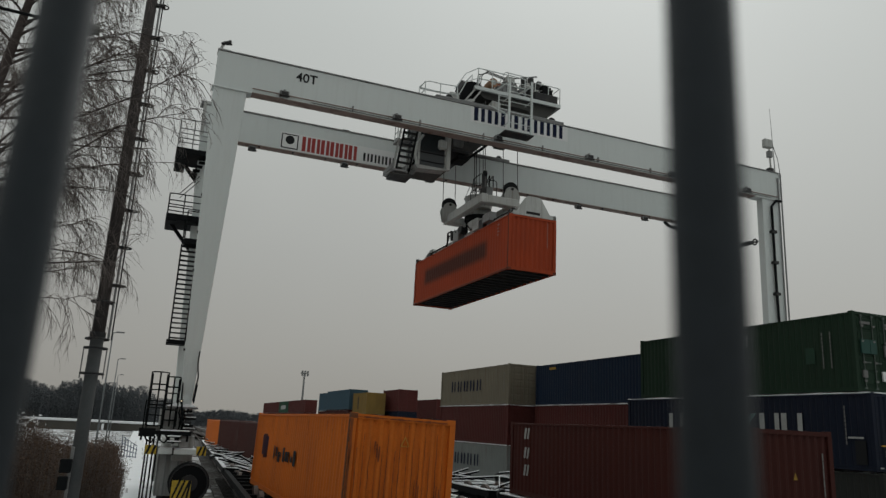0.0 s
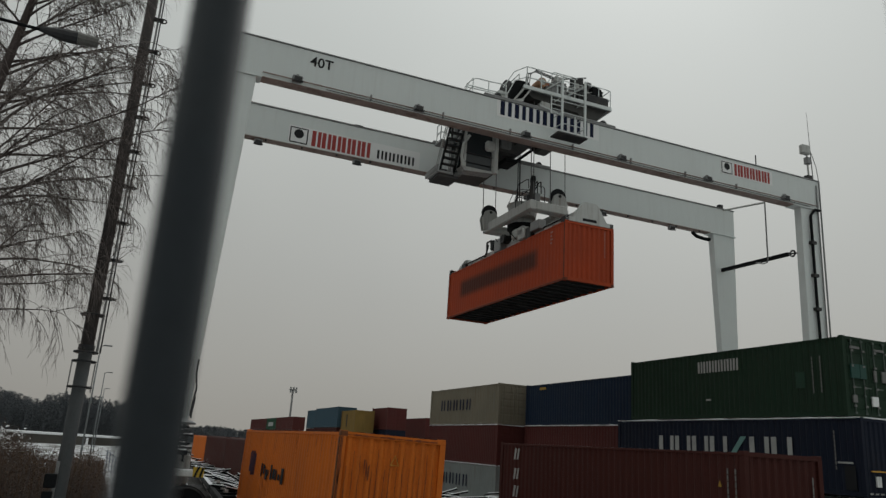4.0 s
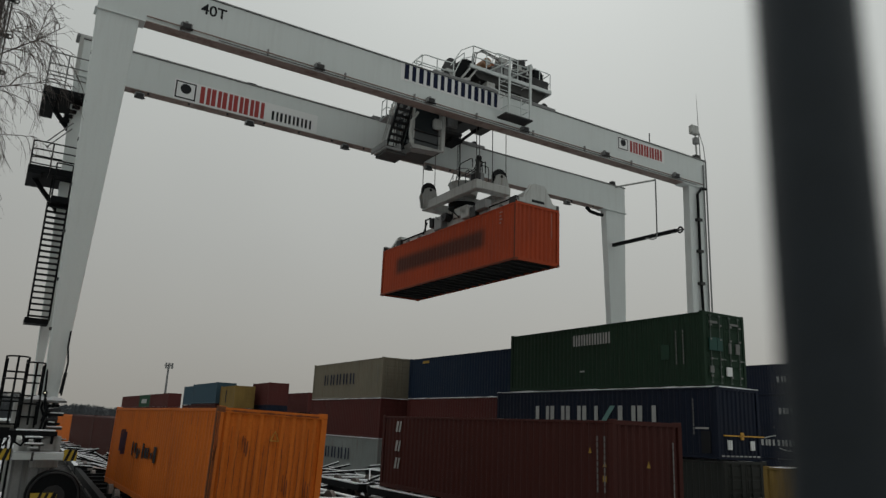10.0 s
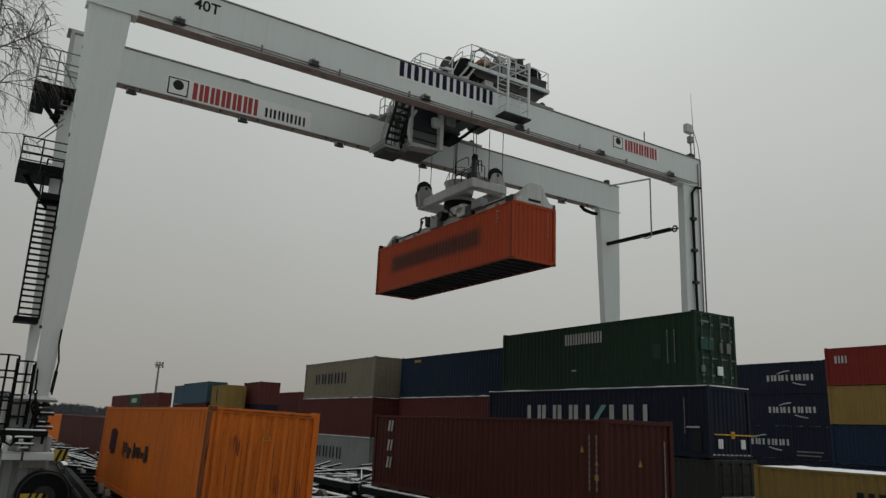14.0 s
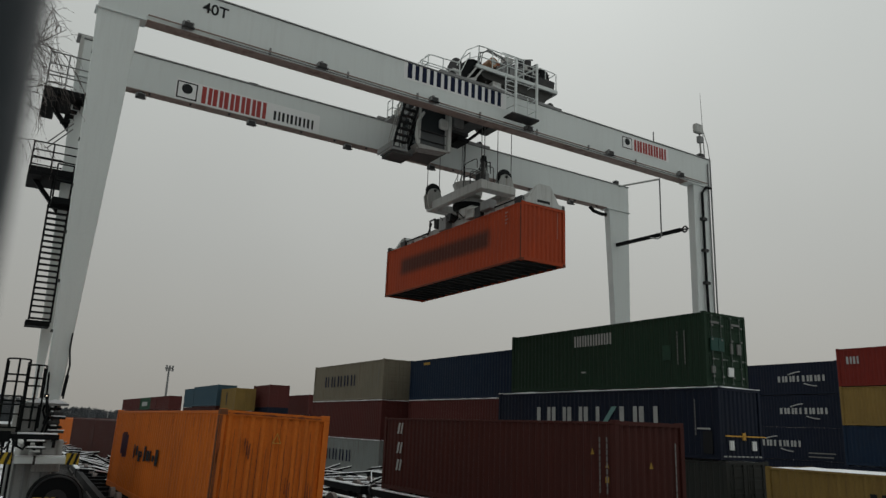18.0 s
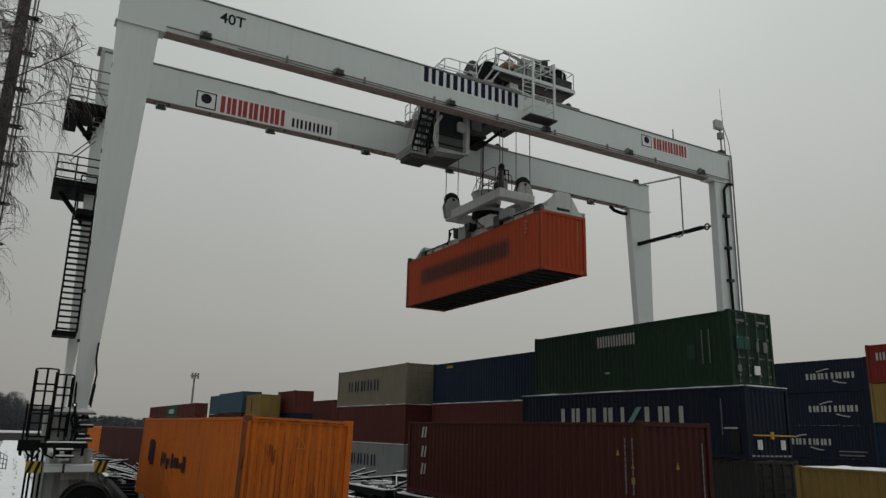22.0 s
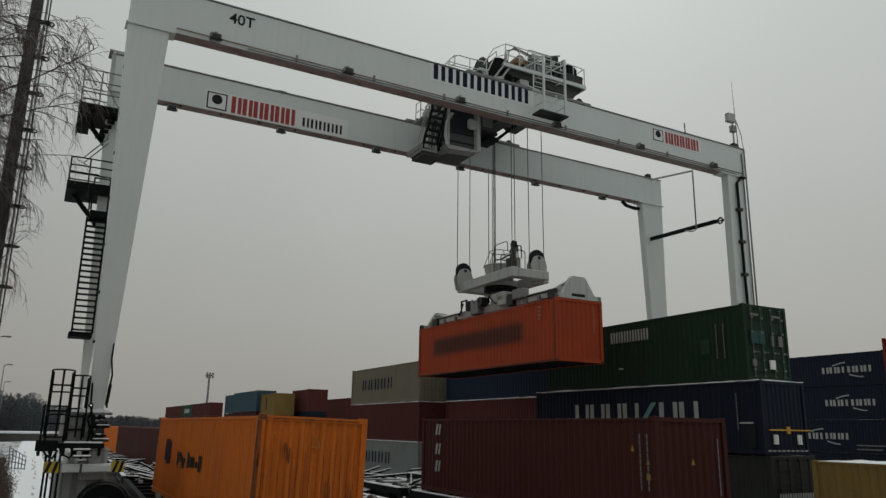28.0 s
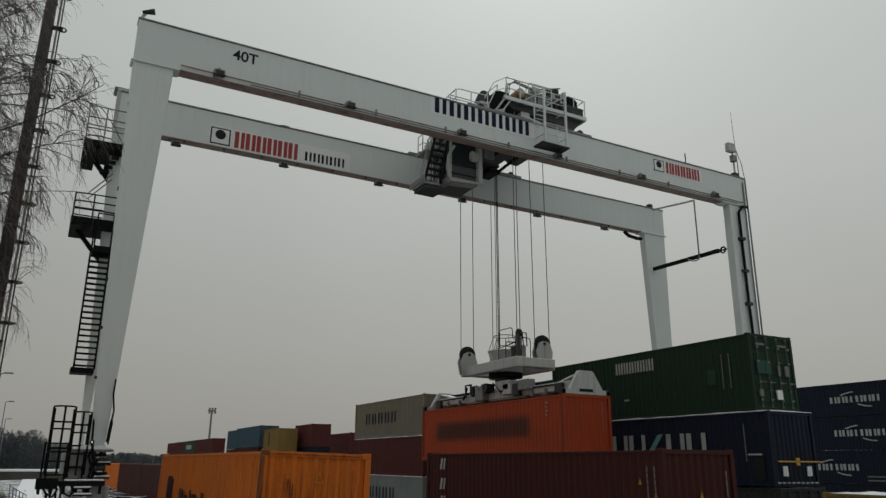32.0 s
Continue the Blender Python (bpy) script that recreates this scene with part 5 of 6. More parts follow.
# driver's cabin below the girders
CB = 15.8
cab = tp("cabin", box(B(), 14.75, 16.25, 26.9, 28.7, CB - 0.1, CB, 0.03), PAN)
for x in (14.8, 16.2):
    for y in (26.95, 28.65):
        part("cabin_post", box(B(), x - 0.05, x + 0.05, y - 0.05, y + 0.05, CB, CB + 1.9), WHITE_DIRTY, cab)
part("cabin_roof", box(B(), 14.7, 16.3, 26.85, 28.75, CB + 1.9, CB + 2.02, 0.03), GREY, cab)
for a in ((14.85, 16.15, 26.95, 26.98), (14.85, 16.15, 28.62, 28.65)):
    part("cabin_window", box(B(), *a, CB + 0.02, CB + 1.88), GLASS_DARK, cab, "dark tinted pane")
for a in ((14.78, 14.81), (16.19, 16.22)):
    part("cabin_window", box(B(), *a, 27.0, 28.6, CB + 0.02, CB + 1.88), GLASS_DARK, cab, "dark tinted pane")
part("control_box", box(B(), 15.75, 16.2, 26.68, 26.94, CB + 1.0, CB + 1.5, 0.08), WHITE_DIRTY, cab)
part("cabin_pillar", box(B(), 16.2, 16.42, 26.75, 26.95, CB - 0.05, CB + 1.75, 0.04), WHITE_DIRTY, cab)
part("cabin_pillar", path(B(), [(14.72, 26.85, CB - 0.2), (14.6, 26.85, CB + 0.5), (14.66, 26.85, CB + 1.1), (14.95, 26.85, CB + 1.6)], 0.07, 8), WHITE_DIRTY, cab)
bm = B()
prism(bm, [(14.7, CB - 0.22), (16.1, CB - 0.12), (16.3, CB - 0.02), (14.55, CB - 0.02)], 26.7, 27.3)
part("cabin_tray", bm, FOOTGREY, cab, "pale tray under the cabin")
part("window_bar", tube(B(), (14.8, 26.9, CB + 0.75), (16.2, 26.9, CB + 0.75), 0.025), DARK, cab)
part("window_bar", tube(B(), (14.8, 26.9, CB + 0.3), (16.2, 26.9, CB + 0.3), 0.02), DARK, cab)
part("cabin_seat", box(B(), 15.2, 15.8, 27.6, 28.2, CB, CB + 0.9, 0.08), INK, cab)
tp("cabin_platform", box(B(), 13.5, 14.3, 27.0, 28.2, CB - 0.44, CB - 0.32, 0.02), GREY, "pale landing below the cabin")
tp("platform_underside", box(B(), 13.6, 14.6, 27.1, 28.2, CB - 0.56, CB - 0.44), DARK)
for x in (13.5, 14.2, 14.7):
    tp("landing_bracket", box(B(), x, x + 0.08, 27.05, 28.5, CB - 0.3, CB - 0.05), GREY)
for x in (14.02, 14.7):
    tp("stair_stringer", beam(B(), (x, 28.2, CB - 0.3), (x, 26.75, CB + 2.3), 0.06, 0.16), BLACK, "black stair stringer")
for i in range(10):
    f = (i + 0.5) / 10
    tp("stair_tread", box(B(), 14.05, 14.67, 28.1 - 1.45 * f, 28.3 - 1.45 * f, CB - 0.33 + 2.6 * f, CB - 0.27 + 2.6 * f), DARK)
for x in (13.97, 14.75):
    tp("stair_handrail", path(B(), [(x, 28.3, CB - 0.3), (x, 28.3, CB + 0.55), (x, 26.95, CB + 2.9)], 0.025), WHITE_DIRTY)
    tp("stair_handrail", path(B(), [(x, 28.3, CB + 0.15), (x, 26.9, CB + 2.6)], 0.018), WHITE_DIRTY)
railing(trolley, [(14.15, 28.5, CB + 1.8), (14.65, 28.5, CB + 1.8), (14.65, 29.0, CB + 1.8)], 0.9, 0.025)
railing(trolley, [(14.15, 28.5, CB + 1.8), (14.15, 29.0, CB + 1.8)], 0.9, 0.025)
tp("upper_landing", box(B(), 14.1, 14.9, 28.3, 29.1, CB + 1.7, CB + 1.8), GREY)
for x, y in ((14.9, 27.1), (16.1, 27.1), (14.9, 28.5), (16.1, 28.5)):
    tp("cabin_hanger", box(B(), x - 0.08, x + 0.08, y - 0.08, y + 0.08, CB + 2.02, ZT + 0.6), GREY)
tp("cabin_backing", box(B(), 14.8, 16.4, 28.75, 28.9, CB, ZT + 0.3), DARK)
# hoist frame between the girders
tp("hoist_frame", box(B(), 16.4, 18.7, 27.0, 31.2, 18.0, 18.45, 0.03), DARK)
tp("hoist_frame_side", box(B(), 16.45, 16.75, 27.0, 31.2, 17.0, 18.0, 0.03), PAN)
tp("frame_strut", beam(B(), (17.45, 27.1, 16.68), (18.85, 27.1, 17.95), 0.13, 0.14), BLACK)
tp("strut_foot", box(B(), 16.9, 17.55, 27.0, 28.0, 16.6, 16.8, 0.03), BLACK)
tp("frame_strut", beam(B(), (17.5, 30.2, 17.2), (18.7, 30.2, 18.2), 0.14, 0.16), DARK)
tp("frame_bottom", box(B(), 16.5, 17.5, 27.0, 29.6, 16.9, 17.05, 0.02), DARK)
tp("sheave_box", box(B(), 17.6, 18.75, 26.9, 27.6, 17.75, 18.3, 0.04), DARK)
tp("hanger_plate", box(B(), 16.7, 17.15, 30.2, 30.5, 17.2, 18.0, 0.02), WHITE_DIRTY)
tp("control_panel", box(B(), 16.55, 17.1, 26.8, 26.95, 17.15, 17.7, 0.02), GREY)

# ---- spreader, about the middle of the container's roof ----
spreader = thing("spreader", "pale grey telescopic container spreader with head block and rope sheaves", "spreader")


HEAD = 0.47  # lift of the head block above the frame


def sp(name, bm, mat, label="", parent=None):
    return part(name, bm, mat, parent or spreader, label)


HUMP = surface("scuffed_spreader_paint", (0.47, 0.485, 0.47), 0.55, var=0.12, big=1.0, dirt=(0.22, 0.2, 0.18), amount=0.4, streak=True)
sp("main_frame", box(B(), -0.55, 0.55, -2.6, 2.6, 0.10, 0.52, 0.03), GREY)
for s in (-1, 1):
    sp("telescopic_beam", box(B(), s * 0.42 - 0.16, s * 0.42 + 0.16, -5.8, 5.8, 0.2, 0.56, 0.02), WHITE_DIRTY)
    bm = B()
    prism(bm, [(-1.2, 0.0), (1.2, 0.0), (1.2, 0.17), (0.86, 0.2), (0.44, 0.86), (0.34, 0.95), (-0.28, 0.95), (-0.38, 0.86), (-0.78, 0.2), (-1.2, 0.17)], s * 5.98 - 0.1, s * 5.98 + 0.1)
    sp("end_beam", bm, HUMP, "off-white humped end beam")
    sp("beam_slot", box(B(), -0.35, 0.35, s * 6.08 - 0.006, s * 6.08 + 0.006, 0.1, 0.22), INK)
    sp("gusset", beam(B(), (0, s * 5.9, 0.86), (0, s * 4.1, 0.5), 0.5, 0.06), WHITE)
    for t in (-1, 1):
        sp("twist_lock", box(B(), t * 1.12 - 0.1, t * 1.12 + 0.1, s * 5.98 - 0.1, s * 5.98 + 0.1, -0.1, 0.2, 0.02), DARK)
for y in (-4.2, -3.2, 3.1, 4.3):
    sp("beam_brace", box(B(), -0.7, 0.7, y - 0.08, y + 0.08, 0.12, 0.36, 0.01), GREY)
for y in (-5.2, 5.2):
    sp("stop_block", box(B(), -0.75, -0.6, y - 0.25, y + 0.25, 0.1, 0.5, 0.02), DARK)
sp("valve_box", box(B(), -0.8, -0.45, -2.4, -1.9, 0.2, 0.75, 0.03), DARK)
sp("hydraulic_pipe", path(B(), [(-0.62, -5.4, 0.47), (-0.62, -2.5, 0.47), (-0.7, -2.2, 0.6)], 0.03), BLACK)
sp("hydraulic_pipe", path(B(), [(-0.62, 5.4, 0.47), (-0.62, 2.7, 0.47), (-0.7, 2.3, 0.7)], 0.03), BLACK)
sp("motor", tube(B(), (-0.55, 0.2, 0.72), (-0.95, 0.2, 0.72), 0.22, 16), DARK)
sp("slew_ring", tube(B(), (0, -0.2, 0.5), (0, -0.2, 1.2), 0.5, 20), DARK)
sp("slew_flange", tube(B(), (0, -0.2, 1.2), (0, -0.2, 0.95 + HEAD), 0.8, 24), BLACK, "black slewing flange")
sp("hydraulic_box", box(B(), -0.85, -0.2, -1.7, -0.6, 0.5, 0.95, 0.04), WHITE_DIRTY)
sp("hydraulic_box", box(B(), -0.95, -0.55, 0.4, 1.1, 0.15, 0.85, 0.04), GREY)
sp("hose_guard", path(B(), [(-0.8, 1.7, 0.5), (-0.8, 1.7, 1.0), (-0.8, 2.2, 1.0), (-0.8, 2.2, 0.4)], 0.05), DARK)
sp("hose", path(B(), [(-0.7, 2.2, 0.9), (-0.75, 2.35, 0.5), (-0.7, 2.6, 0.35), (-0.6, 2.8, 0.45)], 0.04), BLACK)
sp("junction_box", box(B(), -0.9, -0.5, -3.3, -2.5, 0.4, 0.85, 0.03), GREY)
sp("junction_box", box(B(), -0.85, -0.4, -1.9, -1.2, 0.3, 0.8, 0.03), WHITE_DIRTY)
sp("pump_unit", box(B(), -0.95, -0.6, 1.2, 1.5, 0.4, 0.9, 0.03), INK)
for i in range(4):
    sp("hose", path(B(), [(-0.8, -1.0 + 0.5 * i, 0.45), (-0.95, -0.8 + 0.5 * i, 0.7), (-0.9, -0.5 + 0.5 * i, 0.9), (-0.7, -0.3 + 0.5 * i, 0.6)], 0.028), BLACK)
head = sp("head_block", box(B(), -1.2, -0.85, -3.0, 2.0, 0.92, 1.38, 0.03), WHITE_DIRTY)
part("block_beam", box(B(), 0.85, 1.2, -2.5, 2.6, 0.92, 1.38, 0.03), WHITE_DIRTY, head)
for y in (-2.7, -0.2, 1.8):
    part("block_cross", box(B(), -0.85, 0.85, y - 0.28, y + 0.28, 0.95, 1.35, 0.03), WHITE_DIRTY, head)
part("cable_basket", tube(B(), (-0.1, -0.3, 1.35), (-0.1, -0.3, 1.95), 0.66, 24, 0.78), WHITE_DIRTY, head, "off-white cable basket")
part("basket_rim", path(B(), [(-0.1 + 0.79 * math.cos(k * math.pi / 10), -0.3 + 0.79 * math.sin(k * math.pi / 10), 1.95) for k in range(21)], 0.035), WHITE_DIRTY, head)
for i in range(7):
    a = i * math.pi / 3.5
    part("basket_bar", tube(B(), (-0.1 + 0.78 * math.cos(a), -0.3 + 0.78 * math.sin(a), 1.95), (-0.1 + 0.5 * math.cos(a), -0.3 + 0.5 * math.sin(a), 2.7), 0.018), GREY, head)
part("basket_ring", path(B(), [(-0.1 + 0.5 * math.cos(k * math.pi / 8), -0.3 + 0.5 * math.sin(k * math.pi / 8), 2.7) for k in range(17)], 0.02), GREY, head)
part("control_cabinet", box(B(), -0.8, -0.3, -2.4, -1.85, 1.38, 2.0, 0.04), GREY, head, "grey control cabinet")
part("cabinet_door", box(B(), -0.815, -0.8, -2.32, -1.95, 1.48, 1.92), DARK, head)
for i, y in enumerate((-2.5, -1.7, -1.1)):
    part("guard_hoop", path(B(), rounded([Vector(p) for p in ((-0.95, y, 1.38), (-0.95, y, 2.3 - 0.1 * i), (-0.15, y, 2.3 - 0.1 * i), (-0.15, y, 1.38))], 0.15), 0.022), DARK, head)
part("guard_bar", tube(B(), (-0.95, -2.5, 2.05), (-0.95, -1.1, 1.95), 0.02), DARK, head)
part("guard_bar", tube(B(), (-0.55, -2.5, 2.28), (-0.55, -1.1, 2.1), 0.02), DARK, head)
part("cabinet_post", box(B(), -1.1, -0.92, -2.97, -2.76, 1.38, 2.35, 0.02), DARK, head)
part("post_sheave", tube(B(), (-1.06, -2.86, 2.4), (-0.96, -2.86, 2.4), 0.2, 16), INK, head, "small black guide sheave")
for i in range(3):
    part("cable_loop", path(B(), [(-0.8 + 0.2 * i, -2.6, 1.9), (-0.8 + 0.2 * i, -2.55, 2.5), (-0.6 + 0.15 * i, -2.2, 2.6), (-0.4 + 0.1 * i, -1.6, 2.4)], 0.025), BLACK, head)
head.location = (0, 0, HEAD)
path_rail = path(B(), rounded([Vector(p) for p in ((-0.7, -1.9, 2.35), (-0.7, -1.9, 2.85), (-0.7, -0.75, 2.85), (-0.7, -0.75, 2.0))], 0.2), 0.02)
part("head_rail", path_rail, BLACK, head)


def sheave(x, y, turned, rise=0.0):
    """A rope sheave between two cheek plates on the head block."""
    sh = part("sheave", B(), INK, head, "dark rope sheave")
    bm = bmesh.new()
    tube(bm, (-0.08, 0, 1.86 + rise), (0.08, 0, 1.86 + rise), 0.42, 28)
    bm.to_mesh(sh.data)
    bm.free()
    turn = Matrix.Rotation(math.pi / 2 if turned else 0.0, 4, "Z")
    sh.matrix_basis = Matrix.Translation((x, y, 0)) @ turn
    for d in (-0.16, 0.16):
        bm = B()
        prof = [(math.cos(math.pi * k / 10) * 0.37, 1.72 + rise + math.sin(math.pi * k / 10) * 0.26) for k in range(11)]
        prism(bm, prof + [(-0.46, 1.5 + rise), (-0.34, 0.95 + rise * 0.4), (0.34, 0.95 + rise * 0.4), (0.46, 1.5 + rise)], -0.03, 0.03)
        bmesh.ops.transform(bm, matrix=Matrix.Translation((d, 0, 0)) @ Matrix.Rotation(math.pi / 2, 4, "Z"), verts=list(bm.verts))
        part("sheave_cheek", bm, WHITE_DIRTY, sh)
    part("sheave_pin", tube(B(), (-0.22, 0, 1.86 + rise), (0.22, 0, 1.86 + rise), 0.08, 10), DARK, sh)


sheave(-1.05, 1.6, True, 0.1)
sheave(0.98, -1.85, True, 0.34)
sheave(1.02, 2.3, False)

# ---- hoist ropes: sections that slide past one another ----
ROPES = []
SEG = 2.9
for x, y, ex, ey in ((-1.05, 1.6, 0.36, 0.0), (0.98, -1.85, 0.42, 0.0), (1.02, 2.3, 0.0, 0.2), (-1.02, -2.86, 0.0, 0.12)):
    for d in (-1, 1):
        r = thing("hoist_rope", "steel hoist rope between trolley and spreader", "rope", "hoist ropes")
        segs = [part("rope_section", tube(B(), (0, 0, 0), (0, 0, -SEG), 0.02, 6), ROPE, r) for k in range(5)]
        ROPES.append((r, segs, x + d * ex, y + d * ey))
for dx, dy in ((-0.3, -0.1), (-0.1, 0.1)):
    r = thing("power_cable", "black power cable hanging into the spreader's basket", "cable")
    segs = [part("cable_section", tube(B(), (0, 0, 0), (0, 0, -SEG), 0.022, 6), BLACK, r) for k in range(5)]
    ROPES.append((r, segs, dx, dy))


# ---- fence in front of the viewer ----
def fence():
    f = thing("bar_fence", "dark weathered steel fence of upright round bars", "fence")
    a = Vector((math.cos(radians(35)), -math.sin(radians(35)), 0))
    n = Vector((a.y, -a.x, 0))
    for i in range(-14, 17):
        p = a * (0.15 * i - 0.095)
        part("fence_bar", tube(B(), (p.x, p.y, 1.4), (p.x, p.y, 4.6), 0.0066, 16), BAR, f, smooth=True)
    for z in (2.1, 4.5):
        p, q = a * -2.3, a * 2.4
        part("fence_rail", beam(B(), (p.x, p.y, z), (q.x, q.y, z), 0.012, 0.04), BAR, f)
    for u in (-2.35, 2.45):
        p = a * u
        part("fence_post", box(B(), p.x - 0.03, p.x + 0.03, p.y - 0.03, p.y + 0.03, 0.3, 4.65), BAR, f)


fence()


# ---- rail tracks and wagons ----
def track(x, y0, y1, skew=0.0):
    t = tagged(part("railway_track", box(B(), x - 1.6, x + 1.6, y0, y1, -0.05, 0.10), surface("track_ballast", (0.045, 0.04, 0.036), 0.95, var=0.5, big=2, fine=14, dirt=(0.7, 0.72, 0.75), amount=0.22, bump=1.0, dist=0.06)), "railway track on snowy ballast", "railway track", kind="structure")
    for s in (-0.75, 0.75):
        part("rail", box(B(), x + s - 0.035, x + s + 0.035, y0, y1, 0.2, 0.34), RAILSTEEL, t)
    me = shared(("sleeper",), lambda: box(B(), -1.25, 1.25, -0.12, 0.12, 0.05, 0.2))
    for i in range(60):
        s = part("sleeper", me, TIMBER, t)
        s.location = (x, 6 + i * 0.62, 0)
    if skew:
        t.matrix_world = pose(4.05, 15.5, 0, 0, 0, -skew) @ pose(-x, -15.5, 0)


def wagon(x, y, L=13.4, skew=0.0, bare=(0, 99), capped=True, label="dark flat container wagon with snow on its frame"):
    w = thing("flat_wagon", label, "rail wagon", "flat wagons on the tracks", pose(x, y, 0, 0, 0, -skew))
    for s in (-1, 1):
        part("side_sill", box(B(), s * 1.15 - 0.09, s * 1.15 + 0.09, 0, L, 0.86, 1.09), BLACK, w)
        if capped:
            part("snow_ridge", box(B(), s * 1.15 - 0.09, s * 1.15 + 0.09, 0.02, L - 0.02, 1.094, 1.15, 0.015), SNOW, w)
        part("truss_rod", path(B(), [(s * 1.1, 2.6, 0.86), (s * 1.1, L * 0.35, 0.55), (s * 1.1, L * 0.65, 0.55), (s * 1.1, L - 2.6, 0.86)], 0.04), BLACK, w)
    part("centre_sill", box(B(), -0.25, 0.25, -0.3, L + 0.3, 0.75, 1.07), BLACK, w)
    for i in range(9):
        y0 = 0.15 + i * (L - 0.3) / 8
        c = part("cross_bearer", box(B(), -1.06, 1.06, y0 - 0.09, y0 + 0.09, 0.88, 1.09), BLACK, w)
        if not capped:
            continue
        part("snow_ridge", box(B(), -1.05, 1.05, y0 - 0.09, y0 + 0.09, 1.094, 1.14 + 0.015 * (i % 3), 0.015), SNOW, c)
    for i in range(6):
        y0 = 0.4 + i * (L - 0.8) / 6
        for s in (-1, 1):
            d = part("diagonal_brace", beam(B(), (-s * 1.0, y0, 0.95), (s * 1.0, y0 + L / 6.5, 0.95), 0.1, 0.1), BLACK, w)
            if capped:
                part("snow_ridge", beam(B(), (-s * 1.0, y0, 1.025), (s * 1.0, y0 + L / 6.5, 1.025), 0.05, 0.1), SNOW, d)
    rnd = random.Random(int(x * 10 + y))
    for i in range(26 if skew else 14):
        y0, a, l = rnd.uniform(0.3, L - 0.3), rnd.uniform(-1.2, 1.2), rnd.uniform(0.5, 1.3)
        if not bare[0] < y0 < bare[1]:
            continue
        cx, z, rise = rnd.uniform(-0.6, 0.6), rnd.uniform(1.15, 1.4), rnd.uniform(-0.28, 0.28)
        p = Vector((cx - l * math.cos(a), y0 - l * math.sin(a), z - rise))
        q = Vector((cx + l * math.cos(a), y0 + l * math.sin(a), z + rise))
        d = part("lashing_rod", beam(B(), p, q, 0.05, 0.07), BLACK, w)
        up = Vector((0, 0, 0.042))
        part("snow_ridge", tube(B(), p + up, q + up, 0.027, 6), SNOW, d)
    for yb in (2.2, L - 2.2):
        for s in (-1, 1):
            part("bogie_frame", box(B(), s * 0.98 - 0.06, s * 0.98 + 0.06, yb - 1.3, yb + 1.3, 0.55, 0.8, 0.03), BLACK, w)
            for d in (-0.9, 0.9):
                wh = part("wheel", tube(B(), (s * 0.68, yb + d, 0.8), (s * 0.82, yb + d, 0.8), 0.46, 20), RAILSTEEL, w)
                part("axle_box", box(B(), s * 0.98 - 0.16, s * 0.98 + 0.16, yb + d - 0.14, yb + d + 0.14, 0.66, 0.94, 0.03), BLACK, wh)
    for e, d in ((0, -1), (L, 1)):
        for s in (-0.87, 0.87):
            b = part("buffer", tube(B(), (s, e, 1.0), (s, e + d * 0.5, 1.0), 0.09, 12), BLACK, w)
            part("buffer_head", tube(B(), (s, e + d * 0.5, 1.0), (s, e + d * 0.56, 1.0), 0.22, 18), DARK, b)
        part("headstock", box(B(), -1.25, 1.25, e - 0.08, e + 0.08, 0.8, 1.12), BLACK, w)


track(5.5, 4, 260, 2.7)
track(9.4, 2, 260)
track(14.25, -1, 260)
track(19.1, -4, 260)
wagon(3.72, 8.6, skew=2.7, bare=(0, 0), capped=False)
wagon(4.39, 22.7, skew=2.7, bare=(7.0, 99), capped=False)
wagon(5.06, 36.8, skew=2.7)
wagon(5.72, 50.9, skew=2.7)
wagon(6.39, 65.0, skew=2.7)
wagon(9.4, 22.0)
wagon(9.4, 36.5)
wagon(9.4, 51.0)
wagon(14.25, 12.8, bare=(0, 0))
wagon(14.25, 27.2)
wagon(14.25, 41.6)
wagon(19.1, 23.0)


# ---- the tall mast ----
def mast(x, y):
    m = thing("floodlight_mast", "tall dark grey-brown tubular mast with climbing rungs and hoops", "mast", at=pose(x, y, 0))
    part("lower_tube", tube(B(), (0, 0, 0.4), (0, 0, 4.9), 0.13, 20, 0.125), MASTGREY, m, "dark grey lower tube", smooth=True)
    part("upper_tube", tube(B(), (0, 0, 4.9), (0, 0, 17), 0.125, 20, 0.105), BROWN_STEEL, m, "rust-brown upper tube", smooth=True)
    part("tube_joint", tube(B(), (0, 0, 4.84), (0, 0, 4.94), 0.15, 18), DARK, m)
    for z in (4.12, 4.62, 4.8, 5.55):
        part("collar", path(B(), [(0.21 * math.cos(k * math.pi / 8), 0.21 * math.sin(k * math.pi / 8), z) for k in range(17)], 0.022), DARK, m)
    for s in (-0.21, 0.21):
        part("collar_bar", tube(B(), (s, -0.02, 4.02), (s, -0.02, 4.64), 0.012), GREY, m)
    part("cable_pipe", tube(B(), (0.2, -0.05, 4.8), (0.18, -0.05, 17), 0.022), GREY, m)
    part("cable_pipe", tube(B(), (0.26, -0.02, 4.8), (0.23, -0.02, 17), 0.014), DARK, m)
    for i in range(14):
        z = 5.9 + i * 0.8
        r = part("rung_bracket", box(B(), 0.1, 0.3, -0.1, 0.0, z - 0.03, z + 0.03), DARK, m)
        part("rung_hoop", path(B(), [(0.28 + 0.09 * math.cos(a), -0.05 + 0.1 * math.sin(a), z) for a in [k * math.pi / 4 for k in range(9)]], 0.015), DARK, r)


MASTGREY = surface("weathered_mast_paint", (0.050, 0.055, 0.058), 0.7, 0.0, var=0.25, big=2, fine=40, dirt=(0.09, 0.085, 0.08), amount=0.3)
mast(-1.08, 16.0)


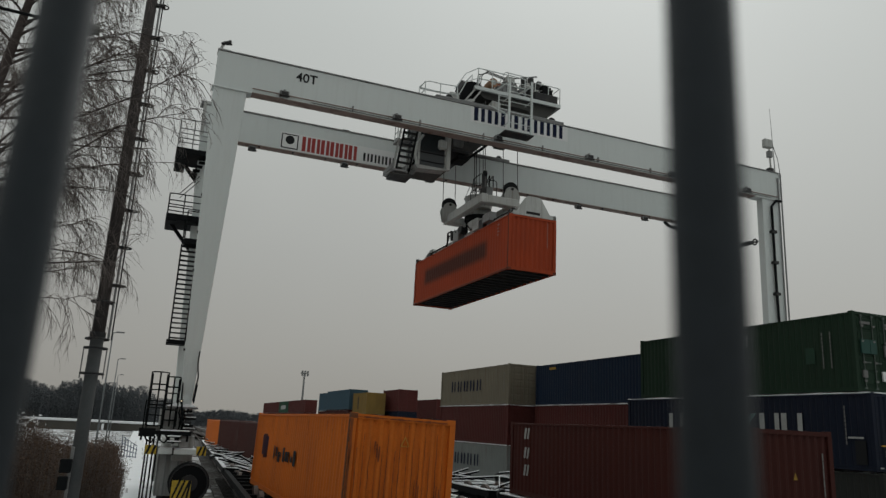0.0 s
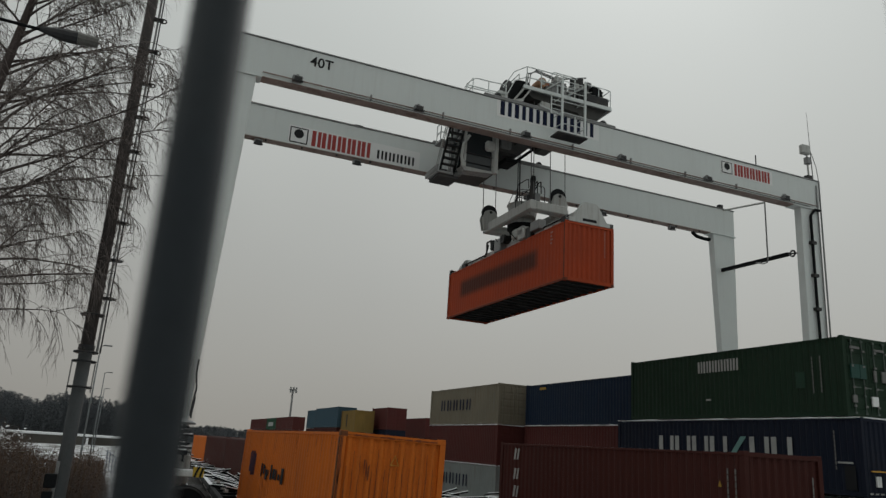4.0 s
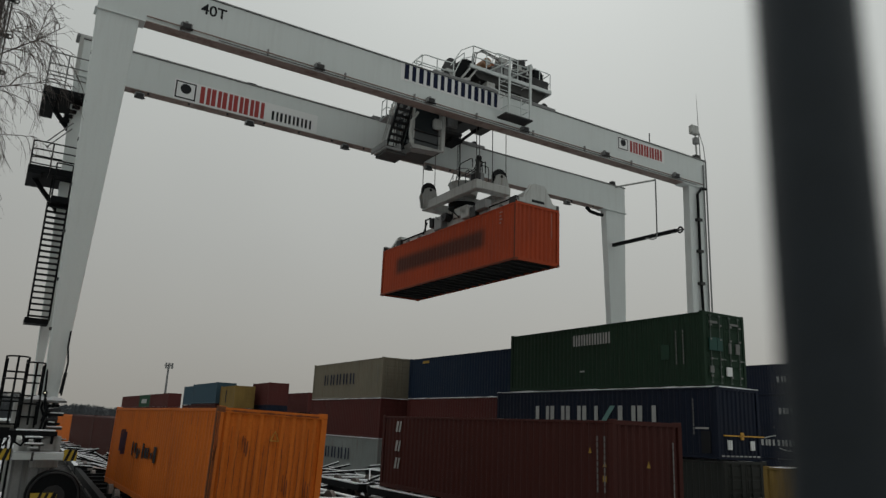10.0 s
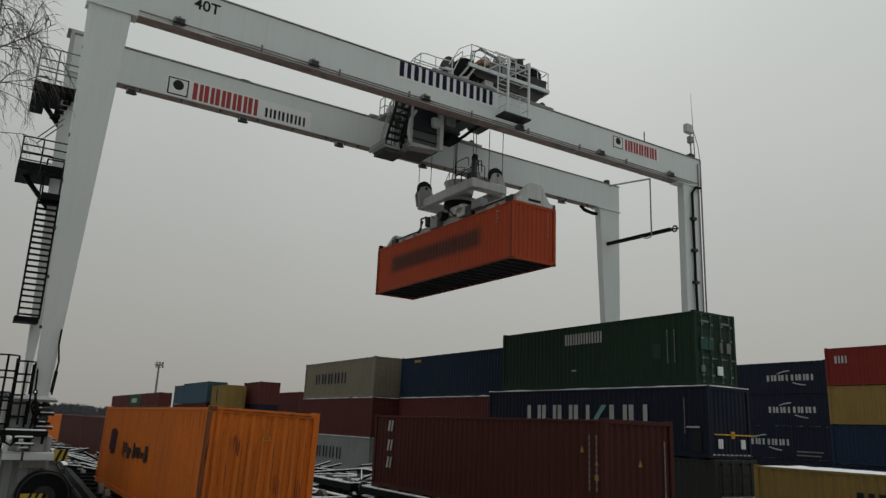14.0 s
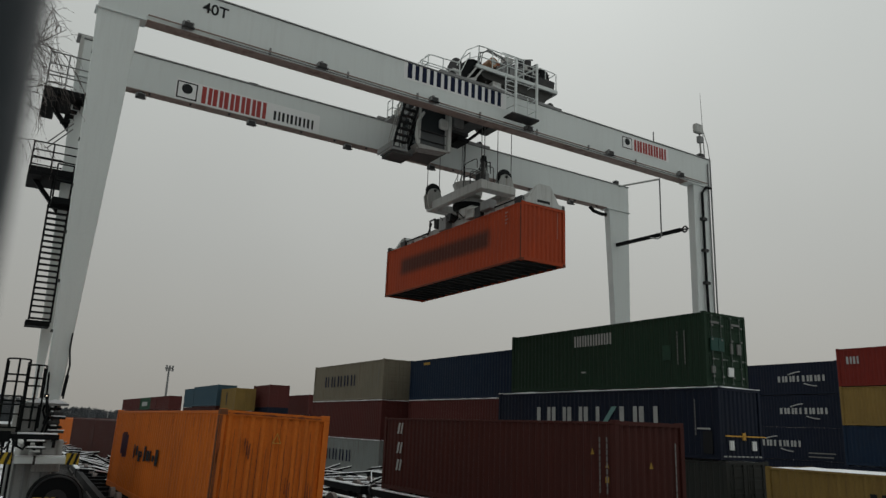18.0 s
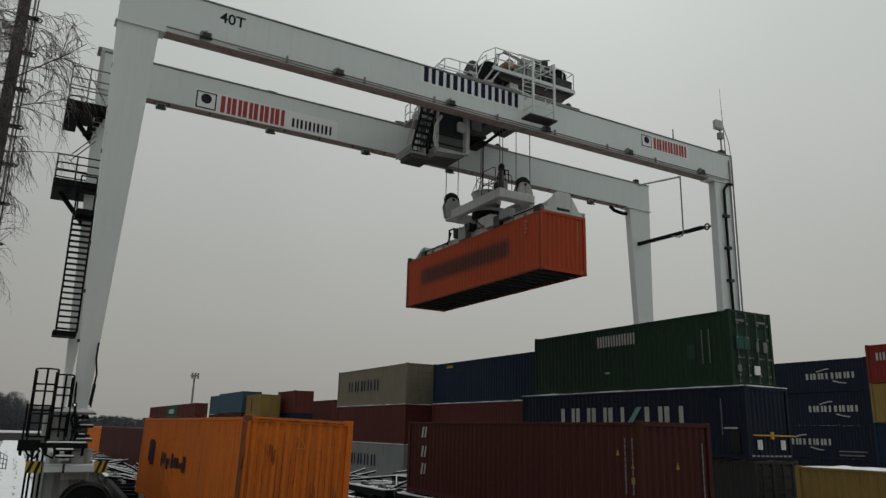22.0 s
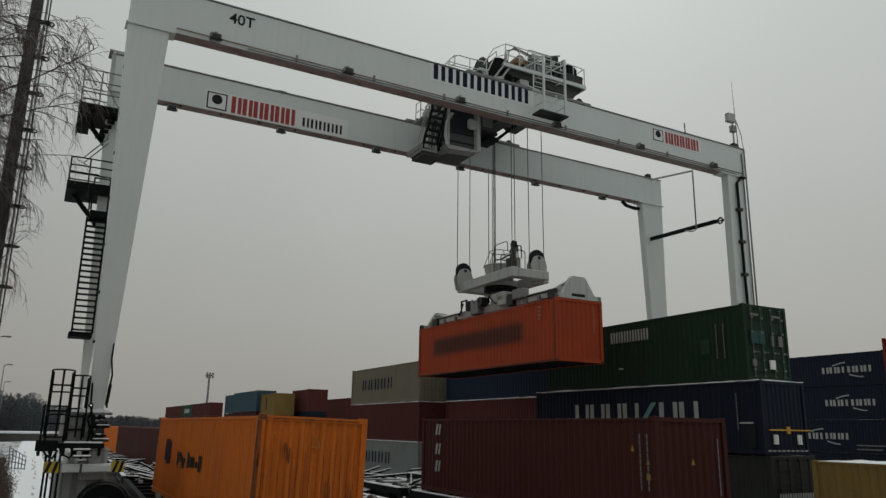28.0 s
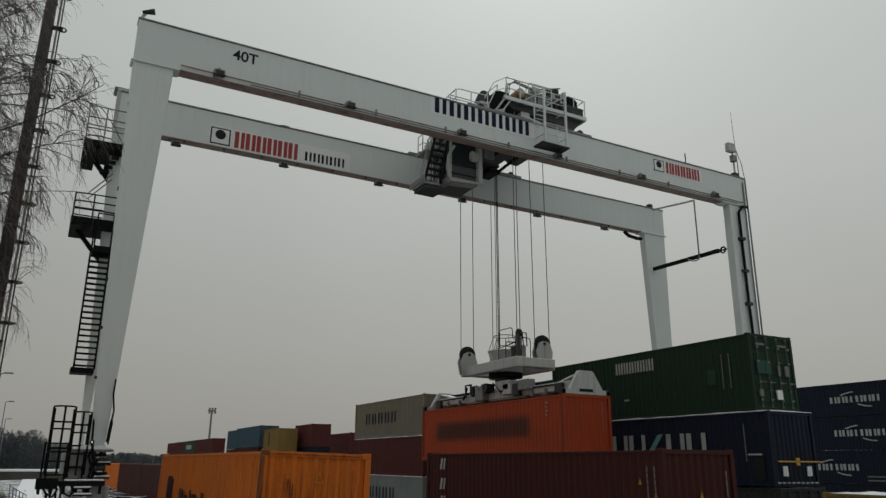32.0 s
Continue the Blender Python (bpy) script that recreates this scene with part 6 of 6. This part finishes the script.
# ---- trees, woods, lamps and the lane on the far side ----
BARK = surface("birch_bark", (0.058, 0.045, 0.041), 0.9, var=0.4, big=3, fine=30, dirt=(0.12, 0.1, 0.095), amount=0.3, bump=0.5)
TWIG = surface("bare_twigs", (0.118, 0.10, 0.092), 0.9, var=0.2, islands=True)


def strand(verts, faces, pts, r0, r1, n=3):
    """A thin tapering rod through the points, appended to the lists."""
    base = len(verts)
    k = len(pts)
    for i, p in enumerate(pts):
        d = (pts[min(i + 1, k - 1)] - pts[max(i - 1, 0)]).normalized()
        a = d.cross(Vector((0.31, 0.17, 0.93))).normalized()
        b = d.cross(a)
        r = r0 + (r1 - r0) * i / (k - 1)
        for j in range(n):
            t = 2 * math.pi * j / n
            verts.append(p + a * (r * math.cos(t)) + b * (r * math.sin(t)))
    for i in range(k - 1):
        for j in range(n):
            q, w = base + i * n + j, base + i * n + (j + 1) % n
            faces.append((q, w, w + n, q + n))


def mesh_from(name, verts, faces):
    me = bpy.data.meshes.new(name)
    me.from_pydata([tuple(v) for v in verts], [], faces)
    me.update()
    return me


def birch(x, y, z0, height, lean, seed, limbs=22, reach=3.6, label="bare birch with long rising limbs and fine drooping twigs"):
    rnd = random.Random(seed)
    t = thing("birch_tree", label, "tree", "bare birches", pose(x, y, z0))
    trunk = [Vector((lean * h * height * (0.6 + 0.4 * h) + 0.08 * math.sin(h * 7 + seed), 0.10 * math.sin(h * 9 + seed), h * height)) for h in [k / 14 for k in range(15)]]
    v, f = [], []
    strand(v, f, trunk, 0.19, 0.025, 10)
    part("trunk", mesh_from("trunk", v, f), BARK, t)
    tv, tf = [], []

    def shoot(start, d, length, r, steps, droop, wob, out=None):
        """One thin shoot that bends over as it grows; its points."""
        q, d = [start.copy()], d.normalized()
        for _ in range(steps):
            d = (d + Vector((rnd.uniform(-wob, wob), rnd.uniform(-wob, wob), rnd.uniform(-wob, wob) - droop))).normalized()
            q.append(q[-1] + d * (length / steps))
        strand(*(out or (tv, tf)), q, r, r * (0.15 if out else 0.45), 5 if out else 3)
        return q

    def spot(q, u):
        k = u * (len(q) - 1)
        i = min(len(q) - 2, int(k))
        return q[i].lerp(q[i + 1], k - i), (q[i + 1] - q[i]).normalized()

    def away(d, spread, lift):
        return d + Vector((rnd.uniform(-spread, spread), rnd.uniform(-spread, spread), rnd.uniform(-spread, spread) + lift))

    for i in range(limbs):
        h = 0.31 + 0.66 * (i + 0.5) / limbs
        o, up = spot(trunk, h)
        az = (rnd.uniform(-1.15, 1.15) if i % 4 else rnd.uniform(1.3, 5.0))
        el = radians(rnd.uniform(26, 44)) + 0.5 * max(0.0, h - 0.75)
        L = 1.2
        for _ in range(4):
            tip = o.z + L * math.sin(el) * 0.75
            wide = reach * (0.5 + 0.5 * min(1.0, max(0.0, tip - 3.9) / 2.6)) - 0.7 * max(0.0, tip - 8.9)
            L = min(4.6, max(0.7, (wide - o.x) / math.cos(el)))
        L *= rnd.uniform(0.72, 1.04) if i % 4 else 0.55
        d = Vector((math.cos(az) * math.cos(el), math.sin(az) * math.cos(el), math.sin(el)))
        v, f = [], []
        limb = shoot(o, d, L, 0.030 * (1.2 - h) + 0.010, 11, 0.025, 0.085, (v, f))
        part("limb", mesh_from("limb", v, f), BARK, t)
        for s in range(int(4 + L * 2.3)):
            u = rnd.uniform(0.16, 1.0)
            p, dl = spot(limb, u)
            br = shoot(p, away(dl, 0.75, 0.1), rnd.uniform(0.5, 1.2) * (1.15 - 0.55 * u), 0.0095, 8, 0.09, 0.16)
            for m in range(6):
                p, dl = spot(br, rnd.uniform(0.12, 1.0))
                tw = shoot(p, away(dl, 0.8, -0.05), rnd.uniform(0.25, 0.7), 0.0052, 6, 0.2, 0.2)
                for k in range(4):
                    p, dl = spot(tw, rnd.uniform(0.15, 1.0))
                    shoot(p, away(dl, 0.7, -0.35), rnd.uniform(0.14, 0.42), 0.0032, 3, 0.3, 0.3)
    tagged(part("crown", mesh_from("crown", tv, tf), TWIG, t, "crown of fine drooping shoots"), kind="stuff")


birch(-4.0, 13.0, 0.4, 12.8, 0.13, 3, limbs=62, reach=3.8)
birch(-6.2, 17.5, 0.4, 12.5, 0.05, 8, limbs=30, label="bare birch standing behind another")


def bush(x, y, z, w, h, seed, label, snowy=False):
    """A dense reddish shrub of upright stems and small withered leaves, with snow caught in it where asked."""
    rnd = random.Random(seed)
    t = thing("shrub", label, "shrub", "withered shrubs", pose(x, y, z))
    v, f = [], []
    lv, lf, sv, sf = [], [], [], []

    def fleck(vs, fs, c, size):
        n = len(vs)
        e1 = Vector((rnd.uniform(-1, 1), rnd.uniform(-1, 1), rnd.uniform(-1, 1))).normalized() * size
        e2 = e1.orthogonal().normalized() * size * rnd.uniform(0.4, 0.7)
        vs.extend((c - e1, c + e2, c + e1, c - e2))
        fs.append((n, n + 1, n + 2, n + 3))
    for i in range(int(620 * w)):
        a, r = rnd.uniform(0, 6.283), math.sqrt(rnd.random()) * w / 2
        o = Vector((math.cos(a) * r, math.sin(a) * r, 0))
        hh = h * rnd.uniform(0.62, 0.98) * (1 - 0.22 * (r / (w / 2)) ** 4) * (1 + 0.1 * noise.noise((o.x * 2 + seed, o.y * 2, 0)))
        d = Vector((o.x * 0.06 + rnd.uniform(-0.12, 0.12), o.y * 0.06 + rnd.uniform(-0.12, 0.12), hh))
        strand(v, f, [o, o + d * 0.5 + Vector((0, 0, 0.05)), o + d * 0.97], 0.007, 0.002)
        for k in range(30):
            c = o + d * (1 - 0.8 * rnd.random() ** 1.4) + Vector((rnd.uniform(-1, 1), rnd.uniform(-1, 1), rnd.uniform(-1, 0.4))) * 0.1
            fleck(lv, lf, c, rnd.uniform(0.011, 0.024))
        if snowy:
            for k in range(2):
                fleck(sv, sf, o + d * rnd.uniform(0.7, 1.0) + Vector((rnd.uniform(-1, 1), rnd.uniform(-1, 1), 0)) * 0.1, rnd.uniform(0.03, 0.07))
    tagged(part("thicket", mesh_from("thicket", v, f), TWIG, t), kind="stuff")
    tagged(part("foliage", mesh_from("foliage", lv, lf), DRYLEAF, t, "withered red-brown leaves"), kind="stuff")
    if snowy:
        tagged(part("caught_snow", mesh_from("caught_snow", sv, sf), SNOW, t, "snow caught in the twigs"), kind="stuff")


DRYLEAF = surface("withered_leaves", (0.078, 0.047, 0.030), 0.9, var=0.15)
bush(-0.98, 19.6, 0.1, 1.25, 2.8, 1, "red-brown withered hedge beside the snowy lane")
bush(-0.95, 21.3, 0.1, 1.2, 2.8, 2, "red-brown withered hedge beside the snowy lane")
bush(-0.98, 23.0, 0.1, 1.2, 2.75, 5, "red-brown withered hedge further along the lane")
bush(-2.45, 18.6, 0.3, 2.1, 2.85, 3, "broad withered shrub below the birch")
bush(-4.1, 18.2, 0.3, 2.4, 2.85, 4, "broad withered shrub below the birch")
bush(-6.2, 18.9, 0.3, 2.8, 2.9, 6, "broad withered shrub among young stems")
bush(-1.95, 17.4, 0.1, 1.5, 2.75, 7, "brown withered shrub at the foot of the mast")
bush(-3.1, 16.2, 0.1, 1.9, 2.0, 9, "brown withered shrub at the foot of the mast")
bush(-2.6, 23.5, 0.1, 2.0, 2.85, 10, "red-brown withered hedge further along the lane")
bush(-3.8, 24.5, 0.2, 2.4, 3.35, 11, "bare shrub with snow caught in its twigs", snowy=True)
bush(-5.8, 26.0, 0.2, 2.8, 3.6, 12, "bare shrub with snow caught in its twigs", snowy=True)
bush(-3.4, 28.5, 0.2, 2.0, 2.5, 13, "bare shrub with snow caught in its twigs", snowy=True)


def scrub():
    """Dry brush and dead stalks over the bank beside the lane, in uneven clumps."""
    rnd = random.Random(33)
    v, f = [], []
    for i in range(42000):
        x, y = rnd.uniform(-22, -1.5), rnd.uniform(13, 75)
        if noise.noise((x * 0.45, y * 0.3, 4.0)) < -0.12 + 0.25 * rnd.random():
            continue
        h = rnd.uniform(0.35, 1.25) * (1.0 if y < 30 else 0.7)
        o = Vector((x, y, 0.1))
        d = Vector((rnd.uniform(-0.35, 0.35), rnd.uniform(-0.35, 0.35), 1.0)) * h
        strand(v, f, [o, o + d * 0.55, o + d + Vector((rnd.uniform(-0.15, 0.15), rnd.uniform(-0.15, 0.15), -0.05))], 0.012, 0.005)
    m = surface("dry_brush", (0.10, 0.062, 0.045), 0.95, var=0.25, islands=True)
    tagged(part("dry_brush", mesh_from("dry_brush", v, f), m), "dry brown brush on the bank beside the lane", "brush", kind="stuff")


scrub()


def street_lamp(x, y, h, z0=0.0):
    s = thing("street_lamp", "slender grey street lamp along the snowy lane", "street lamp", "street lamps", pose(x, y, z0))
    part("pole", tube(B(), (0, 0, 0), (0, 0, h), 0.07, 10, 0.04), GALV, s, smooth=True)
    part("arm", tube(B(), (0, 0, h), (0.3, -0.1, h + 0.06), 0.03), GALV, s)
    part("lantern", box(B(), 0.2, 0.72, -0.25, 0.0, h + 0.02, h + 0.11, 0.03), GREY, s)


street_lamp(-2.6, 54.0, 8.6)
street_lamp(-3.0, 80.0, 8.55)
street_lamp(-3.8, 110.0, 8.35)

# lamp on a long bracket near the viewer
nl = thing("bracket_lamp", "dark street lantern on a long thin bracket arm", "street lamp")
part("arm", path(B(), [(-4.06, 9.0, 8.05), (-2.76, 9.55, 8.24), (-1.91, 9.85, 8.36)], 0.022), BLACK, nl)
part("pole", tube(B(), (-4.06, 9.0, 0.6), (-4.06, 9.0, 8.08), 0.08, 10, 0.05), GALV, nl)
bm = B()
tube(bm, (-1.96, 9.83, 8.36), (-1.72, 9.88, 8.375), 0.035, 10, 0.085)
tube(bm, (-1.72, 9.88, 8.375), (-1.52, 9.9, 8.385), 0.085, 10, 0.09)
part("lantern", bm, DARK, nl, "black lamp housing")
bm = tube(B(), (-1.52, 9.9, 8.385), (-1.27, 9.93, 8.40), 0.088, 10, 0.07)
part("lamp_cover", bm, surface("dull_lamp_cover", (0.10, 0.098, 0.09), 0.5, var=0.3, big=8), nl, "dull grey lamp cover")

# meter boxes on a post by the mast
mb = thing("switch_post", "low post with three black switch boxes beside the mast", "switch box")
part("post", box(B(), -1.16, -1.11, 15.2, 15.26, 0.3, 2.75), GREY, mb)
for z, w in ((2.3, 0.2), (2.0, 0.17), (1.62, 0.2)):
    part("switch_box", box(B(), -1.3, -1.3 + w, 15.05, 15.2, z, z + 0.24, 0.015), BLACK, mb)


def far_mast(x, y, h):
    m = thing("light_mast", "distant slender floodlight mast with a square head", "mast", at=pose(x, y, 0))
    part("pole", tube(B(), (0, 0, 0), (0, 0, h), 0.4, 10, 0.24), GREY, m)
    part("head_frame", box(B(), -1.0, 1.0, -0.8, 0.8, h - 0.15, h + 0.15), GREY, m)
    for s in (-0.8, 0.0, 0.8):
        part("floodlight", box(B(), s - 0.25, s + 0.25, -1.1, -0.8, h - 0.9, h - 0.2), GREY, m)
        part("floodlight", box(B(), s - 0.25, s + 0.25, -1.0, -0.7, h + 0.2, h + 0.7), GREY, m)


far_mast(42.5, 216.0, 17.2)


def woods():
    """Leafless and conifer woods on the horizon, one uneven mass of many crowns."""
    rnd = random.Random(21)
    v, f = [], []

    def crown(x, y, h, w, conifer):
        strand(v, f, [Vector((x, y, 0)), Vector((x, y, h * (0.7 if x < 16 else 0.35)))], 0.22, 0.05)
        for k in range(560 if x < 16 else 240):
            u = rnd.random()
            zz = h * (0.08 + 0.9 * u)
            rr = w * ((1.02 - u) * 0.8 if conifer else math.sin(math.pi * min(1.0, 0.15 + 0.83 * u)) ** 0.7) * math.sqrt(rnd.random())
            a = rnd.uniform(0, 6.283)
            cx, cy = x + math.cos(a) * rr, y + math.sin(a) * rr
            n = len(v)
            s = h * rnd.uniform(0.012, 0.026) * (1.0 if x < 16 else 2.4)
            for _ in range(3):
                v.append((cx + rnd.uniform(-s, s), cy + rnd.uniform(-s, s), zz + rnd.uniform(-s, s) * 1.3))
            f.append((n, n + 1, n + 2))
    for i in range(900):
        x = rnd.uniform(-130, 16)
        h = (rnd.uniform(8.5, 12.5) + 2.2 * noise.noise((x * 0.09, 3.0, 0.0))) * (1.0 if x < 0 else 0.85 - 0.02 * x)
        crown(x, 250 + rnd.uniform(-8, 25), h, h * rnd.uniform(0.24, 0.42), rnd.random() < 0.25)
    for i in range(1300):
        x = rnd.uniform(8, 330)
        h = rnd.uniform(4.6, 5.8) + 1.5 * noise.noise((x * 0.09, 1.0, 0.0))
        crown(x, 262 + rnd.uniform(0, 30), h, h * 0.62, rnd.random() < 0.2)
    # base colour is lifted towards blue-grey to take in the distance haze
    m = surface("far_woods", (0.098, 0.106, 0.114), 1.0, var=0.1, spec=0.0)
    tagged(part("far_woods", mesh_from("far_woods", v, f), m), "dark leafless and conifer woods on the horizon", "woods", kind="stuff")


woods()
for x, y, w, d, h in ((-24, 150, 17, 8, 1.5), (-6.5, 156, 14, 8, 1.4), (-46, 165, 18, 9, 2.0)):
    hb = thing("low_shed", "long low shed with a snow-covered roof", "shed", "low sheds by the woods", pose(x, y, 0))
    part("wall", box(B(), 0, w, 0, d, 0, h), surface("shed_wall", (0.085, 0.08, 0.07), 0.8, var=0.2), hb)
    bm = B()
    prism(bm, [(-0.4, h), (w + 0.4, h), (w + 0.4, h + 0.35), (-0.4, h + 0.35)], -0.4, d + 0.4)
    part("roof", bm, SNOW, hb, "snow-covered roof")

bar = thing("lattice_barrier", "blue-grey lattice barrier leaning beside the snowy lane", "barrier")
BLUEGREY = surface("blue_grey_paint", (0.10, 0.12, 0.17), 0.6, var=0.2)
for i in range(6):
    part("upright", beam(B(), (-1.1 + 0.2 * i, 62.0, 0.1), (-1.2 + 0.22 * i, 62.3, 1.75 - 0.17 * i), 0.06, 0.05), BLUEGREY, bar)
for i in range(4):
    part("cross_bar", beam(B(), (-1.12, 62.05, 0.25 + 0.45 * i), (-0.05, 62.1, 0.15 + 0.27 * i), 0.05, 0.05), BLUEGREY, bar)

# a snowy lane with wheel ruts beside the crane's runway
lane = B()
for i in range(60):
    y0, y1 = 6 + i * 3.0, 9 + i * 3.0
    q = [lane.verts.new((x, y, z)) for x, y, z in ((-1.15, y0, 0.06), (1.3, y0, 0.06), (1.3, y1, 0.06), (-1.15, y1, 0.06))]
    lane.faces.new(q)
bmesh.ops.remove_doubles(lane, verts=list(lane.verts), dist=0.001)
r = bmesh.ops.extrude_face_region(lane, geom=list(lane.faces))
bmesh.ops.translate(lane, verts=[q for q in r["geom"] if isinstance(q, bmesh.types.BMVert)], vec=(0, 0, 0.05))
bmesh.ops.recalc_face_normals(lane, faces=list(lane.faces))
lane_ob = tagged(part("road", lane, SNOW), "snow-covered lane with dark wheel ruts", "road", kind="structure")
RUT = surface("slushy_rut", (0.38, 0.38, 0.39), 0.7, var=0.4, big=1.0)
rr = random.Random(8)
for i in range(70):
    x, y = rr.choice((-0.3, 0.5)) + rr.uniform(-0.12, 0.12), 9 + i * 1.3
    part("wheel_rut", box(B(), x - rr.uniform(0.02, 0.07), x + 0.04, y, y + rr.uniform(0.6, 2.4), 0.112, 0.116), RUT, lane_ob)


def motions():
    """The crane rolls towards the viewer, its trolley travels, then the load is lowered."""
    def ease(keys, t):
        ts = [k[0] for k in keys]
        vs = [k[1] for k in keys]
        i = 0
        while i < len(ts) - 2 and t > ts[i + 1]:
            i += 1
        h = ts[i + 1] - ts[i]
        s = [(vs[j + 1] - vs[j]) / (ts[j + 1] - ts[j]) for j in range(len(ts) - 1)]

        def slope(j):
            if j == 0 or j == len(ts) - 1:
                return s[0] if j == 0 else s[-1]
            return 0.0 if s[j - 1] * s[j] <= 0 else 2 * s[j - 1] * s[j] / (s[j - 1] + s[j])
        u = (t - ts[i]) / h
        return ((1 + 2 * u) * (1 - u) ** 2 * vs[i] + u * (1 - u) ** 2 * h * slope(i) + u * u * (3 - 2 * u) * vs[i + 1] + u * u * (u - 1) * h * slope(i + 1))
    roll_y = [(0, 4.74), (0.5, 4.15), (1, 3.56), (1.5, 3.03), (2, 2.55), (2.5, 2.13), (3, 1.83), (3.5, 1.67), (5.5, 1.07), (6.5, 0.81), (8, 0.51), (9.5, 0.34), (11, 0.28), (13, 0.14), (16.5, 0.03), (20, 0.01), (32, -0.02)]
    roll_x = [(0, -0.21), (1, -0.19), (2, -0.2), (3, -0.13), (3.5, -0.1), (6, -0.07), (8, -0.03), (10, 0.03), (14, 0.03), (22, 0), (32, -0.02)]
    trol = [(0, -3.99), (1, -3.69), (2, -3.37), (3, -2.98), (3.5, -2.8), (5.5, -2.09), (6.5, -1.61), (7.5, -1.12), (8.5, -0.6), (9.5, -0.31), (10.5, -0.06), (11.5, 0.02), (13, 0.03), (17, -0.02), (32, 0.02)]
    lx = [(0, 15.23), (1, 15.56), (2, 15.9), (3, 16.33), (3.5, 16.48), (5.5, 17.04), (6.5, 17.47), (7.5, 18.1), (8.5, 18.62), (9.5, 19.02), (10.5, 19.16), (12, 19.22), (20, 19.2), (22, 19.08), (28, 19.08), (32, 19.15)]
    ly = [(0, 29.46), (1, 29.55), (2, 29.47), (3, 29.58), (6, 29.57), (9, 29.58), (12, 29.66), (20, 29.66), (22, 29.5), (28, 29.4), (32, 29.46)]
    lz = [(0, 8.28), (1, 8.34), (2, 8.32), (3, 8.28), (6, 8.28), (12, 8.30), (20, 8.30), (20.5, 8.27), (21, 8.2), (21.5, 8.08), (22, 7.9), (22.5, 7.65), (23, 7.36), (24, 6.7), (25, 6.03), (25.5, 5.7), (27.5, 4.33), (28, 3.99), (28.5, 3.66), (29.5, 2.98), (30, 2.66), (30.5, 2.35), (31, 2.03), (31.5, 1.72), (32, 1.4)]
    yaw = [(0, 0.42), (1, 0.6), (3, 0.25), (8, 0.45), (10, 0.6), (17, 0.55), (20, 0.35), (23, 0.15), (28, -0.2), (32, 0.0)]
    times = [i * 0.5 for i in range(65)]
    rows = {k: [] for k in ("crane", "trolley", "load", "spreader")}
    rope_rows = [[] for _ in ROPES]
    seg_rows = [[[] for _ in r[1]] for r in ROPES]
    for t in times:
        cx, cy, tx = ease(roll_x, t), ease(roll_y, t), ease(trol, t)
        X, Y, Z, w = ease(lx, t), ease(ly, t) + cy, ease(lz, t) + EYE, ease(yaw, t)
        rows["crane"].append((t, pose(cx, cy, 0)))
        rows["trolley"].append((t, pose(tx, cy, 0)))
        base = pose(X, Y, Z - 1.2955, 0, 0, w)
        rows["load"].append((t, base))
        top = pose(X, Y, Z + 1.2955, 0, 0, w)
        rows["spreader"].append((t, top))
        for k, (r, segs, dx, dy) in enumerate(ROPES):
            foot = top @ Vector((dx, dy, 1.69 + HEAD))
            high = Vector((19.1 + tx + dx, 29.5 + cy + dy, 19.75))
            d = high - foot
            rope_rows[k].append((t, Matrix.Translation(high) @ d.to_track_quat("Z", "Y").to_matrix().to_4x4()))
            n = len(segs)
            for j in range(n):
                seg_rows[k][j].append((t, pose(0, 0, -max(0.0, d.length - SEG) * j / (n - 1))))
    walk(crane, rows["crane"])
    walk(trolley, rows["trolley"])
    walk(load, rows["load"])
    walk(spreader, rows["spreader"])
    for k, (r, segs, dx, dy) in enumerate(ROPES):
        walk(r, rope_rows[k])
        for j, s in enumerate(segs):
            walk(s, seg_rows[k][j])


motions()
